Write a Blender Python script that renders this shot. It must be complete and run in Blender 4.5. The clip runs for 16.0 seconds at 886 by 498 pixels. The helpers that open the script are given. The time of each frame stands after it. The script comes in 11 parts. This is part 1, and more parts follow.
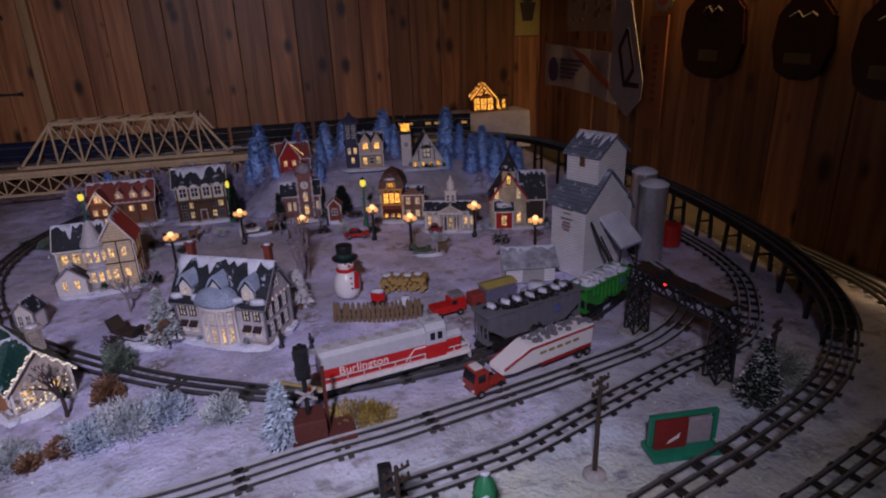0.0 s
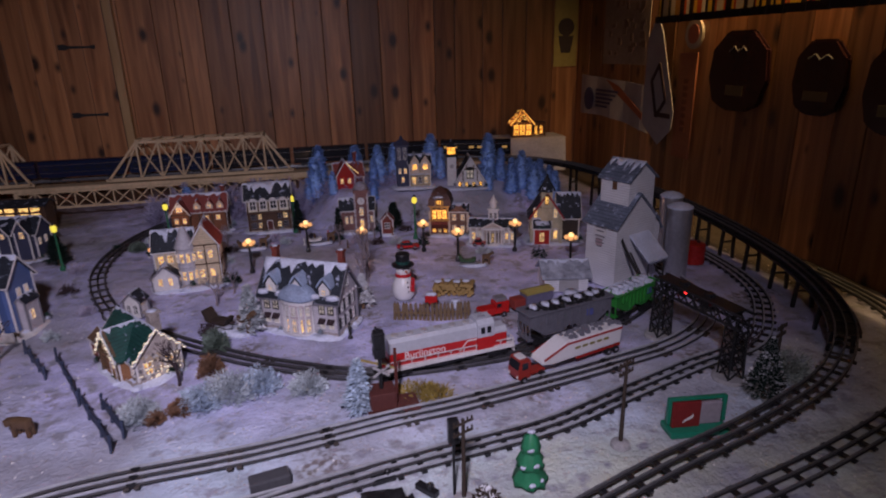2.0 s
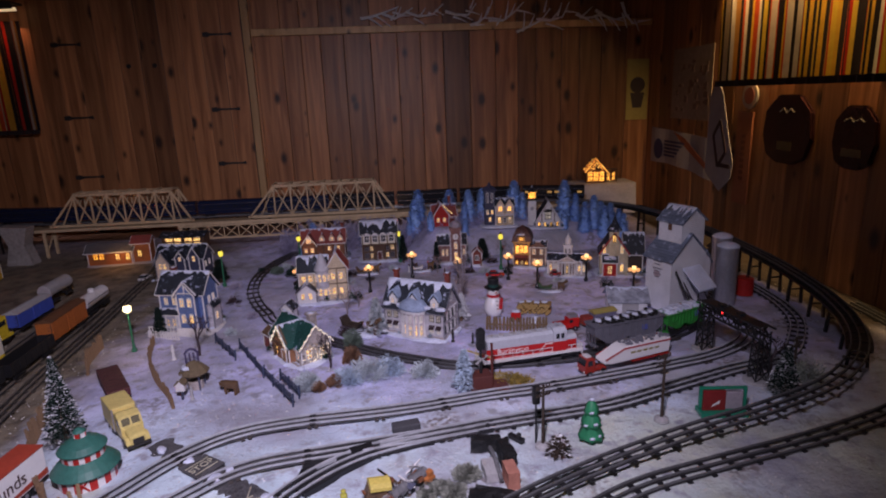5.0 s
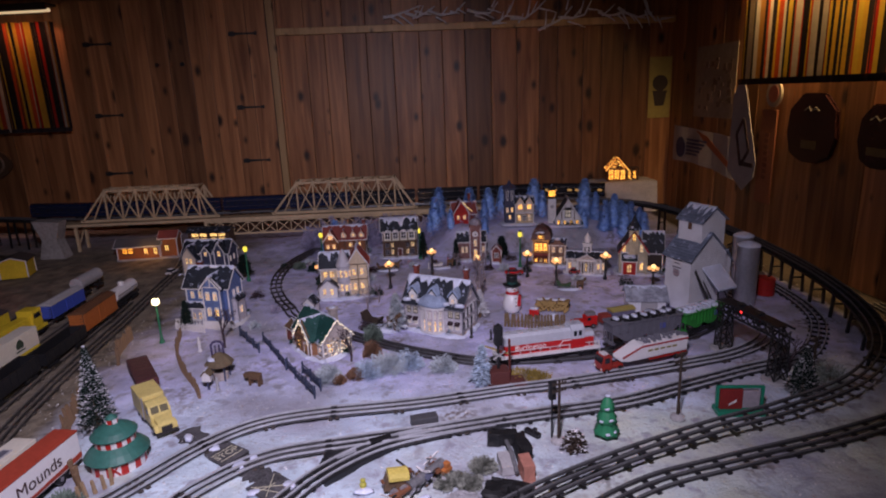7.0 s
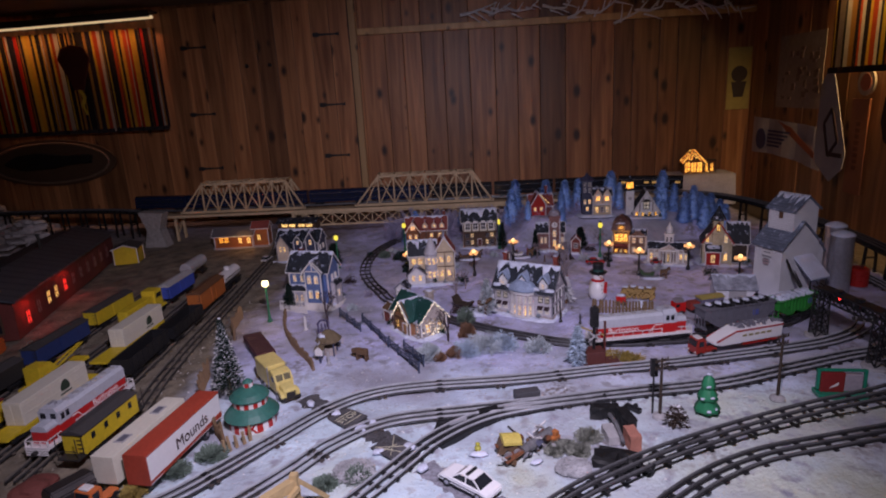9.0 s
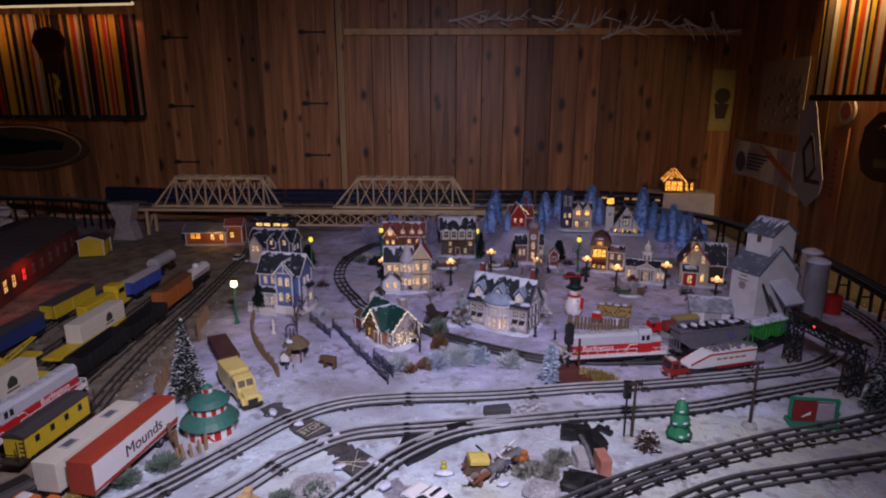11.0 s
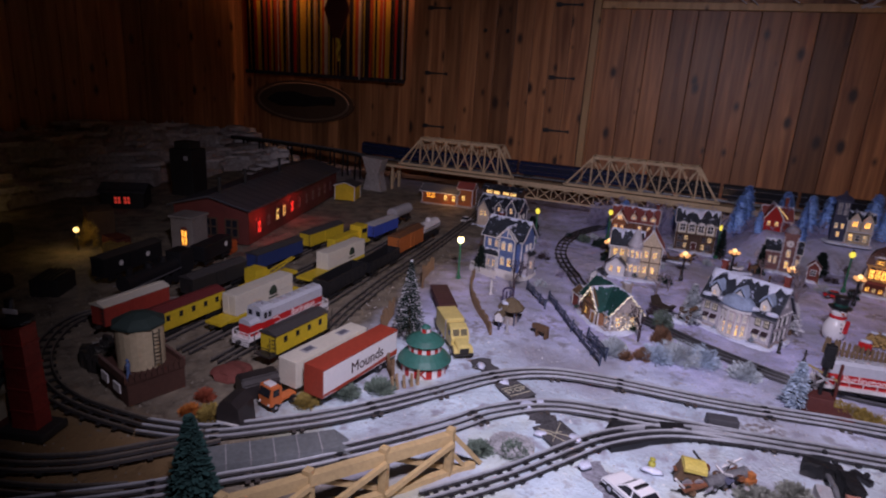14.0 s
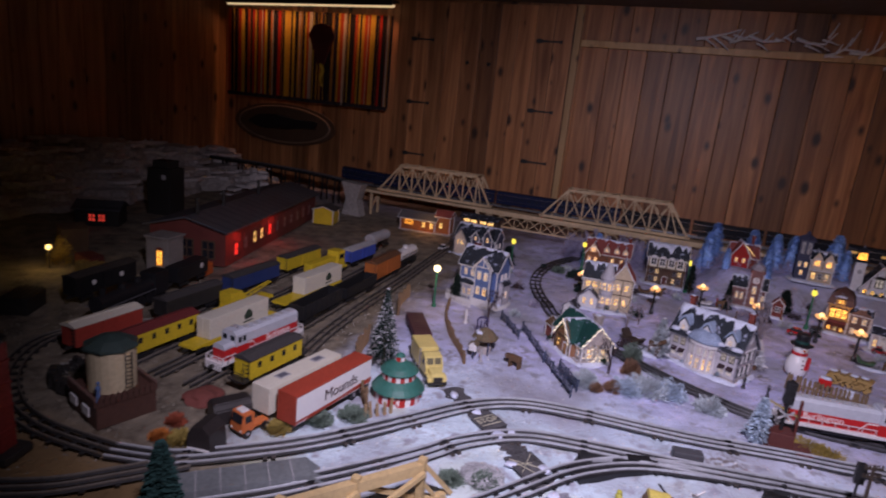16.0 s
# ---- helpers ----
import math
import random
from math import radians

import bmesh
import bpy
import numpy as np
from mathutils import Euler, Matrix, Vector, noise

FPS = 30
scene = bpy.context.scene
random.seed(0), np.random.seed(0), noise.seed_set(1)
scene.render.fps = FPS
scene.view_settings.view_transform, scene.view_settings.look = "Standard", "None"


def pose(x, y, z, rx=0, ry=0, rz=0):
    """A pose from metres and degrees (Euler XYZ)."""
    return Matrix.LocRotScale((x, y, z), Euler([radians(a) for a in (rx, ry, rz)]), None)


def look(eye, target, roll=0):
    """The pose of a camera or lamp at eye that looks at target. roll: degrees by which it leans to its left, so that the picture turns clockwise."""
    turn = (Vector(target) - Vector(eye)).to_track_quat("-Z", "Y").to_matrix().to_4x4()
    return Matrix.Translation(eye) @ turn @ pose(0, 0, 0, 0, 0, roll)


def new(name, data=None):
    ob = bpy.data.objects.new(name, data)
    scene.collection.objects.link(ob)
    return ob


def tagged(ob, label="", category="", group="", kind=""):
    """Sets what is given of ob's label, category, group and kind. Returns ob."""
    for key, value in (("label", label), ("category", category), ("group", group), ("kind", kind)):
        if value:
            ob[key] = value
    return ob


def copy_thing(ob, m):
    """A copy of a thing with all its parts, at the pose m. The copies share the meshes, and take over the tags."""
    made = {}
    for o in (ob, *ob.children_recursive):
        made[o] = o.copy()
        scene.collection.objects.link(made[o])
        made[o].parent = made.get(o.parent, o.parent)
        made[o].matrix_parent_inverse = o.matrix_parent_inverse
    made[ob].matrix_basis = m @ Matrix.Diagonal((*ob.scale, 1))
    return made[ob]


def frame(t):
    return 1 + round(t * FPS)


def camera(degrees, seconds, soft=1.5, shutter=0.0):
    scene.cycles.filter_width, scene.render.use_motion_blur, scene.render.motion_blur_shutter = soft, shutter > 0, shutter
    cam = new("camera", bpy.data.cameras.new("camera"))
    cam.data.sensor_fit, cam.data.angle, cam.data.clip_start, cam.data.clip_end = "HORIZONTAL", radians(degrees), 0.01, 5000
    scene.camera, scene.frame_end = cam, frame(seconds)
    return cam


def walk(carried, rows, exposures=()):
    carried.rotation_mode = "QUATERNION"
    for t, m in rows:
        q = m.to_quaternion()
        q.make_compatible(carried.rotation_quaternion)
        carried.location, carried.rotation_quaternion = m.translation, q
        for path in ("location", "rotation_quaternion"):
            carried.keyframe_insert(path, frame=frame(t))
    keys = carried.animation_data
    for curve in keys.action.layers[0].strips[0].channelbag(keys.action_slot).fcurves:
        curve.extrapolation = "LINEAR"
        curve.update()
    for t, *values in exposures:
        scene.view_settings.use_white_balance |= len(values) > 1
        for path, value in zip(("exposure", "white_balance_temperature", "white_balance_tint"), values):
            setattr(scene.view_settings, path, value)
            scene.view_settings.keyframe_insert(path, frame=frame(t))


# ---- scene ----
# camera and its walk
cam = camera(73.49, 16.0, soft=2.0, shutter=0.4)
# seconds, eye, target, roll
PATH = [
    (0, (1.447, -0.246, 0.67), (1.906, 1.569, -0.034), -2.08),
    (0.5, (1.425, -0.312, 0.674), (1.902, 1.509, -0.002), -1.27),
    (1, (1.385, -0.372, 0.693), (1.826, 1.463, 0.033), -1.73),
    (1.5, (1.37, -0.386, 0.702), (1.774, 1.456, 0.037), -2.13),
    (2, (1.344, -0.44, 0.717), (1.715, 1.42, 0.08), -1.45),
    (2.5, (1.29, -0.578, 0.753), (1.593, 1.303, 0.145), -2.30),
    (3, (1.231, -0.724, 0.82), (1.467, 1.189, 0.286), -3.71),
    (3.5, (1.2, -0.793, 0.815), (1.402, 1.118, 0.263), -1.22),
    (4, (1.221, -0.829, 0.814), (1.401, 1.094, 0.298), -1.99),
    (6.5, (1.223, -0.902, 0.815), (1.3, 1.034, 0.317), -1.60),
    (7, (1.224, -0.903, 0.82), (1.289, 1.03, 0.311), -2.19),
    (7.5, (1.212, -0.922, 0.824), (1.269, 1.003, 0.287), -1.58),
    (8, (1.109, -0.997, 0.82), (1.151, 0.943, 0.333), -2.37),
    (8.5, (1.086, -1.012, 0.814), (0.979, 0.918, 0.304), -4.01),
    (11, (1.093, -0.959, 0.812), (1.049, 0.979, 0.319), 0.12),
    (11.5, (1.109, -0.963, 0.811), (1.055, 0.968, 0.29), -0.39),
    (12, (1.13, -0.943, 0.801), (0.958, 0.965, 0.23), -0.43),
    (12.5, (1.137, -0.933, 0.795), (0.959, 0.982, 0.246), 0.04),
    (13, (1.128, -0.915, 0.771), (0.731, 0.954, 0.181), 0.58),
    (13.5, (1.109, -0.946, 0.779), (0.48, 0.855, 0.178), 2.18),
    (14, (1.051, -0.933, 0.747), (0.316, 0.84, 0.185), 3.61),
    (14.5, (1.045, -0.972, 0.771), (0.251, 0.773, 0.202), 4.52),
    (15, (1.036, -0.967, 0.771), (0.282, 0.802, 0.22), 4.93),
    (15.5, (1.031, -0.985, 0.776), (0.273, 0.792, 0.259), 5.20),
    (16, (1.057, -0.956, 0.768), (0.381, 0.865, 0.292), 5.80),
]
# the film's own brightening as it draws back
walk(cam, [(t, look(eye, target, roll)) for t, eye, target, roll in PATH], exposures=[(0.0, -0.7), (2.0, -0.60), (3.0, -0.44), (4.0, -0.42), (7.5, -0.36), (8.5, -0.42), (11.0, -0.46), (12.5, -0.64), (14.0, -0.46), (16.0, -0.26)])

# world, lights
world = bpy.data.worlds.new("world")
scene.world = world
world.use_nodes = True
world.node_tree.nodes["Background"].inputs[0].default_value = (0.5, 0.42, 0.5, 1)
world.node_tree.nodes["Background"].inputs[1].default_value = 0.0015


def lamp(name, kind, m, power, color, **more):
    data = bpy.data.lights.new(name, kind)
    data.energy, data.color = power, color
    for key, value in more.items():
        if key == "size":
            data.size = value
        elif key == "size_y":
            data.shape, data.size_y = "RECTANGLE", value
        elif key == "radius":
            data.shadow_soft_size = value
        elif key == "spot":
            data.spot_size, data.spot_blend = radians(value), 1.0
        elif key == "spread":
            data.spread = radians(value)
    ob = new(name, data)
    ob.matrix_world = m
    return ob


# the lamp that the person filming carries, seen only by its light
lamp("hand_lamp", "SPOT", look((1.16, -0.78, 1.36), (0.87, 0.95, 0.0)), 212, (0.835, 0.735, 0.95), radius=0.07, spot=96)

# unseen extra lamp before the cabin, added to make its roof glow evenly
lamp("cabin_roof_fill", "POINT", pose(2.52, 2.87, 0.40), 0.13, (1.0, 0.36, 0.06), radius=0.03)
# bulbs of the street lamps; the last two are unseen extras warming bakery and lodge
for x, y, z, watt in ((1.455, 1.60, 0.118, 0.06), (1.685, 1.64, 0.118, 0.07), (1.785, 1.50, 0.118, 0.07), (2.015, 1.55, 0.118, 0.07), (1.065, 1.575, 0.118, 0.06), (0.755, 1.595, 0.118, 0.06), (2.14, 1.335, 0.118, 0.06), (1.255, 1.755, 0.118, 0.06), (1.79, 1.79, 0.10, 0.05), (0.745, 2.09, 0.10, 0.05)):
    lamp("street_bulb_and_fill", "POINT", pose(x, y, z), watt, (1.0, 0.52, 0.26), radius=0.012)

# ---- materials ----
MATS = {}


def mat(name, color, rough=0.6, metal=0.0, noise=0.25, scale=40, bump=0.15, emit=None, strength=0.0, island=0.0, spec=0.4, bands=0, axis="Z", dust=0.0):
    """A surface with two scales of variation and a fine relief."""
    if name in MATS:
        return MATS[name]
    m = bpy.data.materials.new(name)
    m.use_nodes = True
    n, l = m.node_tree.nodes, m.node_tree.links
    b = n["Principled BSDF"]
    b.inputs["Roughness"].default_value, b.inputs["Metallic"].default_value = rough, metal
    b.inputs["Specular IOR Level"].default_value = spec
    tc = n.new("ShaderNodeTexCoord")
    big, small = n.new("ShaderNodeTexNoise"), n.new("ShaderNodeTexNoise")
    big.inputs["Scale"].default_value, small.inputs["Scale"].default_value = scale * 0.25, scale * 3
    big.inputs["Detail"].default_value, small.inputs["Detail"].default_value = 4, 5
    for t in (big, small):
        l.new(tc.outputs["Object"], t.inputs["Vector"])
    add = n.new("ShaderNodeMath")
    add.operation = "ADD"
    l.new(big.outputs["Fac"], add.inputs[0])
    l.new(small.outputs["Fac"], add.inputs[1])
    ramp = n.new("ShaderNodeMapRange")
    ramp.inputs["From Min"].default_value, ramp.inputs["From Max"].default_value = 0.6, 1.4
    ramp.inputs["To Min"].default_value, ramp.inputs["To Max"].default_value = 1 - noise, 1 + noise * 0.6
    l.new(add.outputs[0], ramp.inputs["Value"])
    val = ramp.outputs[0]
    if island:
        geo = n.new("ShaderNodeNewGeometry")
        r2 = n.new("ShaderNodeMapRange")
        r2.inputs["To Min"].default_value, r2.inputs["To Max"].default_value = 1 - island, 1 + island
        l.new(geo.outputs["Random Per Island"], r2.inputs["Value"])
        mul = n.new("ShaderNodeMath")
        mul.operation = "MULTIPLY"
        l.new(val, mul.inputs[0])
        l.new(r2.outputs[0], mul.inputs[1])
        val = mul.outputs[0]
    line = None
    if bands:
        # clapboards, courses or boards: narrow dark joints at an even spacing
        sep = n.new("ShaderNodeSeparateXYZ")
        l.new(tc.outputs["Object"], sep.inputs[0])
        steps = []
        for kind, arg in (("MULTIPLY", bands), ("FRACT", 0)):
            o = n.new("ShaderNodeMath")
            o.operation, o.inputs[1].default_value = kind, arg
            l.new(steps[-1] if steps else sep.outputs[axis], o.inputs[0])
            steps.append(o.outputs[0])
        joint = n.new("ShaderNodeMapRange")
        joint.inputs["From Min"].default_value, joint.inputs["From Max"].default_value = 0.0, 0.3
        joint.inputs["To Min"].default_value = 0.45
        l.new(steps[-1], joint.inputs["Value"])
        line = joint.outputs[0]
        mul = n.new("ShaderNodeMath")
        mul.operation = "MULTIPLY"
        l.new(val, mul.inputs[0])
        l.new(line, mul.inputs[1])
        val = mul.outputs[0]
    hsv = n.new("ShaderNodeHueSaturation")
    hsv.inputs["Color"].default_value = (*color, 1)
    l.new(val, hsv.inputs["Value"])
    tint = hsv.outputs["Color"]
    if dust:
        # snow caught in patches, with a torn edge
        flake = n.new("ShaderNodeTexNoise")
        flake.inputs["Scale"].default_value, flake.inputs["Detail"].default_value = 48, 7
        flake.inputs["Roughness"].default_value = 0.62
        l.new(tc.outputs["Object"], flake.inputs["Vector"])
        cover, over = n.new("ShaderNodeMapRange"), n.new("ShaderNodeMix")
        cover.inputs["From Min"].default_value, cover.inputs["From Max"].default_value = 0.66 - dust * 0.3, 0.72 - dust * 0.3
        l.new(flake.outputs["Fac"], cover.inputs["Value"])
        over.data_type = "RGBA"
        over.inputs["B"].default_value = (0.42, 0.46, 0.60, 1)
        l.new(cover.outputs[0], over.inputs["Factor"])
        l.new(tint, over.inputs["A"])
        tint = over.outputs["Result"]
    l.new(tint, b.inputs["Base Color"])
    if bump:
        bp = n.new("ShaderNodeBump")
        bp.inputs["Strength"].default_value, bp.inputs["Distance"].default_value = bump, 0.003
        if line:
            mix = n.new("ShaderNodeMath")
            mix.operation = "ADD"
            l.new(small.outputs["Fac"], mix.inputs[0])
            l.new(line, mix.inputs[1])
        l.new(mix.outputs[0] if line else small.outputs["Fac"], bp.inputs["Height"])
        l.new(bp.outputs["Normal"], b.inputs["Normal"])
    if emit:
        b.inputs["Emission Color"].default_value, b.inputs["Emission Strength"].default_value = (*emit, 1), strength
    MATS[name] = m
    return m


def wood_mat(name, light, dark, scale=1.0):
    """Knotty pine: stretched grain, dark round knots, tone by board."""
    m = bpy.data.materials.new(name)
    m.use_nodes = True
    n, l = m.node_tree.nodes, m.node_tree.links
    b = n["Principled BSDF"]
    b.inputs["Roughness"].default_value = 0.45
    tc, info = n.new("ShaderNodeTexCoord"), n.new("ShaderNodeObjectInfo")
    off = n.new("ShaderNodeVectorMath")
    off.operation = "MULTIPLY_ADD"
    off.inputs[1].default_value = (1, 1, 1)
    comb = n.new("ShaderNodeCombineXYZ")
    l.new(tc.outputs["Object"], off.inputs[0])
    mulr = n.new("ShaderNodeMath")
    mulr.operation, mulr.inputs[1].default_value = "MULTIPLY", 37.0
    l.new(info.outputs["Random"], mulr.inputs[0])
    for i in range(3):
        l.new(mulr.outputs[0], comb.inputs[i])
    l.new(comb.outputs[0], off.inputs[2])
    mp = n.new("ShaderNodeMapping")
    mp.inputs["Scale"].default_value = (9 * scale, 9 * scale, 0.55 * scale)
    l.new(off.outputs[0], mp.inputs["Vector"])
    grain = n.new("ShaderNodeTexNoise")
    grain.inputs["Scale"].default_value, grain.inputs["Detail"].default_value, grain.inputs["Distortion"].default_value = 3.0, 8, 0.7
    l.new(mp.outputs[0], grain.inputs["Vector"])
    sep, mp2 = n.new("ShaderNodeSeparateXYZ"), n.new("ShaderNodeCombineXYZ")
    l.new(off.outputs[0], sep.inputs[0])
    for i, (axis, k) in enumerate((("X", 5.2), ("Z", 2.9))):
        o = n.new("ShaderNodeMath")
        o.operation, o.inputs[1].default_value = "MULTIPLY", k * scale
        l.new(sep.outputs[axis], o.inputs[0])
        l.new(o.outputs[0], mp2.inputs[i])
    vor = n.new("ShaderNodeTexVoronoi")
    vor.voronoi_dimensions = "2D"
    vor.inputs["Scale"].default_value = 1.0
    l.new(mp2.outputs[0], vor.inputs["Vector"])
    knot = n.new("ShaderNodeMapRange")
    knot.inputs["From Min"].default_value, knot.inputs["From Max"].default_value = -0.04, 0.06
    pick, shrink = n.new("ShaderNodeSeparateColor"), n.new("ShaderNodeMath")
    l.new(vor.outputs["Color"], pick.inputs[0])
    shrink.operation, shrink.inputs[1].default_value = "MULTIPLY_ADD", -0.115
    l.new(pick.outputs[0], shrink.inputs[0])
    l.new(vor.outputs["Distance"], shrink.inputs[2])
    l.new(shrink.outputs[0], knot.inputs["Value"])
    cr = n.new("ShaderNodeValToRGB")
    cr.color_ramp.elements[0].color, cr.color_ramp.elements[0].position = (*dark, 1), 0.3
    cr.color_ramp.elements[1].color, cr.color_ramp.elements[1].position = (*light, 1), 0.68
    l.new(grain.outputs["Fac"], cr.inputs["Fac"])
    hsv = n.new("ShaderNodeHueSaturation")
    vr = n.new("ShaderNodeMapRange")
    vr.inputs["To Min"].default_value, vr.inputs["To Max"].default_value = 0.55, 1.42
    l.new(info.outputs["Random"], vr.inputs["Value"])
    l.new(vr.outputs[0], hsv.inputs["Value"])
    l.new(cr.outputs["Color"], hsv.inputs["Color"])
    mix = n.new("ShaderNodeMix")
    mix.data_type = "RGBA"
    mix.inputs["A"].default_value = (0.040, 0.018, 0.010, 1)
    l.new(knot.outputs[0], mix.inputs["Factor"])
    l.new(hsv.outputs["Color"], mix.inputs["B"])
    l.new(mix.outputs["Result"], b.inputs["Base Color"])
    bp = n.new("ShaderNodeBump")
    bp.inputs["Strength"].default_value, bp.inputs["Distance"].default_value = 0.2, 0.004
    l.new(grain.outputs["Fac"], bp.inputs["Height"])
    l.new(bp.outputs["Normal"], b.inputs["Normal"])
    MATS[name] = m
    return m


def ground_mat():
    """Flock snow that thins out into tan sand towards the yard."""
    m = bpy.data.materials.new("snow_ground")
    m.use_nodes = True
    n, l = m.node_tree.nodes, m.node_tree.links
    b = n["Principled BSDF"]
    b.inputs["Roughness"].default_value = 0.85
    tc = n.new("ShaderNodeTexCoord")
    sep = n.new("ShaderNodeSeparateXYZ")
    l.new(tc.outputs["Object"], sep.inputs[0])

    def tex(scale, detail=5):
        t = n.new("ShaderNodeTexNoise")
        t.inputs["Scale"].default_value, t.inputs["Detail"].default_value = scale, detail
        l.new(tc.outputs["Object"], t.inputs["Vector"])
        return t.outputs["Fac"]

    def op(kind, a, c):
        o = n.new("ShaderNodeMath")
        o.operation = kind
        for i, v in enumerate((a, c)):
            if isinstance(v, (int, float)):
                o.inputs[i].default_value = v
            else:
                l.new(v, o.inputs[i])
        return o.outputs[0]

    def rng(v, a, c, d=0.0, e=1.0):
        r = n.new("ShaderNodeMapRange")
        for k, x in zip(("From Min", "From Max", "To Min", "To Max"), (a, c, d, e)):
            r.inputs[k].default_value = x
        l.new(v, r.inputs["Value"])
        return r.outputs[0]

    def mixc(f, a, c):
        x = n.new("ShaderNodeMix")
        x.data_type = "RGBA"
        l.new(f, x.inputs["Factor"])
        for k, v in (("A", a), ("B", c)):
            if isinstance(v, tuple):
                x.inputs[k].default_value = (*v, 1)
            else:
                l.new(v, x.inputs[k])
        return x.outputs["Result"]

    # lilac cast of the light round the houses is put into the snow colour
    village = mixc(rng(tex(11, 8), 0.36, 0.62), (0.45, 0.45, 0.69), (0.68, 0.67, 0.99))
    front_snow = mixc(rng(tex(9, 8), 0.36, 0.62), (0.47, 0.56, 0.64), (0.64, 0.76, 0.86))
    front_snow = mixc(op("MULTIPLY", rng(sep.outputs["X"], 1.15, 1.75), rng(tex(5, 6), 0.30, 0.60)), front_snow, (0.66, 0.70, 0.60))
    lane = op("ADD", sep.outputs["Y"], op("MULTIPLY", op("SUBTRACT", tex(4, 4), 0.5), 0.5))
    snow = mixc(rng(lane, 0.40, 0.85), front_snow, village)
    snow = mixc(rng(tex(2.6, 8), 0.46, 0.66), snow, (0.37, 0.37, 0.44))
    snow = mixc(rng(tex(24, 7), 0.54, 0.68), snow, (0.33, 0.33, 0.40))
    snow = mixc(rng(tex(95, 4), 0.60, 0.76), snow, (0.36, 0.33, 0.34))
    snow = mixc(op("MULTIPLY", rng(tex(6.5, 8), 0.58, 0.70), rng(tex(70, 4), 0.42, 0.58)), snow, (0.20, 0.17, 0.17))
    # yellow stains, spread thicker in front to give its warmer light
    stain_warmth = op("ADD", tex(4.5, 7), rng(sep.outputs["Y"], 1.0, 0.1, -0.22, 0.10))
    snow = mixc(rng(stain_warmth, 0.58, 0.80), snow, (0.47, 0.49, 0.38))
    sand = mixc(rng(tex(14, 6), 0.35, 0.68), (0.10, 0.080, 0.060), (0.30, 0.25, 0.18))
    sand = mixc(rng(tex(60, 4), 0.5, 0.62), sand, (0.20, 0.17, 0.13))
    # the snow stops along the yard
    edge = op("ADD", sep.outputs["X"], op("MULTIPLY", op("SUBTRACT", tex(5, 5), 0.5), 0.5))
    left = rng(edge, 0.36, 0.14)
    front = op("MULTIPLY", rng(op("ADD", sep.outputs["Y"], op("MULTIPLY", op("SUBTRACT", tex(6, 4), 0.5), 0.4)), 0.02, -0.12), rng(sep.outputs["X"], 0.75, 0.45))
    plank = op("MULTIPLY", rng(sep.outputs["Y"], -0.10, -0.22), rng(sep.outputs["X"], 0.36, 0.24))
    sand = mixc(plank, sand, mixc(rng(tex(3, 6), 0.35, 0.7), (0.14, 0.085, 0.035), (0.27, 0.17, 0.075)))
    near = op("MAXIMUM", op("MULTIPLY", left, rng(sep.outputs["Y"], 3.0, 2.5, 0.6, 1.0)), front)
    # beyond the right-hand track a dark colour stands in for the shade there
    bare = op("MULTIPLY", rng(op("ADD", sep.outputs["X"], op("MULTIPLY", op("SUBTRACT", tex(8, 4), 0.5), 0.08)), 2.71, 2.75), rng(sep.outputs["Y"], 0.75, 0.95))
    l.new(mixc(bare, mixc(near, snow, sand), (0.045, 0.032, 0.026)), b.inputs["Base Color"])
    bp = n.new("ShaderNodeBump")
    bp.inputs["Strength"].default_value, bp.inputs["Distance"].default_value = 0.6, 0.014
    l.new(op("ADD", op("MULTIPLY", tex(120, 6), 0.5), tex(22, 5)), bp.inputs["Height"])
    l.new(bp.outputs["Normal"], b.inputs["Normal"])
    MATS["ground"] = m
    return m


def glow(name, color, strength):
    return mat(name, tuple(c * 0.35 for c in color), 0.4, noise=0.1, bump=0, emit=color, strength=strength)


def pane_glow(name, color, strength):
    """A lit pane with uneven light behind it, different from pane to pane."""
    m = glow(name, color, strength)
    n, l = m.node_tree.nodes, m.node_tree.links
    tc, info, t = n.new("ShaderNodeTexCoord"), n.new("ShaderNodeObjectInfo"), n.new("ShaderNodeTexNoise")
    t.noise_dimensions = "4D"
    t.inputs["Scale"].default_value, t.inputs["Detail"].default_value = 190, 4
    w, r = n.new("ShaderNodeMath"), n.new("ShaderNodeMapRange")
    w.operation, w.inputs[1].default_value = "MULTIPLY", 50
    l.new(info.outputs["Random"], w.inputs[0])
    l.new(w.outputs[0], t.inputs["W"])
    l.new(tc.outputs["Object"], t.inputs["Vector"])
    for k, v in zip(("From Min", "From Max", "To Min", "To Max"), (0.40, 0.60, strength * 0.05, strength * 1.6)):
        r.inputs[k].default_value = v
    l.new(t.outputs["Fac"], r.inputs["Value"])
    l.new(r.outputs[0], n["Principled BSDF"].inputs["Emission Strength"])
    return m


SNOW = mat("roof_snow", (0.66, 0.70, 0.84), 0.8, noise=0.3, scale=60, bump=0.4)
WHITE = mat("white_paint", (0.72, 0.70, 0.70), 0.5, noise=0.22)
CREAM = mat("cream_plaster", (0.66, 0.54, 0.42), 0.6, noise=0.35, scale=70)
BLACK = mat("black_plastic", (0.018, 0.018, 0.02), 0.35)
DARK = mat("dark_iron", (0.03, 0.028, 0.027), 0.5)
STEEL = mat("rail_steel", (0.60, 0.62, 0.67), 0.28, metal=0.3, noise=0.4, scale=12, bump=0.05)
RUSTY = mat("worn_rail", (0.19, 0.19, 0.20), 0.45, metal=0.8, noise=0.4)
TIE = mat("tie_brown", (0.06, 0.05, 0.045), 0.7)
HOT = glow("hot_bulb", (1.0, 0.66, 0.28), 2.2)
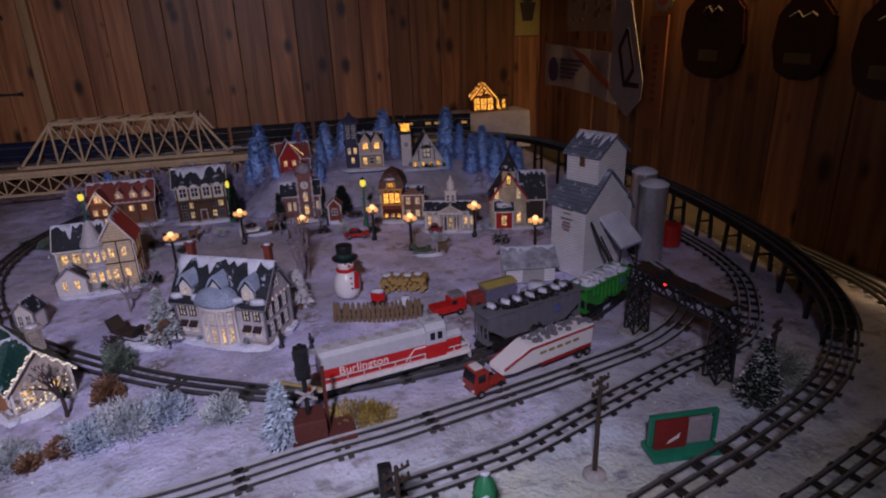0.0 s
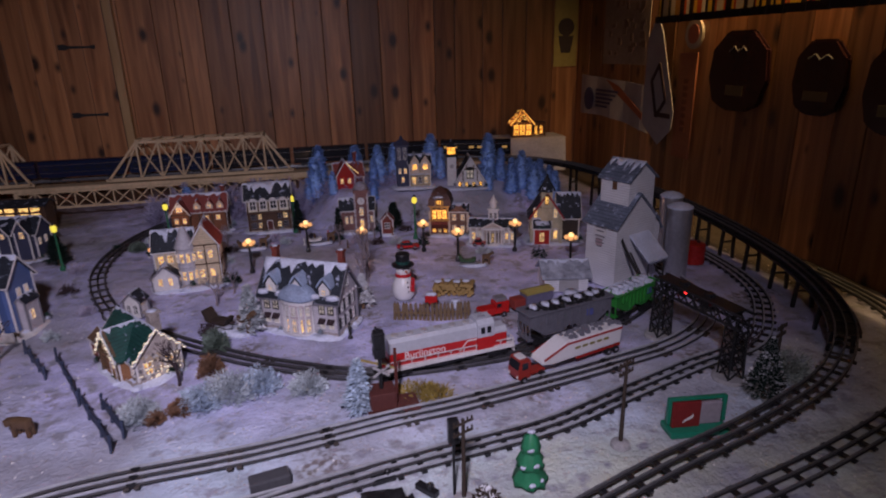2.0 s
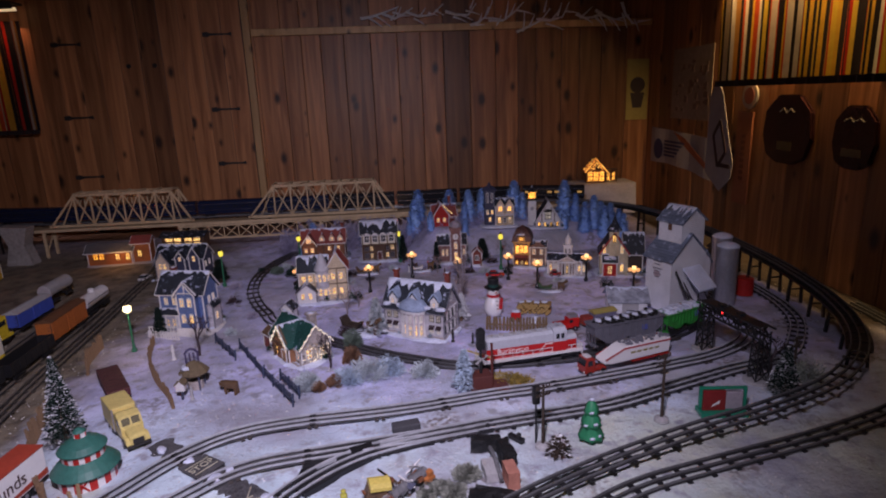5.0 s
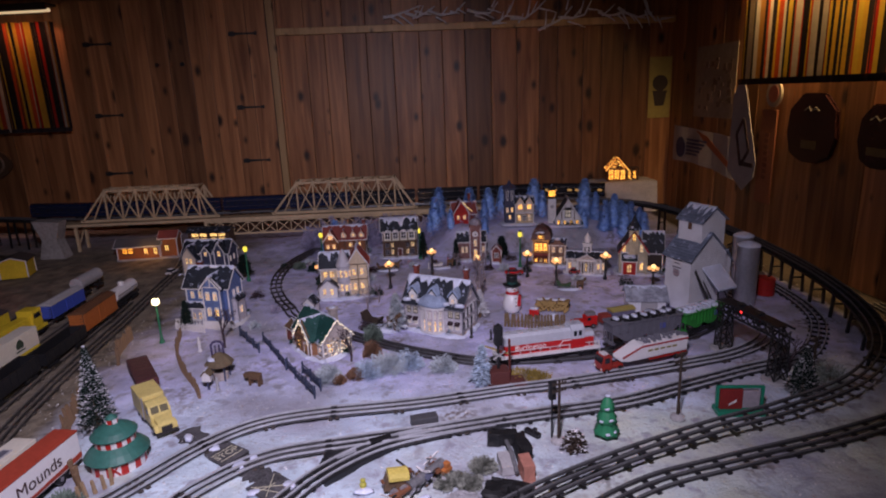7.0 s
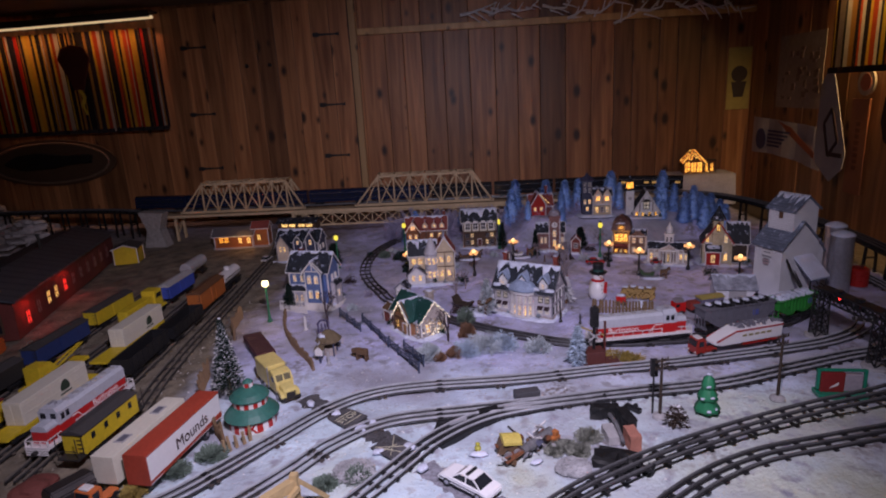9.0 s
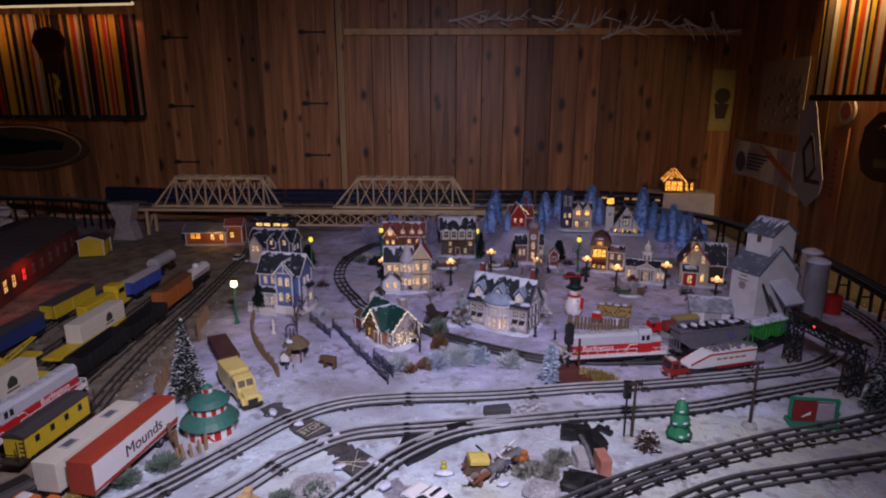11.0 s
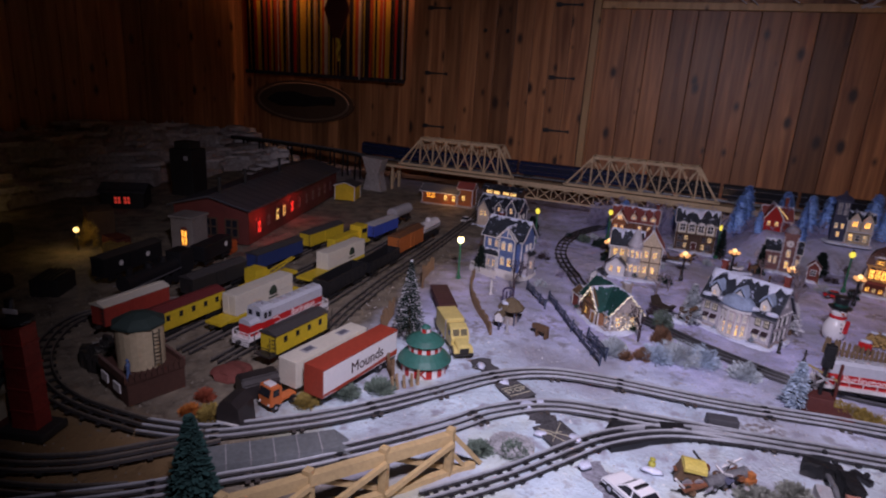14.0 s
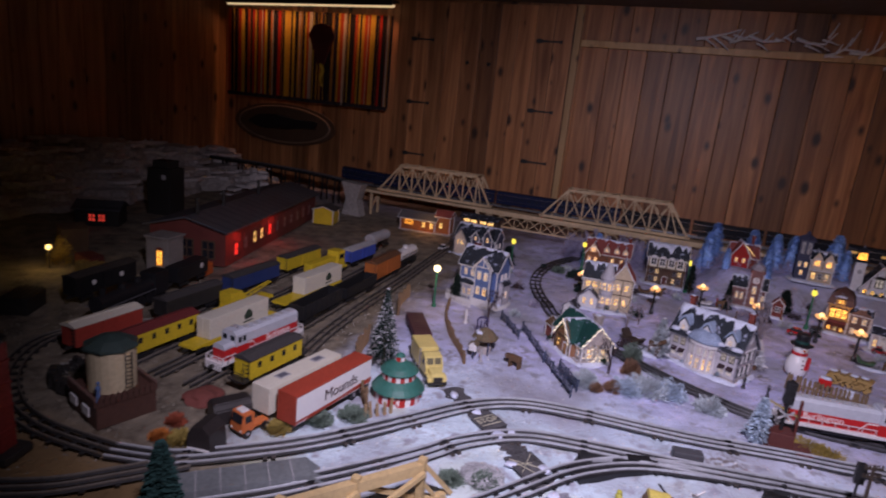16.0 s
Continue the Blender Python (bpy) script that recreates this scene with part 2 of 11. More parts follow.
RED = mat("red_paint", (0.42, 0.022, 0.018), 0.4)
ORANGE = mat("orange_paint", (0.55, 0.13, 0.03), 0.45)
BRICK = mat("brick_red", (0.24, 0.055, 0.04), 0.75, noise=0.65, scale=140, bands=200, bump=0.4)
DKRED = mat("maroon_paint", (0.10, 0.025, 0.02), 0.6)
YELLOW = mat("yellow_paint", (0.62, 0.46, 0.04), 0.4)
PALEYEL = mat("pale_yellow", (0.68, 0.56, 0.20), 0.4)
GREEN = mat("green_paint", (0.04, 0.28, 0.05), 0.4)
DKGREEN = mat("dark_green_roof", (0.014, 0.075, 0.062), 0.55, noise=0.6, scale=120, bump=0.6, bands=150, dust=0.16)
TEAL = mat("teal_green", (0.04, 0.15, 0.12), 0.5, noise=0.3)
BLUE = mat("house_blue", (0.11, 0.17, 0.37), 0.5, noise=0.3, bands=150)
SLATE = mat("slate_roof", (0.022, 0.028, 0.040), 0.55, noise=0.7, scale=120, bump=0.6, bands=150, dust=0.24)
GREY = mat("grey_board", (0.40, 0.39, 0.40), 0.75, noise=0.3, scale=50)
SILVER = mat("silver_paint", (0.46, 0.45, 0.50), 0.32, metal=0.6)
HOPPER = mat("hopper_grey", (0.15, 0.15, 0.18), 0.45)
STONE = mat("field_stone", (0.46, 0.40, 0.37), 0.8, noise=0.7, scale=160, bump=0.6)
WOODBR = mat("bridge_wood", (0.60, 0.45, 0.27), 0.65, noise=0.3, scale=30)
BROWN = mat("brown_wood", (0.13, 0.075, 0.04), 0.7)
DKWOOD = mat("dark_wood", (0.05, 0.035, 0.026), 0.7)
COAL = mat("coal", (0.012, 0.012, 0.013), 0.5, noise=0.5, bump=0.6)
GLASS = mat("dark_pane", (0.02, 0.022, 0.028), 0.12, bump=0)
LIT = pane_glow("lit_pane", (1.0, 0.55, 0.15), 1.7)
BRIGHT = pane_glow("bright_pane", (1.0, 0.46, 0.08), 2.8)
DIMLIT = pane_glow("dim_pane", (1.0, 0.66, 0.30), 0.75)
PALEPANE = pane_glow("pale_pane", (1.0, 0.86, 0.74), 0.32)
BULB = glow("lamp_bulb", (1.0, 0.50, 0.20), 1.0)
YBULB = glow("yellow_bulb", (0.90, 0.72, 0.08), 1.6)
WBULB = glow("white_bulb", (1.0, 0.80, 0.45), 5.0)
FIRE = pane_glow("fire_glow", (1.0, 0.42, 0.06), 2.4)
REDLAMP = glow("red_signal", (1.0, 0.03, 0.03), 4.0)
PINE = wood_mat("knotty_pine", (0.43, 0.195, 0.076), (0.18, 0.068, 0.024))
GROUND = ground_mat()

# ---- mesh helpers ----


def box(bm, x0, y0, z0, x1, y1, z1, bevel=0.0):
    vs = [bm.verts.new((x, y, z)) for z in (z0, z1) for y in (y0, y1) for x in (x0, x1)]
    fs = [bm.faces.new([vs[i] for i in f]) for f in ((0, 2, 3, 1), (4, 5, 7, 6), (0, 1, 5, 4), (1, 3, 7, 5), (3, 2, 6, 7), (2, 0, 4, 6))]
    if bevel:
        bmesh.ops.bevel(bm, geom=list({e for f in fs for e in f.edges}), offset=bevel, segments=2, affect="EDGES", profile=0.6)
    return bm


def cyl(bm, x, y, z0, z1, r0, r1=None, n=12, axis="z"):
    r1 = r0 if r1 is None else r1
    rings = []
    for z, r in ((z0, r0), (z1, r1)):
        ring = []
        for i in range(n):
            a = 2 * math.pi * i / n
            p = (r * math.cos(a), r * math.sin(a))
            c = {"z": (x + p[0], y + p[1], z), "x": (z, x + p[0], y + p[1]), "y": (x + p[0], z, y + p[1])}[axis]
            ring.append(bm.verts.new(c))
        rings.append(ring)
    for i in range(n):
        j = (i + 1) % n
        bm.faces.new((rings[0][i], rings[0][j], rings[1][j], rings[1][i]))
    bm.faces.new(rings[0][::-1])
    bm.faces.new(rings[1])
    return bm


def lathe(bm, x, y, prof, n=14):
    """Turned shape from (radius, height) pairs, closed at both ends."""
    rings = [[bm.verts.new((x + r * math.cos(2 * math.pi * i / n), y + r * math.sin(2 * math.pi * i / n), z)) for i in range(n)] for r, z in prof]
    for a, b in zip(rings, rings[1:]):
        for i in range(n):
            j = (i + 1) % n
            bm.faces.new((a[i], a[j], b[j], b[i]))
    bm.faces.new(rings[0][::-1])
    bm.faces.new(rings[-1])
    return bm


def bar(bm, a, b, w, h=None):
    """A straight bar of square section between two points."""
    a, b, h = Vector(a), Vector(b), h or w
    d = (b - a).normalized()
    s = d.cross(Vector((0, 0, 1)))
    s = s.normalized() if s.length > 1e-4 else Vector((1, 0, 0))
    u = s.cross(d).normalized()
    vs = [bm.verts.new(p + s * sx * w / 2 + u * sz * h / 2) for p in (a, b) for sx, sz in ((-1, -1), (1, -1), (1, 1), (-1, 1))]
    for f in ((0, 1, 2, 3), (7, 6, 5, 4), (0, 4, 5, 1), (1, 5, 6, 2), (2, 6, 7, 3), (3, 7, 4, 0)):
        bm.faces.new([vs[i] for i in f])
    return bm


def tube(bm, pts, r, n=6, taper=1.0):
    pts = [Vector(p) for p in pts]
    rings = []
    for k, p in enumerate(pts):
        d = (pts[min(k + 1, len(pts) - 1)] - pts[max(k - 1, 0)]).normalized()
        s = d.cross(Vector((0, 0, 1)))
        s = s.normalized() if s.length > 1e-4 else Vector((1, 0, 0))
        u = s.cross(d)
        rr = r * (1 + (taper - 1) * k / max(1, len(pts) - 1))
        rings.append([bm.verts.new(p + (s * math.cos(2 * math.pi * i / n) + u * math.sin(2 * math.pi * i / n)) * rr) for i in range(n)])
    for a, b in zip(rings, rings[1:]):
        for i in range(n):
            j = (i + 1) % n
            bm.faces.new((a[i], a[j], b[j], b[i]))
    bm.faces.new(rings[0][::-1])
    bm.faces.new(rings[-1])
    return bm


def prism(bm, pts, y0, y1, axis="y"):
    """Extrudes a polygon of (u, z) pairs along y (u is x) or along x (u is y)."""
    def at(u, v, z):
        return (u, v, z) if axis == "y" else (v, u, z)
    a, b = [[bm.verts.new(at(u, v, z)) for u, z in pts] for v in (y0, y1)]
    bm.faces.new(a)
    bm.faces.new(b[::-1])
    for i in range(len(pts)):
        j = (i + 1) % len(pts)
        bm.faces.new((a[j], a[i], b[i], b[j]))
    return bm


def mesh_of(name, bm, material):
    bmesh.ops.recalc_face_normals(bm, faces=bm.faces)
    me = bpy.data.meshes.new(name)
    bm.to_mesh(me)
    bm.free()
    me.materials.append(material)
    return me


def part(name, bm, material, parent=None, label="", m=None, smooth=False):
    me = bm if isinstance(bm, bpy.types.Mesh) else mesh_of(name, bm, material)
    if smooth:
        me.shade_smooth()
    ob = new(name, me)
    if parent:
        ob.parent = parent
    if m is not None:
        ob.matrix_basis = m
    if label:
        tagged(ob, label)
    return ob


def thing(name, label, category, m, group="", kind=""):
    ob = new(name)
    ob.empty_display_size = 0.02
    ob.matrix_basis = m
    return tagged(ob, label, category, group, kind)


def B():
    return bmesh.new()

# ---- the room ----
BACK, RIGHT, LEFT, FRONT, TOP, FLOOR = 3.23, 2.98, -2.62, -2.6, 1.48, -0.9


def boards(parent, a, b, z0, z1, width, seed):
    """Upright boards side by side from a to b, a little uneven, each one a piece."""
    rnd = random.Random(seed)
    a, b = Vector(a), Vector(b)
    run, d = (b - a).length, (b - a).normalized()
    turn = math.atan2(d.y, d.x)
    shapes = []
    for w in (width * 0.82, width, width * 1.15):
        bm = B()
        box(bm, 0.0015, -0.018, 0, w - 0.0015, 0.0, z1 - z0, 0.003)
        shapes.append((w, mesh_of("board", bm, PINE)))
    s = 0.0
    while s < run - 0.02:
        w, me = rnd.choice(shapes)
        p = a + d * s
        ob = part("board", me, PINE, parent, m=Matrix.Translation((p.x, p.y, z0)) @ Matrix.Rotation(turn, 4, "Z") @ Matrix.Translation((0, rnd.uniform(-0.0015, 0.0015), 0)))
        s += w


def wall(name, label, x0, y0, x1, y1, z0=FLOOR, z1=TOP):
    bm = B()
    box(bm, x0, y0, z0, x1, y1, z1)
    return tagged(part(name, bm, DKWOOD), label, "wall", kind="structure")


wall_back = wall("wall_north", "knotty pine board wall behind the train layout", LEFT - 0.12, BACK, RIGHT + 0.12, BACK + 0.1)
boards(wall_back, (LEFT, BACK, 0), (RIGHT, BACK, 0), FLOOR, TOP, 0.15, 3)
wall_right = wall("wall_east", "dim knotty pine board wall with pennants", RIGHT, FRONT, RIGHT + 0.1, BACK)
boards(wall_right, (RIGHT, BACK - 0.02, 0), (RIGHT, FRONT, 0), FLOOR, TOP, 0.15, 5)
wall_left = wall("wall_west", "dark board wall behind the plaster mountain", LEFT - 0.1, FRONT, LEFT, BACK)
boards(wall_left, (LEFT, FRONT, 0), (LEFT, BACK - 0.02, 0), FLOOR, TOP, 0.15, 7)
wall("wall_south", "plain dark wall behind the camera", LEFT - 0.1, FRONT - 0.1, RIGHT + 0.1, FRONT)
bm = B()
box(bm, LEFT - 0.1, FRONT - 0.1, FLOOR - 0.1, RIGHT + 0.1, BACK + 0.1, FLOOR)
tagged(part("floor", bm, mat("floor_board", (0.12, 0.08, 0.05), 0.6)), "dark wooden floor under the layout table", "floor", kind="structure")
bm = B()
box(bm, LEFT - 0.1, FRONT - 0.1, TOP, RIGHT + 0.1, BACK + 0.1, TOP + 0.1)
tagged(part("ceiling", bm, mat("ceiling_paint", (0.16, 0.14, 0.12), 0.8)), "dim painted ceiling", "ceiling", kind="structure")

# the layout table: one uneven sheet of snow on a board
def ground_height(x, y):
    p = Vector((x * 3.1, y * 3.1, 0.3))
    return -0.006 + 0.010 * noise.noise(p) + 0.004 * noise.noise(p * 5) + 0.0022 * noise.noise(p * 13)


bm = B()
NX, NY, GX0, GX1, GY0, GY1 = 380, 250, LEFT + 0.02, RIGHT - 0.02, -0.62, BACK - 0.02
grid = [[bm.verts.new((GX0 + (GX1 - GX0) * i / NX, GY0 + (GY1 - GY0) * j / NY, 0)) for i in range(NX + 1)] for j in range(NY + 1)]
for row in grid:
    for v in row:
        v.co.z = ground_height(v.co.x, v.co.y)
for j in range(NY):
    for i in range(NX):
        bm.faces.new((grid[j][i], grid[j][i + 1], grid[j + 1][i + 1], grid[j + 1][i]))
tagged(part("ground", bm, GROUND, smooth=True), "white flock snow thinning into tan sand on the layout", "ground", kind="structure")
def smooth(a, b, v):
    t = max(0.0, min(1.0, (v - a) / (b - a)))
    return t * t * (3 - 2 * t)


def hill(x, y):
    """Height of the snow bank behind the village."""
    return 0.115 * smooth(2.06, 2.30, y) * smooth(1.22, 1.44, x) * smooth(2.46, 2.20, x) * (1 - smooth(2.50, 2.56, y)) * (1.0 - 0.10 * math.sin(x * 9))


bm = B()
HN, HM = 90, 44
rows = [[bm.verts.new((1.15 + 1.4 * i / HN, 2.0 + 0.56 * j / HM, 0)) for i in range(HN + 1)] for j in range(HM + 1)]
for row in rows:
    for v in row:
        hh = hill(v.co.x, v.co.y)
        v.co.z = hh - 0.014 * (1 - min(1, hh * 60)) + 0.006 * noise.noise(v.co * 14) * min(1, hh * 20)
for a, b in zip(rows, rows[1:]):
    for i in range(HN):
        bm.faces.new((a[i], a[i + 1], b[i + 1], b[i]))
tagged(part("snow_bank", bm, GROUND, smooth=True), "bank of white flock snow behind the village, tinted with lilac light", "snow bank", kind="structure")
table = thing("layout_table", "plain wooden table that carries the train layout", "table", pose(0, 0, 0))
bm = B()
box(bm, GX0, GY0, -0.10, GX1, GY1, -0.04)
part("tabletop", bm, BROWN, table)
for x in (GX0 + 0.1, 0.2, GX1 - 0.1):
    for y in (GY0 + 0.1, GY1 - 0.1):
        bm = B()
        box(bm, x - 0.045, y - 0.045, FLOOR, x + 0.045, y + 0.045, -0.10)
        part("leg", bm, BROWN, table)

# ---- tracks ----


def spline(pts, step=0.02, closed=False):
    pts = [Vector(p) for p in pts]
    out = []
    for k in range(len(pts) - 1):
        p0, p1, p2, p3 = pts[max(k - 1, 0)], pts[k], pts[k + 1], pts[min(k + 2, len(pts) - 1)]
        n = max(2, int((p2 - p1).length / step))
        for i in range(n):
            t = i / n
            out.append(0.5 * ((2 * p1) + (p2 - p0) * t + (2 * p0 - 5 * p1 + 4 * p2 - p3) * t * t + (3 * p1 - p0 - 3 * p2 + p3) * t ** 3))
    return out + [pts[-1]]


TIE_MESH = {}
RAILWEB = mat("rail_web", (0.05, 0.048, 0.05), 0.55, metal=0.3, noise=0.4)


def tie_mesh(w, d, h, material):
    key = (w, d, h, material.name)
    if key not in TIE_MESH:
        bm = B()
        box(bm, -d / 2, -w / 2, 0, d / 2, w / 2, h, 0.0012)
        TIE_MESH[key] = mesh_of("tie", bm, material)
    return TIE_MESH[key]


GAUGE = 0.044


def track(label, pts, ties=0.065, rail=STEEL, base=0.0, tie_w=0.058, tie_d=0.010, tie_mat=TIE, name="railway_track"):
    """Three tubular rails on ties along a smooth line; pts may carry heights."""
    line = spline([p if len(p) == 3 else (*p, base) for p in pts])
    root = thing(name, label, "train track", Matrix.Identity(4), group="railway tracks")
    for off in (-GAUGE / 2, 0, GAUGE / 2):
        bm = B()
        ring0 = None
        for k, p in enumerate(line):
            d = line[min(k + 1, len(line) - 1)] - line[max(k - 1, 0)]
            d.z = 0
            s = Vector((d.y, -d.x, 0)).normalized()
            c = p + s * off
            ring = [bm.verts.new(c + s * u + Vector((0, 0, z))) for u, z in ((-0.0026, 0.003), (0.0026, 0.003), (0.0009, 0.007), (0.0019, 0.0102), (0.0011, 0.0125), (-0.0011, 0.0125), (-0.0019, 0.0102), (-0.0009, 0.007))]
            if ring0:
                for i in range(8):
                    bm.faces.new((ring0[i], ring0[(i + 1) % 8], ring[(i + 1) % 8], ring[i]))
            ring0 = ring
        ob = part("rail", bm, rail, root)
        ob.data.materials.append(RAILWEB)
        for f in ob.data.polygons:
            f.material_index = 0 if f.index % 8 in (2, 3, 4, 5, 6) else 1
    me, acc, count = tie_mesh(tie_w, tie_d, 0.004, tie_mat), 0.0, 0
    joint = tie_mesh(0.0070, 0.016, 0.0105, BLACK)
    for a, b in zip(line, line[1:]):
        acc += (b - a).length
        if acc >= ties and count < 300:
            acc, count = 0.0, count + 1
            turn = Matrix.Rotation(math.atan2(b.y - a.y, b.x - a.x), 4, "Z")
            part("tie", me, tie_mat, root, m=Matrix.Translation(a) @ turn)
            if ties > 0.15:
                part("tie", me, tie_mat, root, m=Matrix.Translation(a) @ turn @ Matrix.Translation((0.017, 0, 0)))
                if count % 2:
                    for off in (-GAUGE / 2, 0, GAUGE / 2):
                        part("rail_joint", joint, RAILWEB, root, m=Matrix.Translation(a) @ turn @ Matrix.Translation((0.008, off, 0)))
    return line


DULLSTEEL = mat("dull_rail", (0.17, 0.172, 0.18), 0.33, metal=0.3, noise=0.3, bump=0.05)
YARDRAIL = mat("yard_rail", (0.20, 0.175, 0.15), 0.5, metal=0.2, noise=0.4)
YARDTIE = mat("yard_tie", (0.10, 0.08, 0.065), 0.8)
track("yard loop of dull three-rail track with close dark ties", [(-0.34, 0.42), (-0.48, 0.26), (-0.52, 0.12), (-0.43, -0.03), (-0.28, -0.135), (-0.12, -0.178), (0.08, -0.17)], 0.03, tie_w=0.062, rail=YARDRAIL, tie_mat=DARK)
track("inner main line of worn three-rail tubular track in snow", [(0.08, -0.17), (0.20, -0.13), (0.30, -0.05), (0.42, 0.07), (0.56, 0.26), (0.66, 0.40), (0.77, 0.49), (0.92, 0.53), (1.19, 0.555), (1.44, 0.60), (1.61, 0.625), (1.97, 0.70), (2.18, 0.76), (2.33, 0.86), (2.40, 1.00), (2.42, 1.20), (2.40, 1.45)], 0.155, tie_w=0.064)
track("outer main line of three-rail track with sparse ties", [(-0.12, -0.62), (0.05, -0.48), (0.25, -0.31), (0.33, -0.22), (0.46, -0.09), (0.63, 0.12), (0.72, 0.25), (0.84, 0.345), (1.03, 0.385), (1.22, 0.415), (1.40, 0.448)], 0.155, tie_w=0.064)
track("outer main line with dense black ties", [(1.40, 0.448), (1.50, 0.465), (1.74, 0.505), (1.93, 0.57), (2.16, 0.65), (2.36, 0.71), (2.50, 0.85), (2.60, 1.02), (2.645, 1.25), (2.64, 1.60), (2.55, 1.95)], 0.027, tie_d=0.011, tie_w=0.062, tie_mat=BLACK)
track("branch track with thick black ties leaving a turnout", [(0.70, -0.10), (0.81, 0.035), (0.885, 0.145), (0.97, 0.265), (1.09, 0.36), (1.24, 0.412), (1.38, 0.443)], 0.022, tie_w=0.058, tie_d=0.009, tie_mat=BLACK)
LINE_C = track("outer graded track with dense black ties", [(0.95, -0.30, 0.01), (1.20, -0.02, 0.012), (1.40, 0.12, 0.014), (1.62, 0.225, 0.018), (1.87, 0.315, 0.025), (2.12, 0.385, 0.035), (2.36, 0.48, 0.05), (2.54, 0.64, 0.07), (2.65, 0.88, 0.09), (2.70, 1.2, 0.11), (2.70, 1.6, 0.13), (2.64, 2.0, 0.15), (2.50, 2.35, 0.165), (2.24, 2.56, 0.170), (1.9, 2.62, 0.170), (1.4, 2.62, 0.170), (0.6, 2.62, 0.170), (-0.2, 2.62, 0.170), (-0.9, 2.64, 0.170), (-1.4, 2.78, 0.170), (-1.9, 2.84, 0.170), (-2.4, 2.84, 0.170)], 0.048, tie_w=0.062, tie_d=0.012, tie_mat=BLACK, rail=DULLSTEEL)
track("outermost front track with dense black ties", [(1.25, -0.20), (1.45, 0.02), (1.66, 0.155), (1.90, 0.225), (2.20, 0.30), (2.48, 0.40), (2.70, 0.56), (2.84, 0.80), (2.88, 1.1)], 0.052, tie_w=0.062, tie_d=0.012, tie_mat=BLACK, rail=DULLSTEEL)
track("village loop of dark three-rail track in snow", [(0.70, 2.45), (0.58, 2.18), (0.53, 1.93), (0.545, 1.70), (0.61, 1.50), (0.68, 1.36)], 0.05, rail=RUSTY)
track("village loop of worn rails sunk in snow", [(0.68, 1.36), (0.73, 1.27), (0.92, 1.09), (1.10, 0.95), (1.24, 0.865), (1.38, 0.80), (1.52, 0.79), (1.76, 0.81), (2.00, 0.87), (2.20, 0.98), (2.30, 1.08)], 0.155, rail=RUSTY, base=-0.003)
track("yard lead of three-rail track", [(0.15, 0.35), (0.12, 0.50), (0.095, 0.65), (0.065, 0.95), (0.045, 1.26), (0.01, 1.70), (-0.03, 2.10), (-0.12, 2.45)], 0.06, rail=YARDRAIL)
for k, x in enumerate((0.0, -0.12, -0.23, -0.37)):
    track("yard siding of three-rail track in tan sand", [(x + 0.01, 0.12), (x, 0.6), (x - 0.03, 1.2), (x - 0.05, 1.55)], 0.06, rail=YARDRAIL, tie_mat=YARDTIE)
track("curved siding in the near yard", [(-0.95, -0.40), (-0.45, -0.40), (-0.10, -0.385), (0.06, -0.32), (0.16, -0.22), (0.24, -0.12)], 0.05, rail=YARDRAIL, tie_mat=DARK)
track("front siding along the plank edge", [(-0.9, -0.50), (-0.3, -0.50), (0.05, -0.42), (0.22, -0.33)], 0.05, rail=YARDRAIL, tie_mat=DARK)

# ---- houses ----
PALE = mat("pale_siding", (0.56, 0.53, 0.57), 0.6, noise=0.3, bands=150)
WIN = {}


def win_mesh(w, h, arch, frame_mat, pane_mat):
    key = (round(w, 4), round(h, 4), arch, frame_mat.name, pane_mat.name)
    if key not in WIN:
        t = max(0.0018, w * 0.12)
        bm = B()
        xs, zs = (-w / 2 - t, -w / 2, -t * 0.45, t * 0.45, w / 2, w / 2 + t), (-t, 0, h * 0.52 - t * 0.45, h * 0.52 + t * 0.45, h, h + t)
        net = [[bm.verts.new((x, 0.001, z)) for x in xs] for z in zs]
        for i in range(5):
            for j in range(5):
                if i in (0, 2, 4) or j in (0, 2, 4):
                    bm.faces.new((net[i][j], net[i][j + 1], net[i + 1][j + 1], net[i + 1][j]))
        bmesh.ops.delete(bm, geom=[v for v in bm.verts if not v.link_faces], context="VERTS")
        grown = bmesh.ops.extrude_face_region(bm, geom=list(bm.faces))
        bmesh.ops.translate(bm, vec=(0, -0.0042, 0), verts=[e for e in grown["geom"] if isinstance(e, bmesh.types.BMVert)])
        if arch:
            prism(bm, [(-w / 2 - t, h + t)] + [((w / 2 + t) * math.cos(a), h + t + (w * 0.45) * math.sin(a)) for a in (2.6, 2.1, 1.57, 1.04, 0.54)] + [(w / 2 + t, h + t)], -0.003, 0.001)
        fr = mesh_of("window", bm, frame_mat)
        bm = B()
        box(bm, -w / 2, -0.0012, 0, w / 2, 0.0008, h)
        WIN[key] = fr, mesh_of("pane", bm, pane_mat)
    return WIN[key]


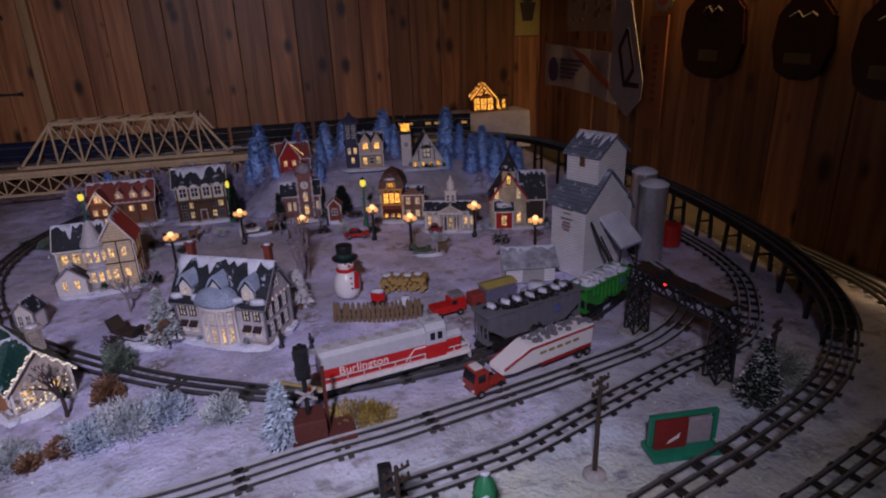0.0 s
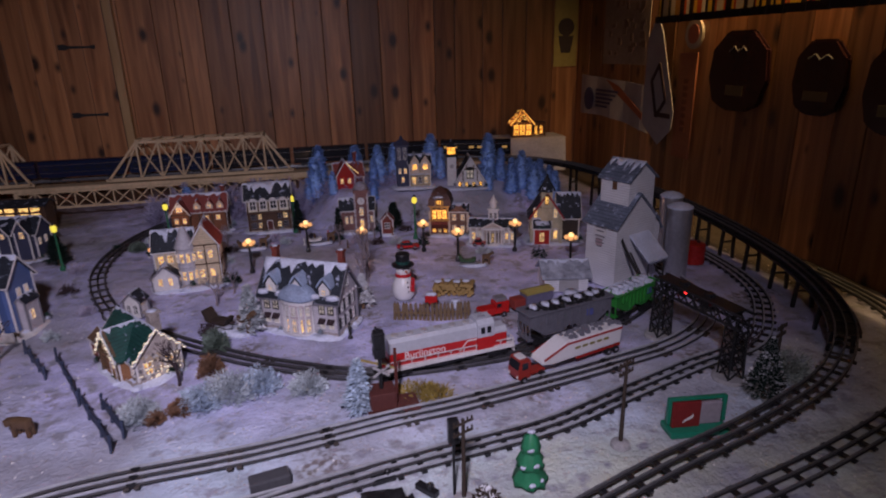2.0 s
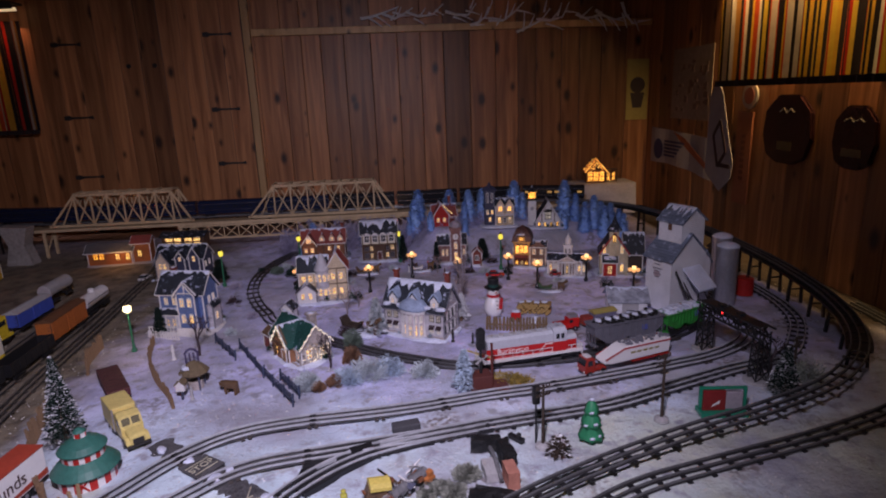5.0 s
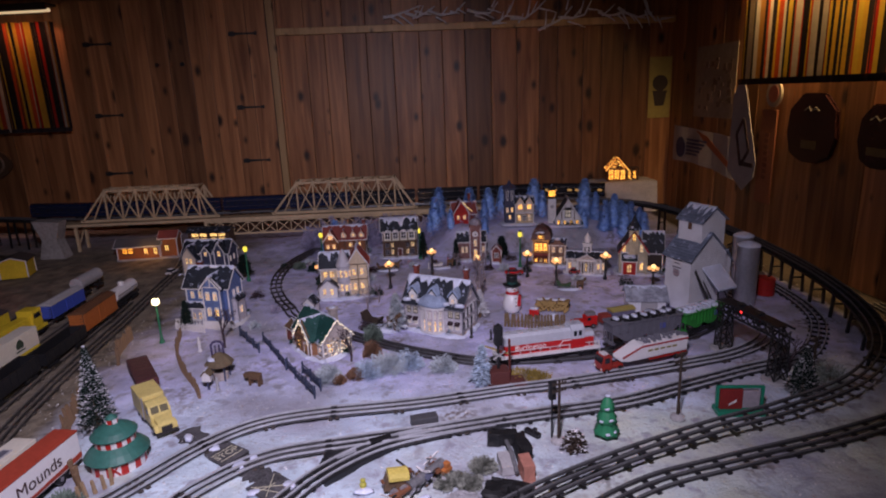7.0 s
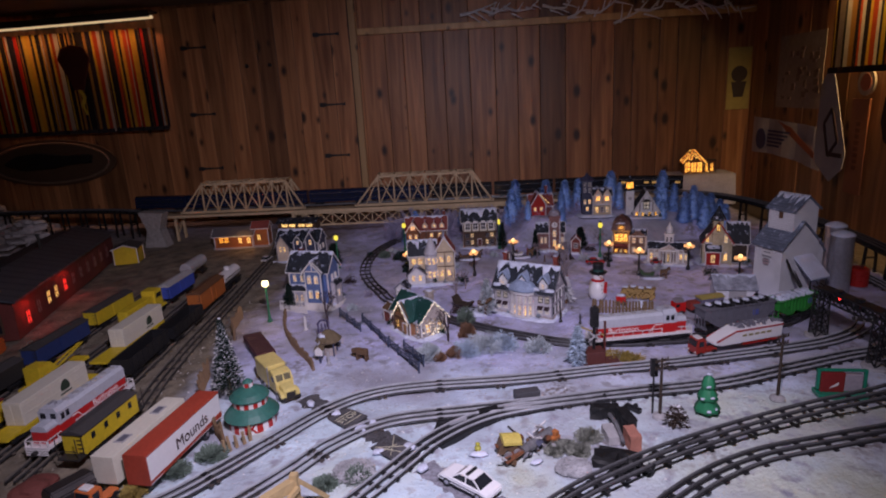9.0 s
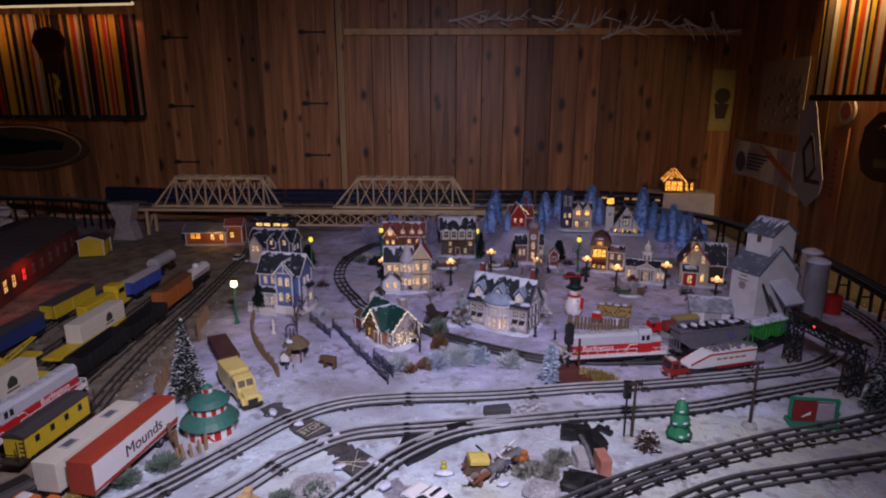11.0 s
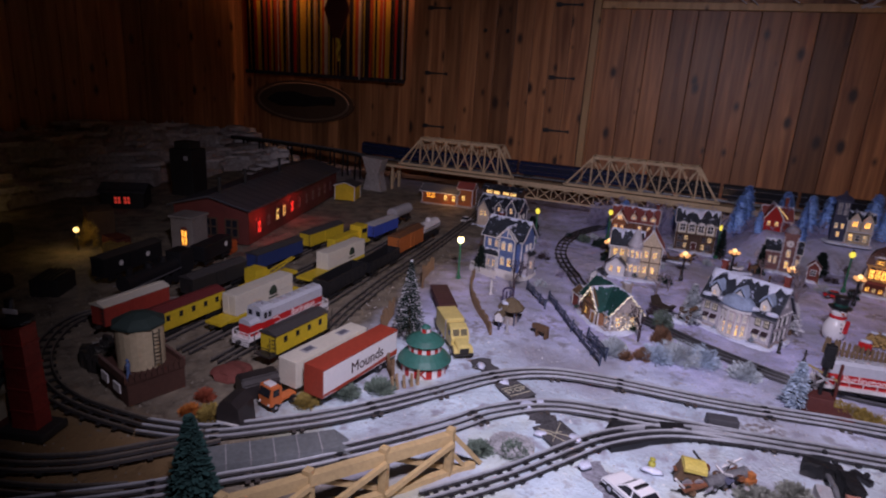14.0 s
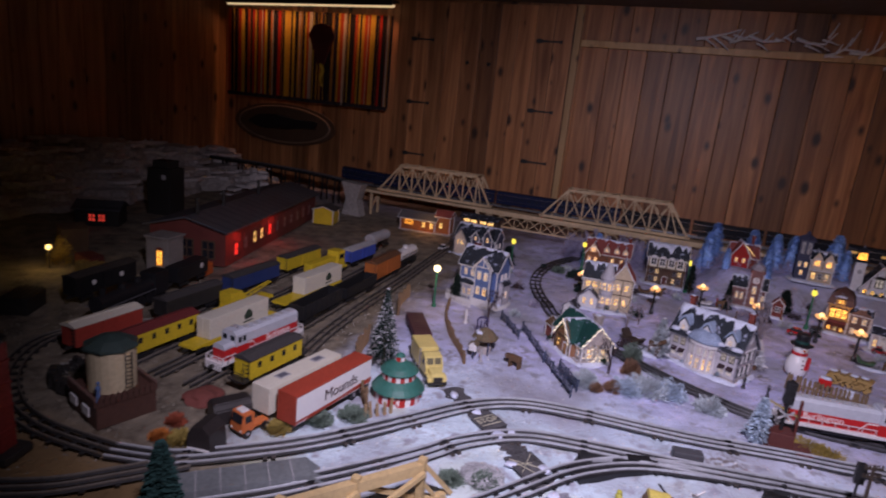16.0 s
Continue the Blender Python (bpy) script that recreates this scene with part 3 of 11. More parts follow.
def windows(root, face, spots, w, h, y, lit=LIT, trim=WHITE, arch=False, turn=0.0, shutters=None, awning=None):
    """Windows on one face: 'f' front, 'b' back, 'l', 'r'; spots are (along, height); y is how far out the face lies."""
    ang = {"f": 0, "r": 90, "b": 180, "l": 270}[face] + turn
    if lit is not GLASS:
        w, h = w * 0.84, h * 0.86
    rise = 0.002
    fr, pn = win_mesh(w, h, arch, trim, lit)
    for s in spots:
        u, z, *own = s
        if own:
            fr, pn = win_mesh(w, h, arch, trim, own[0])
        m = pose(0, 0, 0, 0, 0, ang) @ Matrix.Translation((u, -y, z + rise))
        ob = part("window", fr, trim, root, m=m)
        part("pane", pn, lit, ob)
        if shutters:
            for sx in (-1, 1):
                bm = B()
                box(bm, sx * w * 0.85 - w * 0.22, -0.003, -0.002, sx * w * 0.85 + w * 0.22, 0.001, h + 0.002)
                part("shutter", bm, shutters, ob)
        if awning:
            bm = B()
            prism(bm, [(-0.001, h + 0.004), (-0.012, h - 0.006), (-0.012, h - 0.008), (-0.001, h)], -w * 0.75, w * 0.75, "x")
            part("awning", bm, awning, ob)


def snow_cap(root, x0, y0, x1, y1, z, seed=0, t=0.004):
    """A soft uneven pad of snow."""
    rnd = random.Random(seed)
    bm = B()
    n = 14
    ring = [((x0 + x1) / 2 + (x1 - x0) / 2 * math.cos(2 * math.pi * i / n) * rnd.uniform(0.72, 1.08), (y0 + y1) / 2 + (y1 - y0) / 2 * math.sin(2 * math.pi * i / n) * rnd.uniform(0.72, 1.08)) for i in range(n)]
    a = [bm.verts.new((x, y, z)) for x, y in ring]
    b = [bm.verts.new(((x0 + x1) / 2 + (x - (x0 + x1) / 2) * 0.75, (y0 + y1) / 2 + (y - (y0 + y1) / 2) * 0.75, z + t)) for x, y in ring]
    for i in range(n):
        bm.faces.new((a[i], a[(i + 1) % n], b[(i + 1) % n], b[i]))
    bm.faces.new(b)
    bm.faces.new(a[::-1])
    part("snow", bm, SNOW, root, smooth=True)


def volume(root, x0, y0, x1, y1, h, rise, wall_m, roof_m, ridge="x", over=0.006, snow=0.5, z0=0.0, seed=1, thick=0.005, trim=True):
    """A block with gable walls and a roof of two slabs; snow lies on part of them."""
    cx, cy = (x0 + x1) / 2, (y0 + y1) / 2
    bm = B()
    if ridge == "x":
        prism(bm, [(y0, z0), (y1, z0), (y1, h), (cy, h + rise), (y0, h)], x0, x1, "x")
    else:
        prism(bm, [(x0, z0), (x1, z0), (x1, h), (cx, h + rise), (x0, h)], y0, y1, "y")
    part("wall", bm, wall_m, root)
    rnd = random.Random(seed)
    if trim and z0 == 0.0 and x1 - x0 < 0.26:
        tm = WHITE if wall_m not in (PALE, WHITE, CREAM) else mat("trim_grey", (0.22, 0.21, 0.24), 0.6)
        for x in (x0, x1):
            for y in (y0, y1):
                bm = B()
                box(bm, x - 0.0022, y - 0.0022, 0, x + 0.0022, y + 0.0022, h)
                part("corner_board", bm, tm, root)
        for e in (0, 1):
            bm = B()
            if ridge == "x":
                q, s0, s1 = (x0, x1)[e] + (-1, 1)[e] * (over + 0.001), (y0 - over, cy), (y1 + over, cy)
                for p in (s0, s1):
                    bar(bm, (q, p[0], h - over * rise / ((y1 - y0) / 2) + 0.002), (q, p[1], h + rise + 0.002), 0.0024, 0.0042)
            else:
                q, s0, s1 = (y0, y1)[e] + (-1, 1)[e] * (over + 0.001), (x0 - over, cx), (x1 + over, cx)
                for p in (s0, s1):
                    bar(bm, (p[0], q, h - over * rise / ((x1 - x0) / 2) + 0.002), (p[1], q, h + rise + 0.002), 0.0024, 0.0042)
            part("bargeboard", bm, tm, root)
        if ridge == "x":
            for q in (y0 - over, y1 + over):
                bm = B()
                bar(bm, (x0 - over, q, h - over * rise / ((y1 - y0) / 2) + 0.001), (x1 + over, q, h - over * rise / ((y1 - y0) / 2) + 0.001), 0.002, 0.004)
                part("fascia", bm, tm, root)
    a0, a1, c = (y0, y1, cy) if ridge == "x" else (x0, x1, cx)
    b0, b1 = (x0 - over, x1 + over) if ridge == "x" else (y0 - over, y1 + over)
    half = (a1 - a0) / 2
    slope = rise / half
    bm = B()
    lo = h - over * slope
    prism(bm, [(a0 - over, lo), (c, h + rise), (a1 + over, lo), (a1 + over, lo + thick), (c, h + rise + thick), (a0 - over, lo + thick)], b0, b1, "x" if ridge == "x" else "y")
    roof = part("roof", bm, roof_m, root)
    if snow:
        for side in (-1, 1):
            n = 22
            bm = B()
            rows = []
            bite = [max(0.05, 0.40 + 1.1 * noise.noise(Vector((i * 0.7, seed * 7.3 + side, 0.5))) + rnd.uniform(-0.3, 0.3)) for i in range(n + 1)]
            for k in range(3):
                f = (0.02, 0.5, 1.0)[k]
                row = []
                for i in range(n + 1):
                    reach = snow * bite[i] * f * 0.6
                    u = c + side * min(half + over * 0.9, (half + over) * min(1.0, reach))
                    z = h + rise + thick - abs(u - c) * slope + (0.0028 if k < 2 else 0.0006)
                    v = b0 + (b1 - b0) * i / n
                    row.append(bm.verts.new((v, u, z) if ridge == "x" else (u, v, z)))
                rows.append(row)
            for ra, rb in zip(rows, rows[1:]):
                for i in range(n):
                    bm.faces.new((ra[i], ra[i + 1], rb[i + 1], rb[i]))
            ob = part("snow", bm, SNOW, roof, smooth=True)
            sol = ob.modifiers.new("thickness", "SOLIDIFY")
            sol.thickness = 0.002
    return roof


def chimney(root, x, y, z0, z1, w=0.016, m=None):
    bm = B()
    box(bm, x - w / 2, y - w / 2, z0, x + w / 2, y + w / 2, z1 - 0.006, 0.001)
    box(bm, x - w * 0.65, y - w * 0.65, z1 - 0.006, x + w * 0.65, y + w * 0.65, z1)
    ob = part("chimney", bm, m or BRICK, root)
    snow_cap(root, x - w * 0.6, y - w * 0.6, x + w * 0.6, y + w * 0.6, z1 - 0.0005, 3, 0.003)
    return ob


def door(root, x, y, w, h, m, face="f", lit=None):
    ang = {"f": 0, "r": 90, "b": 180, "l": 270}[face]
    bm = B()
    box(bm, x - w / 2, -y - 0.003, 0, x + w / 2, -y + 0.002, h, 0.0008)
    d = part("door", bm, m, root, m=pose(0, 0, 0, 0, 0, ang))
    bm = B()
    for x0, x1, z0, z1 in ((x - w / 2 - 0.002, x - w / 2, 0, h + 0.002), (x + w / 2, x + w / 2 + 0.002, 0, h + 0.002), (x - w / 2, x + w / 2, h, h + 0.002)):
        box(bm, x0, -y - 0.004, z0, x1, -y + 0.001, z1)
    part("door_frame", bm, WHITE, d)


def base_pad(root, x0, y0, x1, y1, m=SNOW, seed=2):
    """The little plinth of a house, drowned in drifted snow."""
    rnd = random.Random(seed + int(1000 * x1))
    bm = B()
    n = 28
    cx, cy, rx, ry = (x0 + x1) / 2, (y0 + y1) / 2, (x1 - x0) / 2, (y1 - y0) / 2
    rings = []
    for grow, z in ((1.06, -0.010), (1.0, -0.002), (0.88, 0.001)):
        ring = []
        for i in range(n):
            a = 2 * math.pi * i / n
            c, q = math.cos(a), math.sin(a)
            f = 1 / max(abs(c), abs(q)) * 0.55 + 0.45
            ring.append(bm.verts.new((cx + rx * grow * c * f * rnd.uniform(0.95, 1.04), cy + ry * grow * q * f * rnd.uniform(0.95, 1.04), z)))
        rings.append(ring)
    for p, q in zip(rings, rings[1:]):
        for i in range(n):
            bm.faces.new((p[i], p[(i + 1) % n], q[(i + 1) % n], q[i]))
    bm.faces.new(rings[-1])
    part("base", bm, m, root, smooth=True)


def house(label, x, y, rot, name="village_house", z=0.0, scale=1.0):
    return thing(name, label, "model house", pose(x, y, z, 0, 0, rot) @ Matrix.Scale(scale, 4), group="village houses")


DRESS = {}


def dress(root, x0, y0, x1, y1, h, seed=1, footing=True, cornice=True):
    """What clings to the foot and the eaves of a house: footing stones, cornice blocks, drifts and shrubs."""
    rnd = random.Random(seed)
    if not DRESS:
        bm = B()
        box(bm, -0.0042, -0.0030, 0, 0.0042, 0.0012, 0.0075, 0.0008)
        DRESS["stone"] = mesh_of("footing_stone", bm, STONE)
        bm = B()
        box(bm, -0.0016, -0.0036, -0.0055, 0.0016, 0.0, 0.0)
        DRESS["block"] = mesh_of("cornice_block", bm, WHITE)
        for q in range(3):
            bm = B()
            bmesh.ops.create_icosphere(bm, subdivisions=2, radius=0.013)
            for v in bm.verts:
                v.co *= 1 + 0.35 * noise.noise(v.co * 90 + Vector((q * 5, 0, 0)))
                v.co.z *= 0.42
            DRESS["drift%d" % q] = mesh_of("snow_drift", bm, SNOW)
            bm = B()
            rq = random.Random(q)
            for _ in range(90):
                a, e, r = rq.uniform(0, 6.28), rq.uniform(0.1, 1.5), rq.uniform(0.006, 0.0125)
                d = Vector((math.cos(a) * math.cos(e), math.sin(a) * math.cos(e), math.sin(e) * 1.3))
                p, t = d * r, d.cross(Vector((0.3, 0.2, 1))).normalized() * 0.0013
                bm.faces.new([bm.verts.new(c) for c in (p - t, p + t, p + d * 0.006)])
            DRESS["shrub%d" % q] = mesh_of("shrub", bm, mat("sprig_%d" % q, ((0.035, 0.075, 0.05), (0.30, 0.36, 0.42), (0.10, 0.075, 0.05))[q], 0.9, noise=0.4, bump=0, island=0.35))
    sides = ((x0, x1, y0, 0, x1 - x0), (y0, y1, -x1, 90, y1 - y0))
    for u0, u1, off, turn, run in sides:
        m = pose(0, 0, 0, 0, 0, turn)
        count = max(3, int(run / 0.0092))
        for k in range(count):
            u = u0 + (k + 0.5) * run / count
            if footing:
                part("footing_stone", DRESS["stone"], STONE, root, m=m @ Matrix.Translation((u, off, -0.001)) @ Matrix.Diagonal((rnd.uniform(0.85, 1.1), 1, rnd.uniform(0.8, 1.15), 1)))
            if cornice and k % 2 == 0:
                part("cornice_block", DRESS["block"], WHITE, root, m=m @ Matrix.Translation((u, off, h)))
        for k in range(5):
            u = rnd.uniform(u0 - 0.01, u1 + 0.01)
            kind = rnd.choice(("drift0", "drift1", "drift2", "shrub0", "shrub1", "shrub2"))
            part("snow_drift" if kind[0] == "d" else "shrub", DRESS[kind], SNOW, root, m=m @ Matrix.Translation((u, off - rnd.uniform(0.006, 0.016), 0)) @ Matrix.Rotation(rnd.uniform(0, 6), 4, "Z") @ Matrix.Scale(rnd.uniform(0.6, 1.15), 4))


def columns(root, xs, y, z0, z1, r, m):
    for x in xs:
        bm = B()
        lathe(bm, x, y, [(r * 1.4, z0), (r * 1.4, z0 + 0.003), (r, z0 + 0.004), (r * 0.9, z1 - 0.004), (r * 1.3, z1 - 0.003), (r * 1.3, z1)], 10)
        part("column", bm, m, root, smooth=True)


# mansion with shutters and a curved portico
PALE = mat("pale_siding", (0.56, 0.53, 0.57), 0.6, noise=0.3, bands=150)
h = house("white colonial mansion with dark slate roof, dormers and snow", 1.275, 1.125, -29, "mansion")
base_pad(h, -0.13, -0.085, 0.13, 0.07)
volume(h, -0.115, -0.06, 0.115, 0.06, 0.100, 0.078, PALE, SLATE, "x", 0.009, 0.75, seed=4)
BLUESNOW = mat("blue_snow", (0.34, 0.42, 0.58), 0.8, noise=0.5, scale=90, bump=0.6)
for x in (-0.080, -0.002, 0.080):
    bm = B()
    prism(bm, [(x - 0.015, 0.108), (x + 0.015, 0.108), (x + 0.015, 0.132), (x, 0.150), (x - 0.015, 0.132)], -0.058, -0.012)
    d = part("dormer", bm, WHITE, h)
    bm = B()
    prism(bm, [(x - 0.019, 0.129), (x, 0.152), (x + 0.019, 0.129), (x + 0.019, 0.133), (x, 0.157), (x - 0.019, 0.133)], -0.062, -0.010)
    part("roof", bm, SLATE, d)
    for sx in (-1, 1):
        bm = B()
        prism(bm, [(x + sx * 0.021, 0.129), (x, 0.1555), (x, 0.163), (x + sx * 0.010, 0.155), (x + sx * 0.022, 0.135)], -0.060, -0.014)
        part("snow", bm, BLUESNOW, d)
    windows(h, "f", [(x, 0.112)], 0.011, 0.016, 0.0585, DIMLIT)
# bow wall: the pinkish lamp glow on it is put into the colour
PINKLIT = mat("pink_lit_wall", (0.62, 0.50, 0.52), 0.6, noise=0.25, bands=140)
AWNING = mat("dark_awning", (0.035, 0.018, 0.022), 0.7)
dress(h, -0.115, -0.06, 0.115, 0.06, 0.100, 4)
windows(h, "f", [(-0.096, 0.058), (-0.070, 0.058), (0.070, 0.058), (0.096, 0.058)], 0.016, 0.028, 0.060, PALEPANE, trim=BLACK, arch=True)
windows(h, "f", [(-0.096, 0.016), (-0.070, 0.016), (0.070, 0.016), (0.096, 0.016)], 0.016, 0.028, 0.060, PALEPANE, trim=WHITE, awning=AWNING)
windows(h, "r", [(-0.038, 0.060), (-0.008, 0.060), (0.026, 0.060), (-0.038, 0.016), (-0.008, 0.016), (0.026, 0.016)], 0.014, 0.027, 0.115, GLASS, shutters=BLACK)
windows(h, "l", [(-0.03, 0.060), (0.025, 0.060), (-0.03, 0.016)], 0.014, 0.027, 0.115, GLASS, shutters=BLACK)
windows(h, "r", [(0.0, 0.120)], 0.018, 0.026, 0.115, GLASS, arch=True)
# bowed centre with its own dome of snow
arc = [(0.050 * math.cos(a), -0.058 - 0.032 * math.sin(a)) for a in [math.pi * i / 12 for i in range(13)]]
for z0, z1, grow, m, nm in ((0.0, 0.006, 1.05, WHITE, "portico_step"), (0.006, 0.094, 0.86, PINKLIT, "bow_wall"), (0.088, 0.100, 1.05, WHITE, "entablature")):
    bm = B()
    lo, hi = [[bm.verts.new((x * grow, -0.058 + (y + 0.058) * grow, z)) for x, y in arc] for z in (z0, z1)]
    bm.faces.new(lo[::-1]), bm.faces.new(hi)
    for i in range(13):
        j = (i + 1) % 13
        bm.faces.new((lo[i], lo[j], hi[j], hi[i]))
    part(nm, bm, m, h)
bm = B()
dome = [(0.056, 0.0995), (0.057, 0.103), (0.053, 0.112), (0.044, 0.122), (0.030, 0.130), (0.014, 0.134), (0.003, 0.135)]
rings = [[bm.verts.new((r * math.cos(2 * math.pi * i / 24), -0.056 + 0.72 * r * math.sin(2 * math.pi * i / 24), z)) for i in range(24)] for r, z in dome]
for p, q in zip(rings, rings[1:]):
    for i in range(24):
        bm.faces.new((p[i], p[(i + 1) % 24], q[(i + 1) % 24], q[i]))
bm.faces.new(rings[-1])
bm.faces.new(rings[0][::-1])
for v in bm.verts:
    v.co.z += 0.004 * noise.noise(v.co * 60)
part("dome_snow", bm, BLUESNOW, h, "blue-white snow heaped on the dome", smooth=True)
for a in (0.30, 0.85, 1.25, 1.89, 2.29, 2.84):
    columns(h, [0.046 * math.cos(a)], -0.058 - 0.0295 * math.sin(a), 0.006, 0.088, 0.0028, WHITE)
for a, m in ((-52, DIMLIT), (-24, LIT), (0, DIMLIT), (24, LIT), (52, DIMLIT)):
    for z, hh in ((0.010, 0.036), (0.056, 0.024)):
        fr, pn = win_mesh(0.010, hh, False, WHITE, m if z < 0.03 else PALEPANE)
        ra = radians(a)
        ob = part("window", fr, WHITE, h, m=Matrix.Translation((0.0432 * math.sin(ra), -0.058 - 0.0278 * math.cos(ra), z)) @ Matrix.Rotation(ra * 0.8, 4, "Z"))
        part("pane", pn, m, ob)
for k, (x, w) in enumerate(((-0.104, 0.020), (-0.052, 0.016), (0.050, 0.018), (0.104, 0.022))):
    snow_cap(h, x - w, -0.074, x + w, -0.050, 0.104, 60 + k, 0.010)
chimney(h, -0.098, 0.01, 0.15, 0.215)
chimney(h, 0.098, 0.02, 0.15, 0.215)

# blue victorian with a front gable and porch
LILAC = mat("lilac_trim", (0.36, 0.36, 0.46), 0.55)
h = house("blue victorian house with white trim, porch and snowy dark roof", 0.405, 1.305, -12, "victorian_house")
base_pad(h, -0.115, -0.09, 0.115, 0.085, WHITE)
volume(h, -0.085, -0.04, 0.085, 0.065, 0.148, 0.06, BLUE, SLATE, "x", 0.010, 0.3, seed=6)
volume(h, 0.0, -0.068, 0.068, 0.0, 0.150, 0.042, BLUE, SLATE, "y", 0.010, 0.25, seed=7)
volume(h, -0.088, -0.068, -0.004, -0.038, 0.072, 0.012, LILAC, SLATE, "x", 0.006, 0.9, seed=8)
volume(h, 0.085, -0.02, 0.108, 0.035, 0.085, 0.012, PALE, SLATE, "y", 0.004, 0.9, seed=9)
windows(h, "f", [(0.019, 0.100, DIMLIT), (0.049, 0.100, DIMLIT), (0.019, 0.038, DIMLIT), (0.049, 0.038, LIT)], 0.017, 0.030, 0.068, DIMLIT, arch=True)
dress(h, -0.085, -0.068, 0.085, 0.065, 0.148, 6, cornice=False)
windows(h, "f", [(-0.06, 0.098), (-0.028, 0.098)], 0.013, 0.028, 0.040, DIMLIT)
windows(h, "f", [(-0.07, 0.024), (-0.045, 0.024), (-0.02, 0.024)], 0.013, 0.030, 0.068, DIMLIT, trim=LILAC)
windows(h, "r", [(0.0, 0.095), (0.03, 0.095), (0.005, 0.03)], 0.013, 0.028, 0.0855, DIMLIT)
windows(h, "r", [(0.0, 0.03)], 0.016, 0.03, 0.1085, LIT)
bm = B()
for sx in (-1, 1):
    bar(bm, (0.034 + sx * 0.044, -0.070, 0.147), (0.034, -0.070, 0.193), 0.005, 0.006)
bar(bm, (0.034, -0.070, 0.150), (0.034, -0.070, 0.19), 0.003)
bar(bm, (0.005, -0.070, 0.152), (0.063, -0.070, 0.152), 0.003)
part("gable_trim", bm, WHITE, h)
for i in range(9):
    bm = B()
    bar(bm, (-0.112 + i * 0.012, -0.088, 0), (-0.112 + i * 0.012, -0.088, 0.028), 0.003)
    part("baluster", bm, WHITE, h)
bm = B()
bar(bm, (-0.115, -0.088, 0.029), (-0.008, -0.088, 0.029), 0.004)
part("handrail", bm, WHITE, h)
for x in (-0.088, -0.047, -0.006):
    columns(h, [x], -0.078, 0.0, 0.068, 0.0026, WHITE)
bm = B()
box(bm, 0.0, -0.092, 0.0, 0.11, -0.084, 0.026, 0.002)
part("porch_wall", bm, WHITE, h)
chimney(h, -0.05, 0.02, 0.18, 0.225)

# dark twin-gabled house behind it
NIGHT = mat("night_blue", (0.05, 0.055, 0.10), 0.6)
h = house("dark timber house with twin gables and lit windows", 0.15, 2.02, -8, "gabled_house")
base_pad(h, -0.13, -0.08, 0.13, 0.08)
volume(h, -0.115, -0.04, 0.115, 0.06, 0.10, 0.05, NIGHT, SLATE, "x", 0.008, 0.4, seed=11)
volume(h, -0.105, -0.075, -0.035, 0.0, 0.085, 0.052, CREAM, SLATE, "y", 0.010, 0.3, seed=12)
volume(h, 0.055, -0.06, 0.105, 0.0, 0.11, 0.042, NIGHT, SLATE, "y", 0.008, 0.3, seed=13)
volume(h, -0.015, -0.055, 0.03, 0.0, 0.10, 0.03, NIGHT, SLATE, "y", 0.006, 0.3, seed=14)
windows(h, "f", [(-0.082, 0.05), (-0.06, 0.05)], 0.012, 0.03, 0.075, LIT)
windows(h, "f", [(0.08, 0.085)], 0.014, 0.026, 0.060, LIT)
windows(h, "f", [(0.008, 0.085)], 0.012, 0.02, 0.055, LIT)
windows(h, "r", [(-0.02, 0.05), (0.02, 0.05)], 0.013, 0.028, 0.1155, DIMLIT)
dress(h, -0.115, -0.07, 0.115, 0.06, 0.10, 11, cornice=False)

# cream half-timbered house with red roof and round tower
TIMBER = mat("timber_brown", (0.09, 0.05, 0.03), 0.7)
h = house("cream half-timbered house with red roof and round tower", 0.880, 1.565, 4, "half_timbered_house")
h.matrix_basis = h.matrix_basis @ Matrix.Diagonal((1.0, 1.0, 1.16, 1))
base_pad(h, -0.125, -0.085, 0.12, 0.075)
# cream plaster with the golden light from inside put into its colour
GLOWPLASTER = mat("lit_plaster", (0.66, 0.53, 0.36), 0.65, noise=0.3, bands=150)
volume(h, 0.015, -0.055, 0.10, 0.055, 0.118, 0.055, GLOWPLASTER, mat("red_roof", (0.30, 0.04, 0.03), 0.5), "y", 0.008, 0.35, seed=21)
volume(h, -0.10, -0.035, 0.02, 0.055, 0.105, 0.045, GLOWPLASTER, SLATE, "x", 0.006, 0.9, seed=22)
volume(h, -0.11, -0.075, -0.03, -0.03, 0.038, 0.03, WHITE, SLATE, "y", 0.006, 0.6, seed=23)
bm = B()
lathe(bm, -0.002, -0.042, [(0.028, 0), (0.028, 0.055), (0.031, 0.058), (0.028, 0.062), (0.028, 0.108), (0.033, 0.112), (0.031, 0.118), (0.022, 0.135), (0.012, 0.160), (0.003, 0.172)], 14)
part("tower", bm, mat("tower_grey", (0.52, 0.50, 0.54), 0.6), h, smooth=False)
for z in (0.022, 0.074):
    for a in (-55, -18, 18, 55):
        fr, pn = win_mesh(0.010, 0.024, False, WHITE, LIT)
        ob = part("window", fr, WHITE, h, m=Matrix.Translation((-0.002, -0.042, 0)) @ pose(0, 0, 0, 0, 0, a) @ Matrix.Translation((0, -0.0285, z)))
        part("pane", pn, LIT, ob)
windows(h, "f", [(0.042, 0.075), (0.074, 0.075), (0.042, 0.02), (0.074, 0.02)], 0.014, 0.026, 0.055, LIT)
windows(h, "f", [(-0.08, 0.066), (-0.052, 0.066)], 0.018, 0.026, 0.035, LIT)
windows(h, "f", [(-0.085, 0.012), (-0.055, 0.012)], 0.012, 0.024, 0.075, LIT, arch=True)
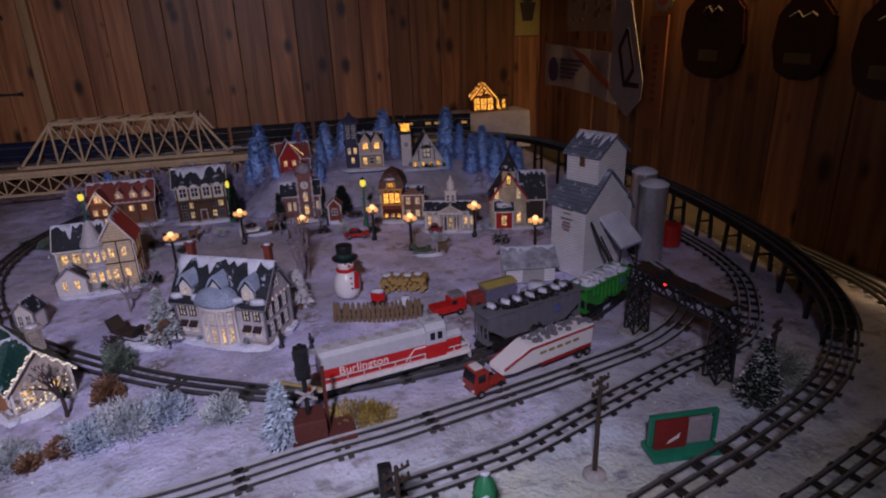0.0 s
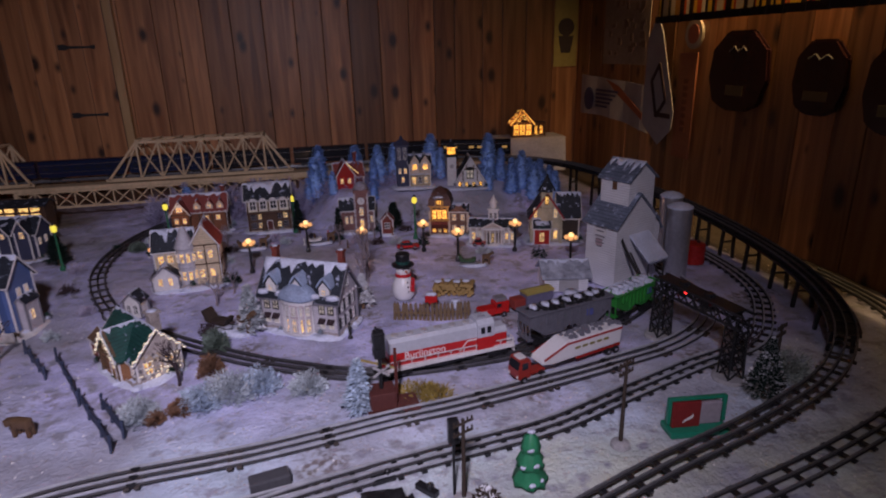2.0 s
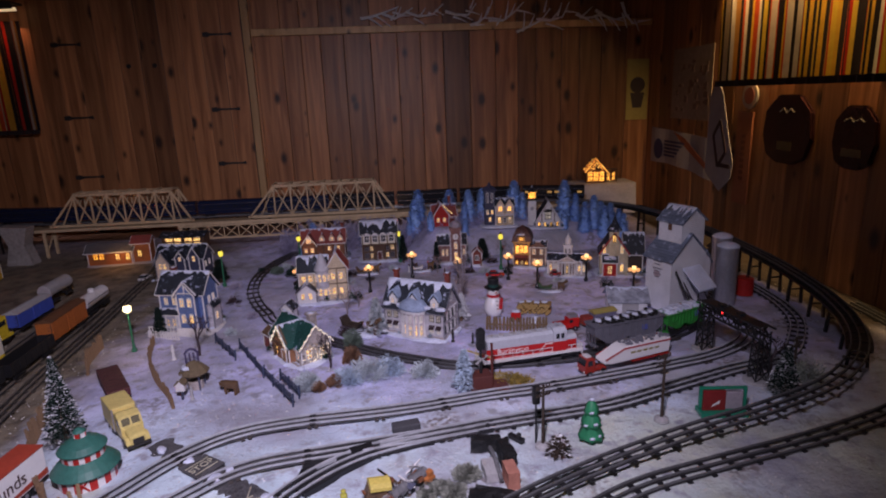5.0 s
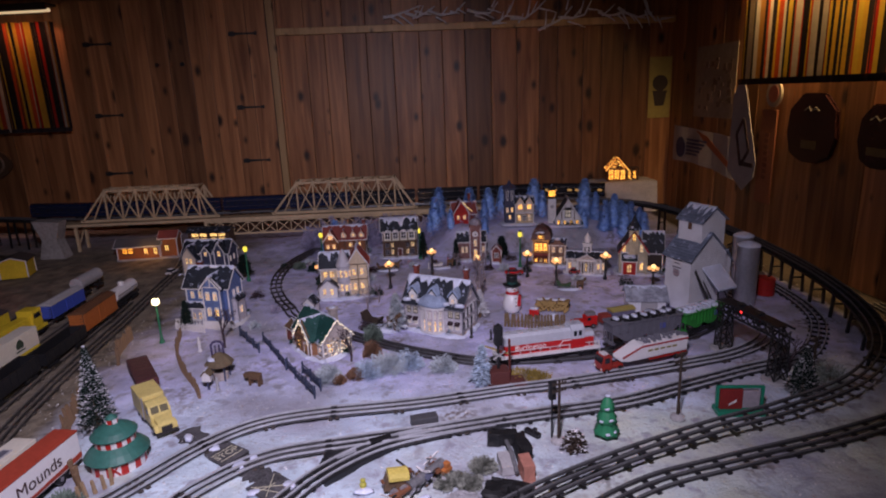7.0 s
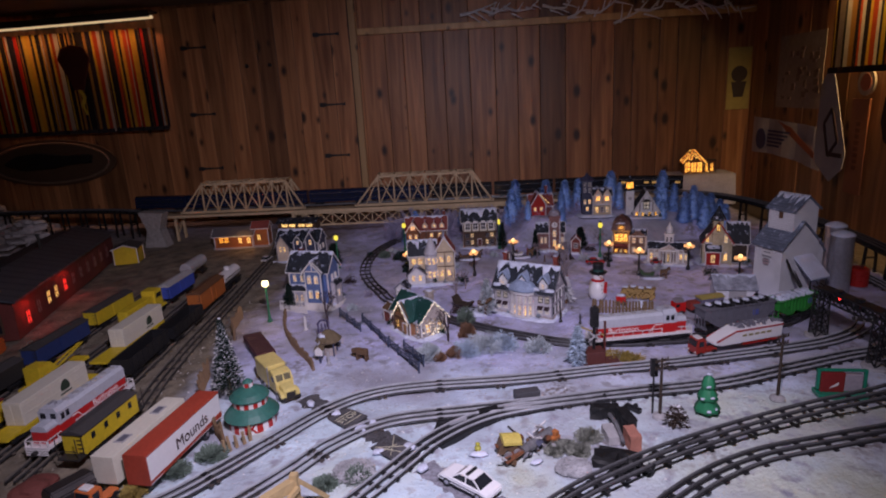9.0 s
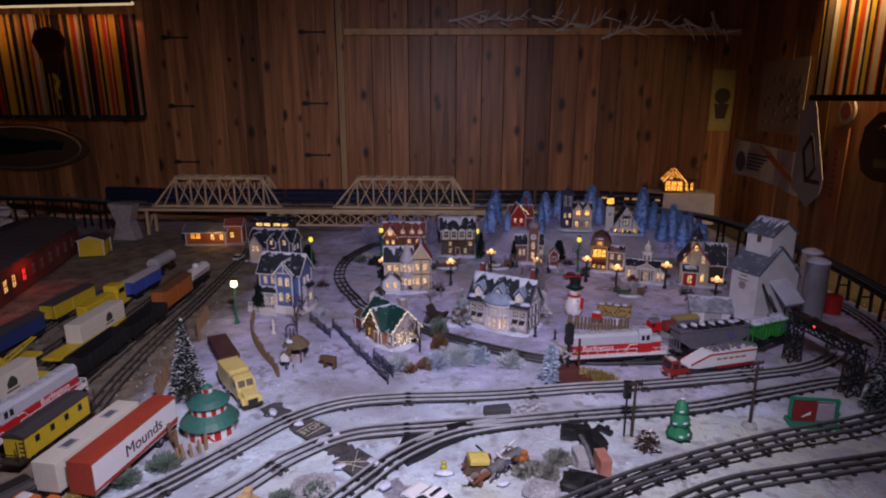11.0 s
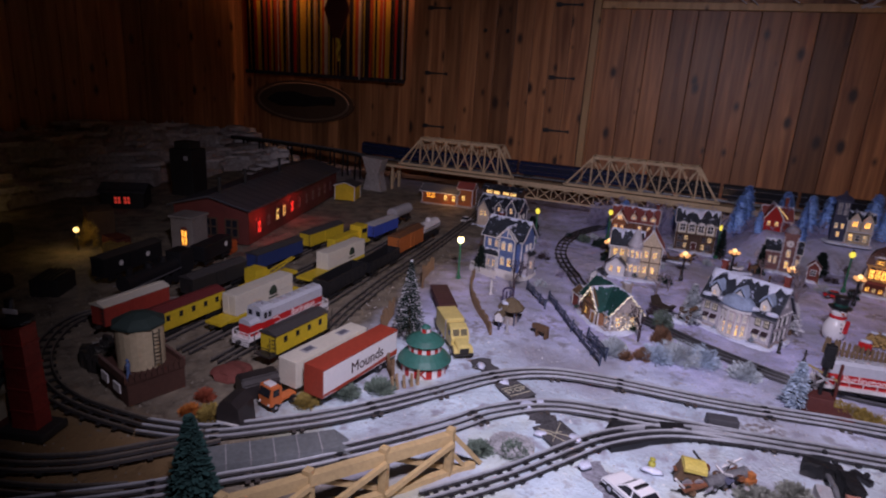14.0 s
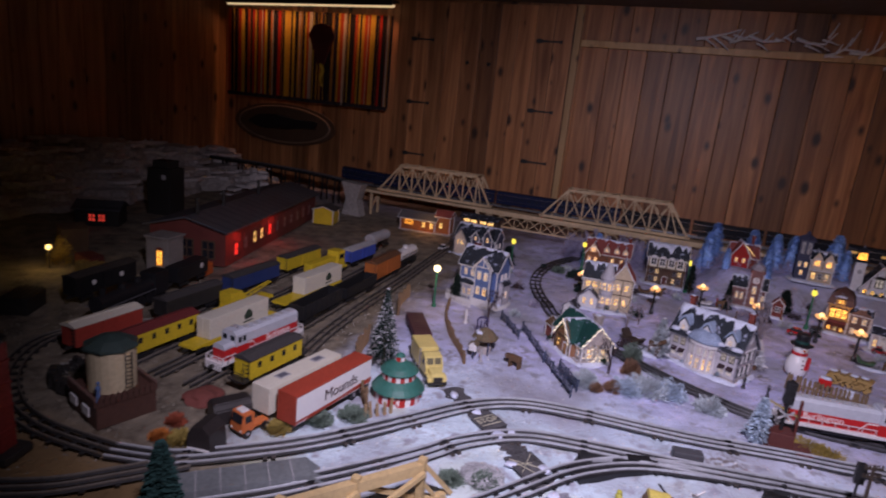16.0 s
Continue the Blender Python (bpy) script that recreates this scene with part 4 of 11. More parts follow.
windows(h, "r", [(-0.03, 0.075), (0.01, 0.075), (-0.03, 0.02), (0.01, 0.02)], 0.014, 0.026, 0.10, LIT)
bm = B()
for x in (0.017, 0.0575, 0.098):
    bar(bm, (x, -0.056, 0), (x, -0.056, 0.116), 0.003)
for z in (0.06, 0.116):
    bar(bm, (0.015, -0.056, z), (0.10, -0.056, z), 0.003)
for y in (-0.05, -0.01, 0.03):
    bar(bm, (0.101, y, 0), (0.101, y, 0.116), 0.003)
bar(bm, (0.101, -0.054, 0.06), (0.101, 0.054, 0.06), 0.003)
part("timber_frame", bm, TIMBER, h)

dress(h, -0.11, -0.070, 0.10, 0.055, 0.104, 21)

# rust-red lodge
h = house("rust-brown lodge with a lit gable and snowy red roof", 0.81, 2.205, 0, "lodge")
base_pad(h, -0.13, -0.08, 0.125, 0.07)
RUSTWALL = mat("rust_siding", (0.22, 0.085, 0.04), 0.65, noise=0.4, bands=180)
RUSTROOF = mat("rust_roof", (0.25, 0.06, 0.05), 0.6)
volume(h, -0.11, -0.045, 0.11, 0.05, 0.095, 0.058, RUSTWALL, RUSTROOF, "x", 0.008, 0.35, seed=31)
volume(h, -0.105, -0.075, -0.035, 0.0, 0.092, 0.05, RUSTWALL, RUSTROOF, "y", 0.008, 0.25, seed=32)
windows(h, "f", [(-0.07, 0.10)], 0.024, 0.020, 0.075, LIT, arch=True)
windows(h, "f", [(-0.086, 0.05), (-0.054, 0.05)], 0.014, 0.022, 0.075, LIT)
windows(h, "f", [(-0.086, 0.012), (-0.054, 0.012)], 0.014, 0.026, 0.075, LIT)
windows(h, "f", [(0.03, 0.05), (0.075, 0.05)], 0.016, 0.022, 0.045, LIT)
for x in (-0.005, 0.045, 0.088):
    volume(h, x - 0.014, -0.045, x + 0.014, 0.0, 0.118, 0.018, CREAM, RUSTROOF, "y", 0.004, 0.4, z0=0.1, seed=33)
    windows(h, "f", [(x, 0.104)], 0.012, 0.014, 0.0455, LIT)
for z in (0.040, 0.086):
    bm = B()
    box(bm, -0.108, -0.0785, z, -0.032, -0.0745, z + 0.004)
    part("belt_course", bm, TIMBER, h)
for x in (-0.105, -0.035, 0.0, 0.052, 0.108):
    bm = B()
    box(bm, x - 0.0028, -0.0785 if x < -0.02 else -0.0485, 0, x + 0.0028, -0.0740 if x < -0.02 else -0.0445, 0.092)
    part("timber_post", bm, TIMBER, h)
chimney(h, 0.10, 0.01, 0.13, 0.185)

dress(h, -0.11, -0.062, 0.11, 0.05, 0.094, 31)

# tudor shop with a white upper floor
h = house("black and white shop with snow-laden roof", 1.10, 2.15, 2, "village_shop")
base_pad(h, -0.11, -0.07, 0.11, 0.07)
volume(h, -0.088, -0.045, 0.088, 0.055, 0.142, 0.052, TIMBER, SLATE, "x", 0.010, 1.0, seed=41)
bm = B()
box(bm, -0.085, -0.052, 0.085, 0.085, -0.044, 0.138, 0.002)
part("upper_front", bm, mat("pale_cream", (0.70, 0.66, 0.52), 0.6), h)
windows(h, "f", [(-0.062, 0.096), (-0.021, 0.096), (0.021, 0.096), (0.062, 0.096)], 0.022, 0.034, 0.052, GLASS, trim=WHITE, arch=True)
windows(h, "f", [(-0.066, 0.012, GLASS), (-0.038, 0.012, DIMLIT), (0.038, 0.012, DIMLIT), (0.066, 0.012, GLASS), (-0.066, 0.050, GLASS), (-0.038, 0.050, DIMLIT), (0.038, 0.050, GLASS), (0.066, 0.050, DIMLIT)], 0.020, 0.026, 0.045, DIMLIT, trim=mat("trim_grey", (0.22, 0.21, 0.24), 0.6))
door(h, 0, 0.045, 0.02, 0.042, DKRED)
bm = B()
for x in (-0.086, -0.03, 0.03, 0.086):
    bar(bm, (x, -0.056, 0), (x, -0.056, 0.085), 0.005)
box(bm, -0.09, -0.064, 0.078, 0.09, -0.045, 0.086)
part("awning_frame", bm, TIMBER, h)
for x in (-0.0845, -0.0415, 0.0, 0.0415, 0.0845):
    bm = B()
    box(bm, x - 0.003, -0.0545, 0.086, x + 0.003, -0.0515, 0.138)
    part("timber_post", bm, TIMBER, h)

dress(h, -0.088, -0.055, 0.088, 0.055, 0.142, 41)

# brick clock hall
PINKBR = mat("pink_brick", (0.25, 0.125, 0.115), 0.75, noise=0.55, scale=110, bands=170, bump=0.4)
h = house("pink brick hall with a square clock tower", 1.475, 2.03, -6, "clock_hall")
base_pad(h, -0.09, -0.07, 0.08, 0.06)
volume(h, -0.075, -0.035, 0.065, 0.045, 0.09, 0.04, PINKBR, SLATE, "x", 0.006, 0.5, seed=51)
bm = B()
box(bm, -0.012, -0.058, 0, 0.042, -0.006, 0.165, 0.002)
box(bm, -0.016, -0.062, 0.165, 0.046, -0.002, 0.178, 0.002)
tw = part("tower", bm, PINKBR, h)
bm = B()
lathe(bm, 0.015, -0.032, [(0.031, 0.177), (0.030, 0.186), (0.025, 0.197), (0.015, 0.205), (0.003, 0.209)], 14)
part("cap", bm, mat("cap_grey", (0.30, 0.27, 0.31), 0.7, noise=0.4, dust=0.3), tw, "grey rounded cap dusted with snow", smooth=True)
for x in (-0.0115, 0.0415):
    for k in range(13):
        bm = B()
        box(bm, x - (0.0045 if k % 2 else 0.003), -0.0605, 0.004 + k * 0.0124, x + (0.0045 if k % 2 else 0.003), -0.0575, 0.014 + k * 0.0124)
        part("quoin", bm, PALE, tw)
bm = B()
cyl(bm, 0.015, 0.132, -0.0615, -0.0575, 0.015, n=20, axis="y")
part("clock_face", bm, WHITE, tw)
bm = B()
bar(bm, (0.015, -0.0625, 0.132), (0.015, -0.0625, 0.144), 0.0016)
bar(bm, (0.015, -0.0625, 0.132), (0.022, -0.0625, 0.128), 0.0016)
part("clock_hand", bm, BLACK, tw)
windows(h, "f", [(0.015, 0.07, DIMLIT), (0.015, 0.02, LIT)], 0.016, 0.032, 0.058, LIT, arch=True)
windows(h, "f", [(-0.05, 0.03), (-0.03, 0.03), (0.055, 0.03)], 0.010, 0.034, 0.035, DIMLIT)

dress(h, -0.075, -0.058, 0.065, 0.045, 0.09, 51)

# stone cottage with green roof
h = house("fieldstone cottage with green roof, brick front and lattice windows", 0.868, 0.985, -52, "stone_cottage")
base_pad(h, -0.125, -0.085, 0.115, 0.08)
volume(h, -0.10, -0.05, 0.09, 0.055, 0.062, 0.058, STONE, DKGREEN, "x", 0.010, 0.18, seed=61)
volume(h, -0.045, -0.072, 0.05, 0.0, 0.060, 0.055, mat("brick_timber", (0.33, 0.16, 0.08), 0.7, noise=0.5, scale=120), DKGREEN, "y", 0.008, 0.25, seed=62)
windows(h, "f", [(-0.018, 0.075, LIT), (0.02, 0.075, LIT)], 0.014, 0.022, 0.072, LIT, trim=TIMBER)
windows(h, "f", [(-0.025, 0.014, LIT)], 0.018, 0.030, 0.072, LIT, trim=TIMBER)
door(h, 0.022, 0.072, 0.024, 0.04, mat("lit_wood_door", (0.40, 0.20, 0.07), 0.6))
windows(h, "r", [(-0.025, 0.014), (0.025, 0.014)], 0.022, 0.034, 0.09, LIT, trim=WHITE)
windows(h, "f", [(0.07, 0.014), (-0.075, 0.014)], 0.016, 0.030, 0.05, LIT)
bm = B()
for sx in (-1, 1):
    bar(bm, (0.0025 + sx * 0.054, -0.075, 0.052), (0.0025, -0.075, 0.119), 0.006, 0.006)
    bar(bm, (0.0025 + sx * 0.046, -0.075, 0.0), (0.0025 + sx * 0.046, -0.075, 0.058), 0.005)
bar(bm, (-0.045, -0.0745, 0.058), (0.05, -0.0745, 0.058), 0.005)
part("gable_trim", bm, BROWN, h)
volume(h, -0.15, -0.06, -0.10, -0.01, 0.048, 0.018, BRICK, BROWN, "x", 0.004, 0.3, seed=63)
chimney(h, 0.03, 0.03, 0.09, 0.14, 0.024, STONE)
dress(h, -0.10, -0.062, 0.09, 0.055, 0.06, 61, cornice=False)
TINY = B()
bmesh.ops.create_icosphere(TINY, subdivisions=1, radius=0.0019)
TINY = mesh_of("bulb", TINY, glow("tiny_bulb", (1.0, 0.82, 0.62), 1.5))
rnd = random.Random(61)
for k in range(46):
    t = k / 45
    wob = 0.004 * math.sin(k * 1.1)
    part("bulb", TINY, HOT, h, m=Matrix.Translation((0.102, -0.062 + 0.124 * t, 0.056 + 0.066 * (1 - abs(2 * t - 1)) + wob)))
    if k < 40:
        part("bulb", TINY, HOT, h, m=Matrix.Translation((-0.052 + 0.108 * k / 39, -0.084, 0.050 + 0.066 * (1 - abs(2 * k / 39 - 1)) + wob)))
    part("bulb", TINY, HOT, h, m=Matrix.Translation((0.098, rnd.uniform(-0.05, 0.055), rnd.uniform(0.002, 0.050))))
bm = B()
for k in range(150):
    a, r = rnd.uniform(0, 6.28), rnd.uniform(0.0, 0.011)
    p = Vector((-0.05 + 0.105 * rnd.random(), -0.0765, 0.0))
    p.z = 0.060 + 0.052 * (1 - abs((p.x - 0.0025) / 0.0525)) + r * math.sin(a) * 0.5
    d = Vector((rnd.uniform(-1, 1), -rnd.random(), rnd.uniform(-1, 0.4))).normalized() * 0.006
    t = Vector((0, 0, 1)).cross(d).normalized() * 0.0012
    bm.faces.new([bm.verts.new(c) for c in (p - t, p + t, p + d)])
part("garland", bm, mat("garland_green", (0.03, 0.10, 0.06), 0.9, noise=0.3, bump=0, island=0.3), h, "dark green needle garland")
rnd = random.Random(5)
shapes = []
for k in range(4):
    bm = B()
    bmesh.ops.create_icosphere(bm, subdivisions=1, radius=0.0055)
    for v in bm.verts:
        v.co.x *= rnd.uniform(0.8, 1.3)
        v.co.y *= 0.35
        v.co.z *= rnd.uniform(0.6, 1.0)
    shapes.append(mesh_of("stone", bm, (STONE, mat("dark_stone", (0.17, 0.15, 0.15), 0.8), mat("warm_stone", (0.45, 0.36, 0.26), 0.8), mat("pale_stone", (0.52, 0.50, 0.50), 0.8))[k]))
for face_m, u0, u1 in ((pose(0, 0, 0, 0, 0, 90), -0.048, 0.053), (pose(0, 0, 0), 0.055, 0.088)):
    off = 0.0905 if u0 < -0.01 and u1 < 0.06 else 0.0505
    for k in range(110 if off > 0.06 else 36):
        u, z = rnd.uniform(u0, u1), rnd.uniform(0.004, 0.060)
        part("stone", rnd.choice(shapes), STONE, h, m=face_m @ Matrix.Translation((u, -off, z)) @ pose(0, 0, 0, 0, rnd.uniform(0, 180), 0))

# cupola left on its own behind the cottage
h = house("small white twin-arched belfry in snow", 0.775, 1.30, -15, "belfry")
volume(h, -0.024, -0.02, 0.024, 0.02, 0.052, 0.022, WHITE, SLATE, "y", 0.005, 0.3, seed=71)
windows(h, "f", [(-0.010, 0.012), (0.010, 0.012)], 0.010, 0.026, 0.020, GLASS, arch=True)

# bakery with a curved mansard
h = house("brick bakery with glowing windows and dark mansard dome", 1.835, 1.875, -17, "bakery", scale=0.98)
base_pad(h, -0.095, -0.07, 0.10, 0.07)
bm = B()
box(bm, -0.075, -0.05, 0, 0.005, 0.05, 0.125, 0.002)
part("wall", bm, BRICK, h)
bm = B()
prof = [(0.050, 0.125), (0.048, 0.130), (0.044, 0.150), (0.034, 0.170), (0.022, 0.182), (0.012, 0.188), (0.004, 0.196)]
rings = [[bm.verts.new((-0.035 + sx * r, sy * r * 1.2, z)) for sx, sy in ((-1, -1), (1, -1), (1, 1), (-1, 1))] for r, z in prof]
for a, b in zip(rings, rings[1:]):
    for i in range(4):
        bm.faces.new((a[i], a[(i + 1) % 4], b[(i + 1) % 4], b[i]))
bm.faces.new(rings[-1])
part("roof", bm, mat("mansard_brown", (0.10, 0.045, 0.035), 0.6, noise=0.5, scale=60, dust=0.2), h)
bm = B()
prism(bm, [(-0.052, 0.128), (-0.018, 0.128), (-0.018, 0.146), (-0.035, 0.160), (-0.052, 0.146)], -0.062, -0.03)
part("dormer", bm, mat("gold_trim", (0.55, 0.30, 0.08), 0.5), h)
windows(h, "f", [(-0.035, 0.131)], 0.018, 0.017, 0.062, BRIGHT, trim=TIMBER, arch=True)
snow_cap(h, -0.055, -0.064, -0.015, -0.04, 0.158, 3, 0.006)
bm = B()
box(bm, -0.072, -0.056, 0.062, 0.002, -0.048, 0.118, 0.002)
part("lit_bay", bm, mat("gold_trim", (0.55, 0.30, 0.08), 0.5), h)
windows(h, "f", [(-0.056, 0.068), (-0.035, 0.068), (-0.014, 0.068)], 0.019, 0.044, 0.056, BRIGHT, trim=TIMBER, arch=True)
windows(h, "f", [(-0.058, 0.010, BRIGHT), (-0.035, 0.010, DIMLIT), (-0.012, 0.010, BRIGHT)], 0.015, 0.024, 0.050, LIT, trim=TIMBER)
windows(h, "l", [(-0.02, 0.07), (0.015, 0.07), (-0.02, 0.012)], 0.016, 0.034, 0.0755, LIT)
volume(h, 0.005, -0.05, 0.082, 0.05, 0.098, 0.020, mat("brown_brick", (0.20, 0.11, 0.08), 0.75, noise=0.5, scale=120, bands=190), SLATE, "x", 0.004, 0.8, seed=81)
GOLDTRIM = mat("gold_trim", (0.55, 0.30, 0.08), 0.5)
for z in (0.060, 0.120):
    bm = B()
    box(bm, -0.080, -0.060, z, 0.008, -0.046, z + 0.005, 0.001)
    part("cornice", bm, GOLDTRIM, h)
for x in (-0.076, 0.004, 0.081):
    for k in range(9):
        bm = B()
        box(bm, x - (0.005 if k % 2 else 0.0036), -0.0525, k * 0.011 + 0.001, x + (0.005 if k % 2 else 0.0036), -0.0490, k * 0.011 + 0.010)
        part("quoin", bm, CREAM, h)
bm = B()
prism(bm, [(0.010, 0.098), (0.078, 0.098), (0.078, 0.106), (0.062, 0.112), (0.058, 0.122), (0.044, 0.130), (0.030, 0.122), (0.026, 0.112), (0.010, 0.106)], -0.054, -0.046)
part("parapet", bm, mat("brown_brick", (0.20, 0.11, 0.08), 0.75), h)
snow_cap(h, 0.028, -0.056, 0.060, -0.044, 0.124, 7, 0.008)
bm = B()
prism(bm, [(-0.051, 0.044), (-0.070, 0.034), (-0.070, 0.032), (-0.051, 0.041)], -0.070, 0.0, "x")
part("awning", bm, DKRED, h)
windows(h, "f", [(0.025, 0.062), (0.060, 0.062), (0.025, 0.014), (0.060, 0.014)], 0.016, 0.026, 0.050, DIMLIT)

dress(h, -0.075, -0.052, 0.082, 0.05, 0.104, 81, cornice=False)

# white post office with columns and pediment
h = house("long cream post office with columns and a white cupola", 1.972, 1.70, -20, "post_office", scale=0.84)
base_pad(h, -0.12, -0.07, 0.12, 0.06)
volume(h, -0.105, -0.035, 0.105, 0.04, 0.078, 0.026, mat("tan_stone", (0.50, 0.43, 0.38), 0.7, noise=0.4, scale=90, bands=130), SLATE, "x", 0.006, 0.35, seed=91)
volume(h, -0.04, -0.055, 0.045, 0.0, 0.078, 0.026, mat("tan_stone", (0.36, 0.31, 0.26), 0.7), SLATE, "y", 0.006, 0.25, seed=92)
columns(h, [-0.040, -0.024, -0.008, 0.013, 0.029, 0.045], -0.064, 0.006, 0.070, 0.0032, WHITE)
bm = B()
box(bm, -0.048, -0.072, -0.004, 0.053, -0.050, 0.006, 0.001)
part("step", bm, WHITE, h)
bm = B()
box(bm, -0.046, -0.069, 0.070, 0.051, -0.054, 0.079, 0.001)
part("entablature", bm, WHITE, h)
for sx in (-1, 1):
    bm = B()
    bar(bm, (0.0025 + sx * 0.052, -0.066, 0.079), (0.0025, -0.066, 0.106), 0.005, 0.004)
    part("pediment_moulding", bm, WHITE, h)
for x in (-0.100, -0.072, -0.048, 0.053, 0.077, 0.103):
    bm = B()
    box(bm, x - 0.0035, -0.0395, 0.0, x + 0.0035, -0.0345, 0.074, 0.0008)
    part("pilaster", bm, WHITE, h)
windows(h, "f", [(-0.022, 0.012, GLASS), (0.002, 0.010, DIMLIT), (0.028, 0.012, GLASS)], 0.013, 0.046, 0.055, DIMLIT, trim=TIMBER)
windows(h, "f", [(-0.086, 0.018, LIT), (-0.06, 0.018, PALEPANE), (0.065, 0.018, LIT), (0.09, 0.018, DIMLIT)], 0.013, 0.036, 0.036, LIT, arch=True)
bm = B()
box(bm, -0.022, -0.005, 0.09, 0.024, 0.038, 0.150, 0.002)
box(bm, -0.026, -0.009, 0.150, 0.028, 0.042, 0.156)
lathe(bm, 0.001, 0.016, [(0.016, 0.156), (0.016, 0.178), (0.019, 0.180), (0.012, 0.192), (0.004, 0.205), (0.001, 0.218)], 10)
part("cupola", bm, WHITE, h)
windows(h, "f", [(-0.009, 0.108), (0.011, 0.108)], 0.010, 0.026, 0.0055, GLASS, arch=True)

dress(h, -0.105, -0.056, 0.105, 0.04, 0.077, 91)

# red and stone chapel
h = house("stone chapel with red porch, red eaves and cream steeple", 2.205, 1.675, -16, "stone_chapel", 0.0, 1.0)
h.matrix_basis = h.matrix_basis @ Matrix.Diagonal((1.0, 1.0, 1.16, 1))
base_pad(h, -0.11, -0.085, 0.11, 0.075)
CSTONE = mat("cream_stone", (0.52, 0.46, 0.32), 0.75, noise=0.45, scale=110, bump=0.5)
REDROOF = mat("red_roof_2", (0.34, 0.03, 0.03), 0.5)
volume(h, -0.085, -0.06, 0.03, 0.06, 0.088, 0.075, CSTONE, SLATE, "y", 0.010, 0.55, seed=101)
volume(h, 0.02, -0.03, 0.10, 0.06, 0.085, 0.065, DKWOOD, SLATE, "x", 0.008, 0.3, seed=102)
volume(h, -0.075, -0.085, -0.015, -0.055, 0.058, 0.02, RED, SLATE, "x", 0.005, 0.2, seed=103)
windows(h, "f", [(-0.045, 0.008)], 0.022, 0.036, 0.085, DIMLIT, trim=RED, arch=True)
windows(h, "f", [(0.008, 0.012, LIT), (-0.070, 0.085, LIT), (0.006, 0.085, DIMLIT)], 0.014, 0.032, 0.060, LIT, arch=True)
for sx in (-1, 1):
    bm = B()
    bar(bm, (-0.0275 + sx * 0.066, -0.0735, 0.084), (-0.0275, -0.0735, 0.168), 0.007, 0.006)
    part("bargeboard", bm, REDROOF, h, "bright red eave board")
for x in (-0.084, 0.028):
    bm = B()
    prism(bm, [(-0.075, 0), (-0.058, 0), (-0.058, 0.085), (-0.064, 0.085), (-0.068, 0.05), (-0.075, 0.045)], x - 0.005, x + 0.005, "x")
    part("buttress", bm, CSTONE, h)
bm = B()
n = 18
tube(bm, [(-0.045 + 0.009 * math.cos(2 * math.pi * k / n), -0.0885, 0.062 + 0.009 * math.sin(2 * math.pi * k / n)) for k in range(n + 1)], 0.0026, 6)
part("wreath", bm, mat("garland_green", (0.03, 0.10, 0.06), 0.9, noise=0.3, bump=0, island=0.3), h)
windows(h, "r", [(-0.01, 0.03, LIT), (0.03, 0.03, DIMLIT)], 0.016, 0.036, 0.1005, LIT, arch=True)
bm = B()
box(bm, -0.050, -0.076, 0.078, -0.008, -0.034, 0.176, 0.002)
box(bm, -0.053, -0.079, 0.118, -0.005, -0.031, 0.122, 0.001)
st = part("steeple", bm, CSTONE, h)
bm = B()
lathe(bm, -0.029, -0.055, [(0.034, 0.175), (0.026, 0.188), (0.013, 0.206), (0.003, 0.230)], 8)
part("spire", bm, SLATE, st)
windows(h, "f", [(-0.029, 0.132, LIT)], 0.014, 0.030, 0.0765, LIT, trim=TIMBER, arch=True)
snow_cap(h, -0.054, -0.082, -0.018, -0.05, 0.182, 4, 0.008)
snow_cap(h, -0.078, -0.092, -0.012, -0.062, 0.066, 9, 0.012)

dress(h, -0.085, -0.062, 0.10, 0.06, 0.086, 101, cornice=False)

# white A-frame church with lit belfry
h = house("white church with steep gable and glowing belfry", 2.005, 2.27, -8, "white_church", 0.100, 0.96)
base_pad(h, -0.12, -0.07, 0.12, 0.07)
volume(h, -0.055, -0.055, 0.085, 0.055, 0.03, 0.115, WHITE, SLATE, "y", 0.010, 0.2, seed=111)
windows(h, "f", [(0.015, 0.045)], 0.034, 0.046, 0.055, PALEPANE, trim=BLACK, arch=True)
windows(h, "f", [(-0.035, 0.008, BRIGHT), (-0.003, 0.006, LIT), (0.033, 0.006, LIT), (0.066, 0.008, BRIGHT)], 0.014, 0.020, 0.055, LIT, trim=TIMBER)
for sx in (-1, 1):
    bm = B()
    bar(bm, (0.015 + sx * 0.076, -0.0675, 0.026), (0.015, -0.0675, 0.149), 0.005, 0.005)
    part("bargeboard", bm, WHITE, h)
bm = B()
box(bm, -0.095, -0.04, 0, -0.05, 0.01, 0.150, 0.002)
part("tower", bm, WHITE, h)
for x, z0, z1 in ((-0.020, 0.03, 0.082), (0.050, 0.03, 0.082), (-0.002, 0.092, 0.112), (0.032, 0.092, 0.112)):
    bm = B()
    box(bm, x - 0.0022, -0.0575, z0, x + 0.0022, -0.0545, z1)
    part("timber_post", bm, TIMBER, h)
bm = B()
box(bm, -0.022, -0.0578, 0.089, 0.052, -0.0545, 0.094)
part("tie_beam", bm, TIMBER, h)
bm = B()
cyl(bm, -0.0725, 0.105, -0.0435, -0.0395, 0.010, n=16, axis="y")
part("rose_window", bm, GREY, h)
bm = B()
box(bm, -0.100, -0.045, 0.150, -0.045, 0.015, 0.162)
part("cornice", bm, SLATE, h)
bm = B()
lathe(bm, -0.0725, -0.015, [(0.024, 0.196), (0.018, 0.206), (0.008, 0.214), (0.003, 0.232)], 8)
part("belfry_roof", bm, SLATE, h)
bm = B()
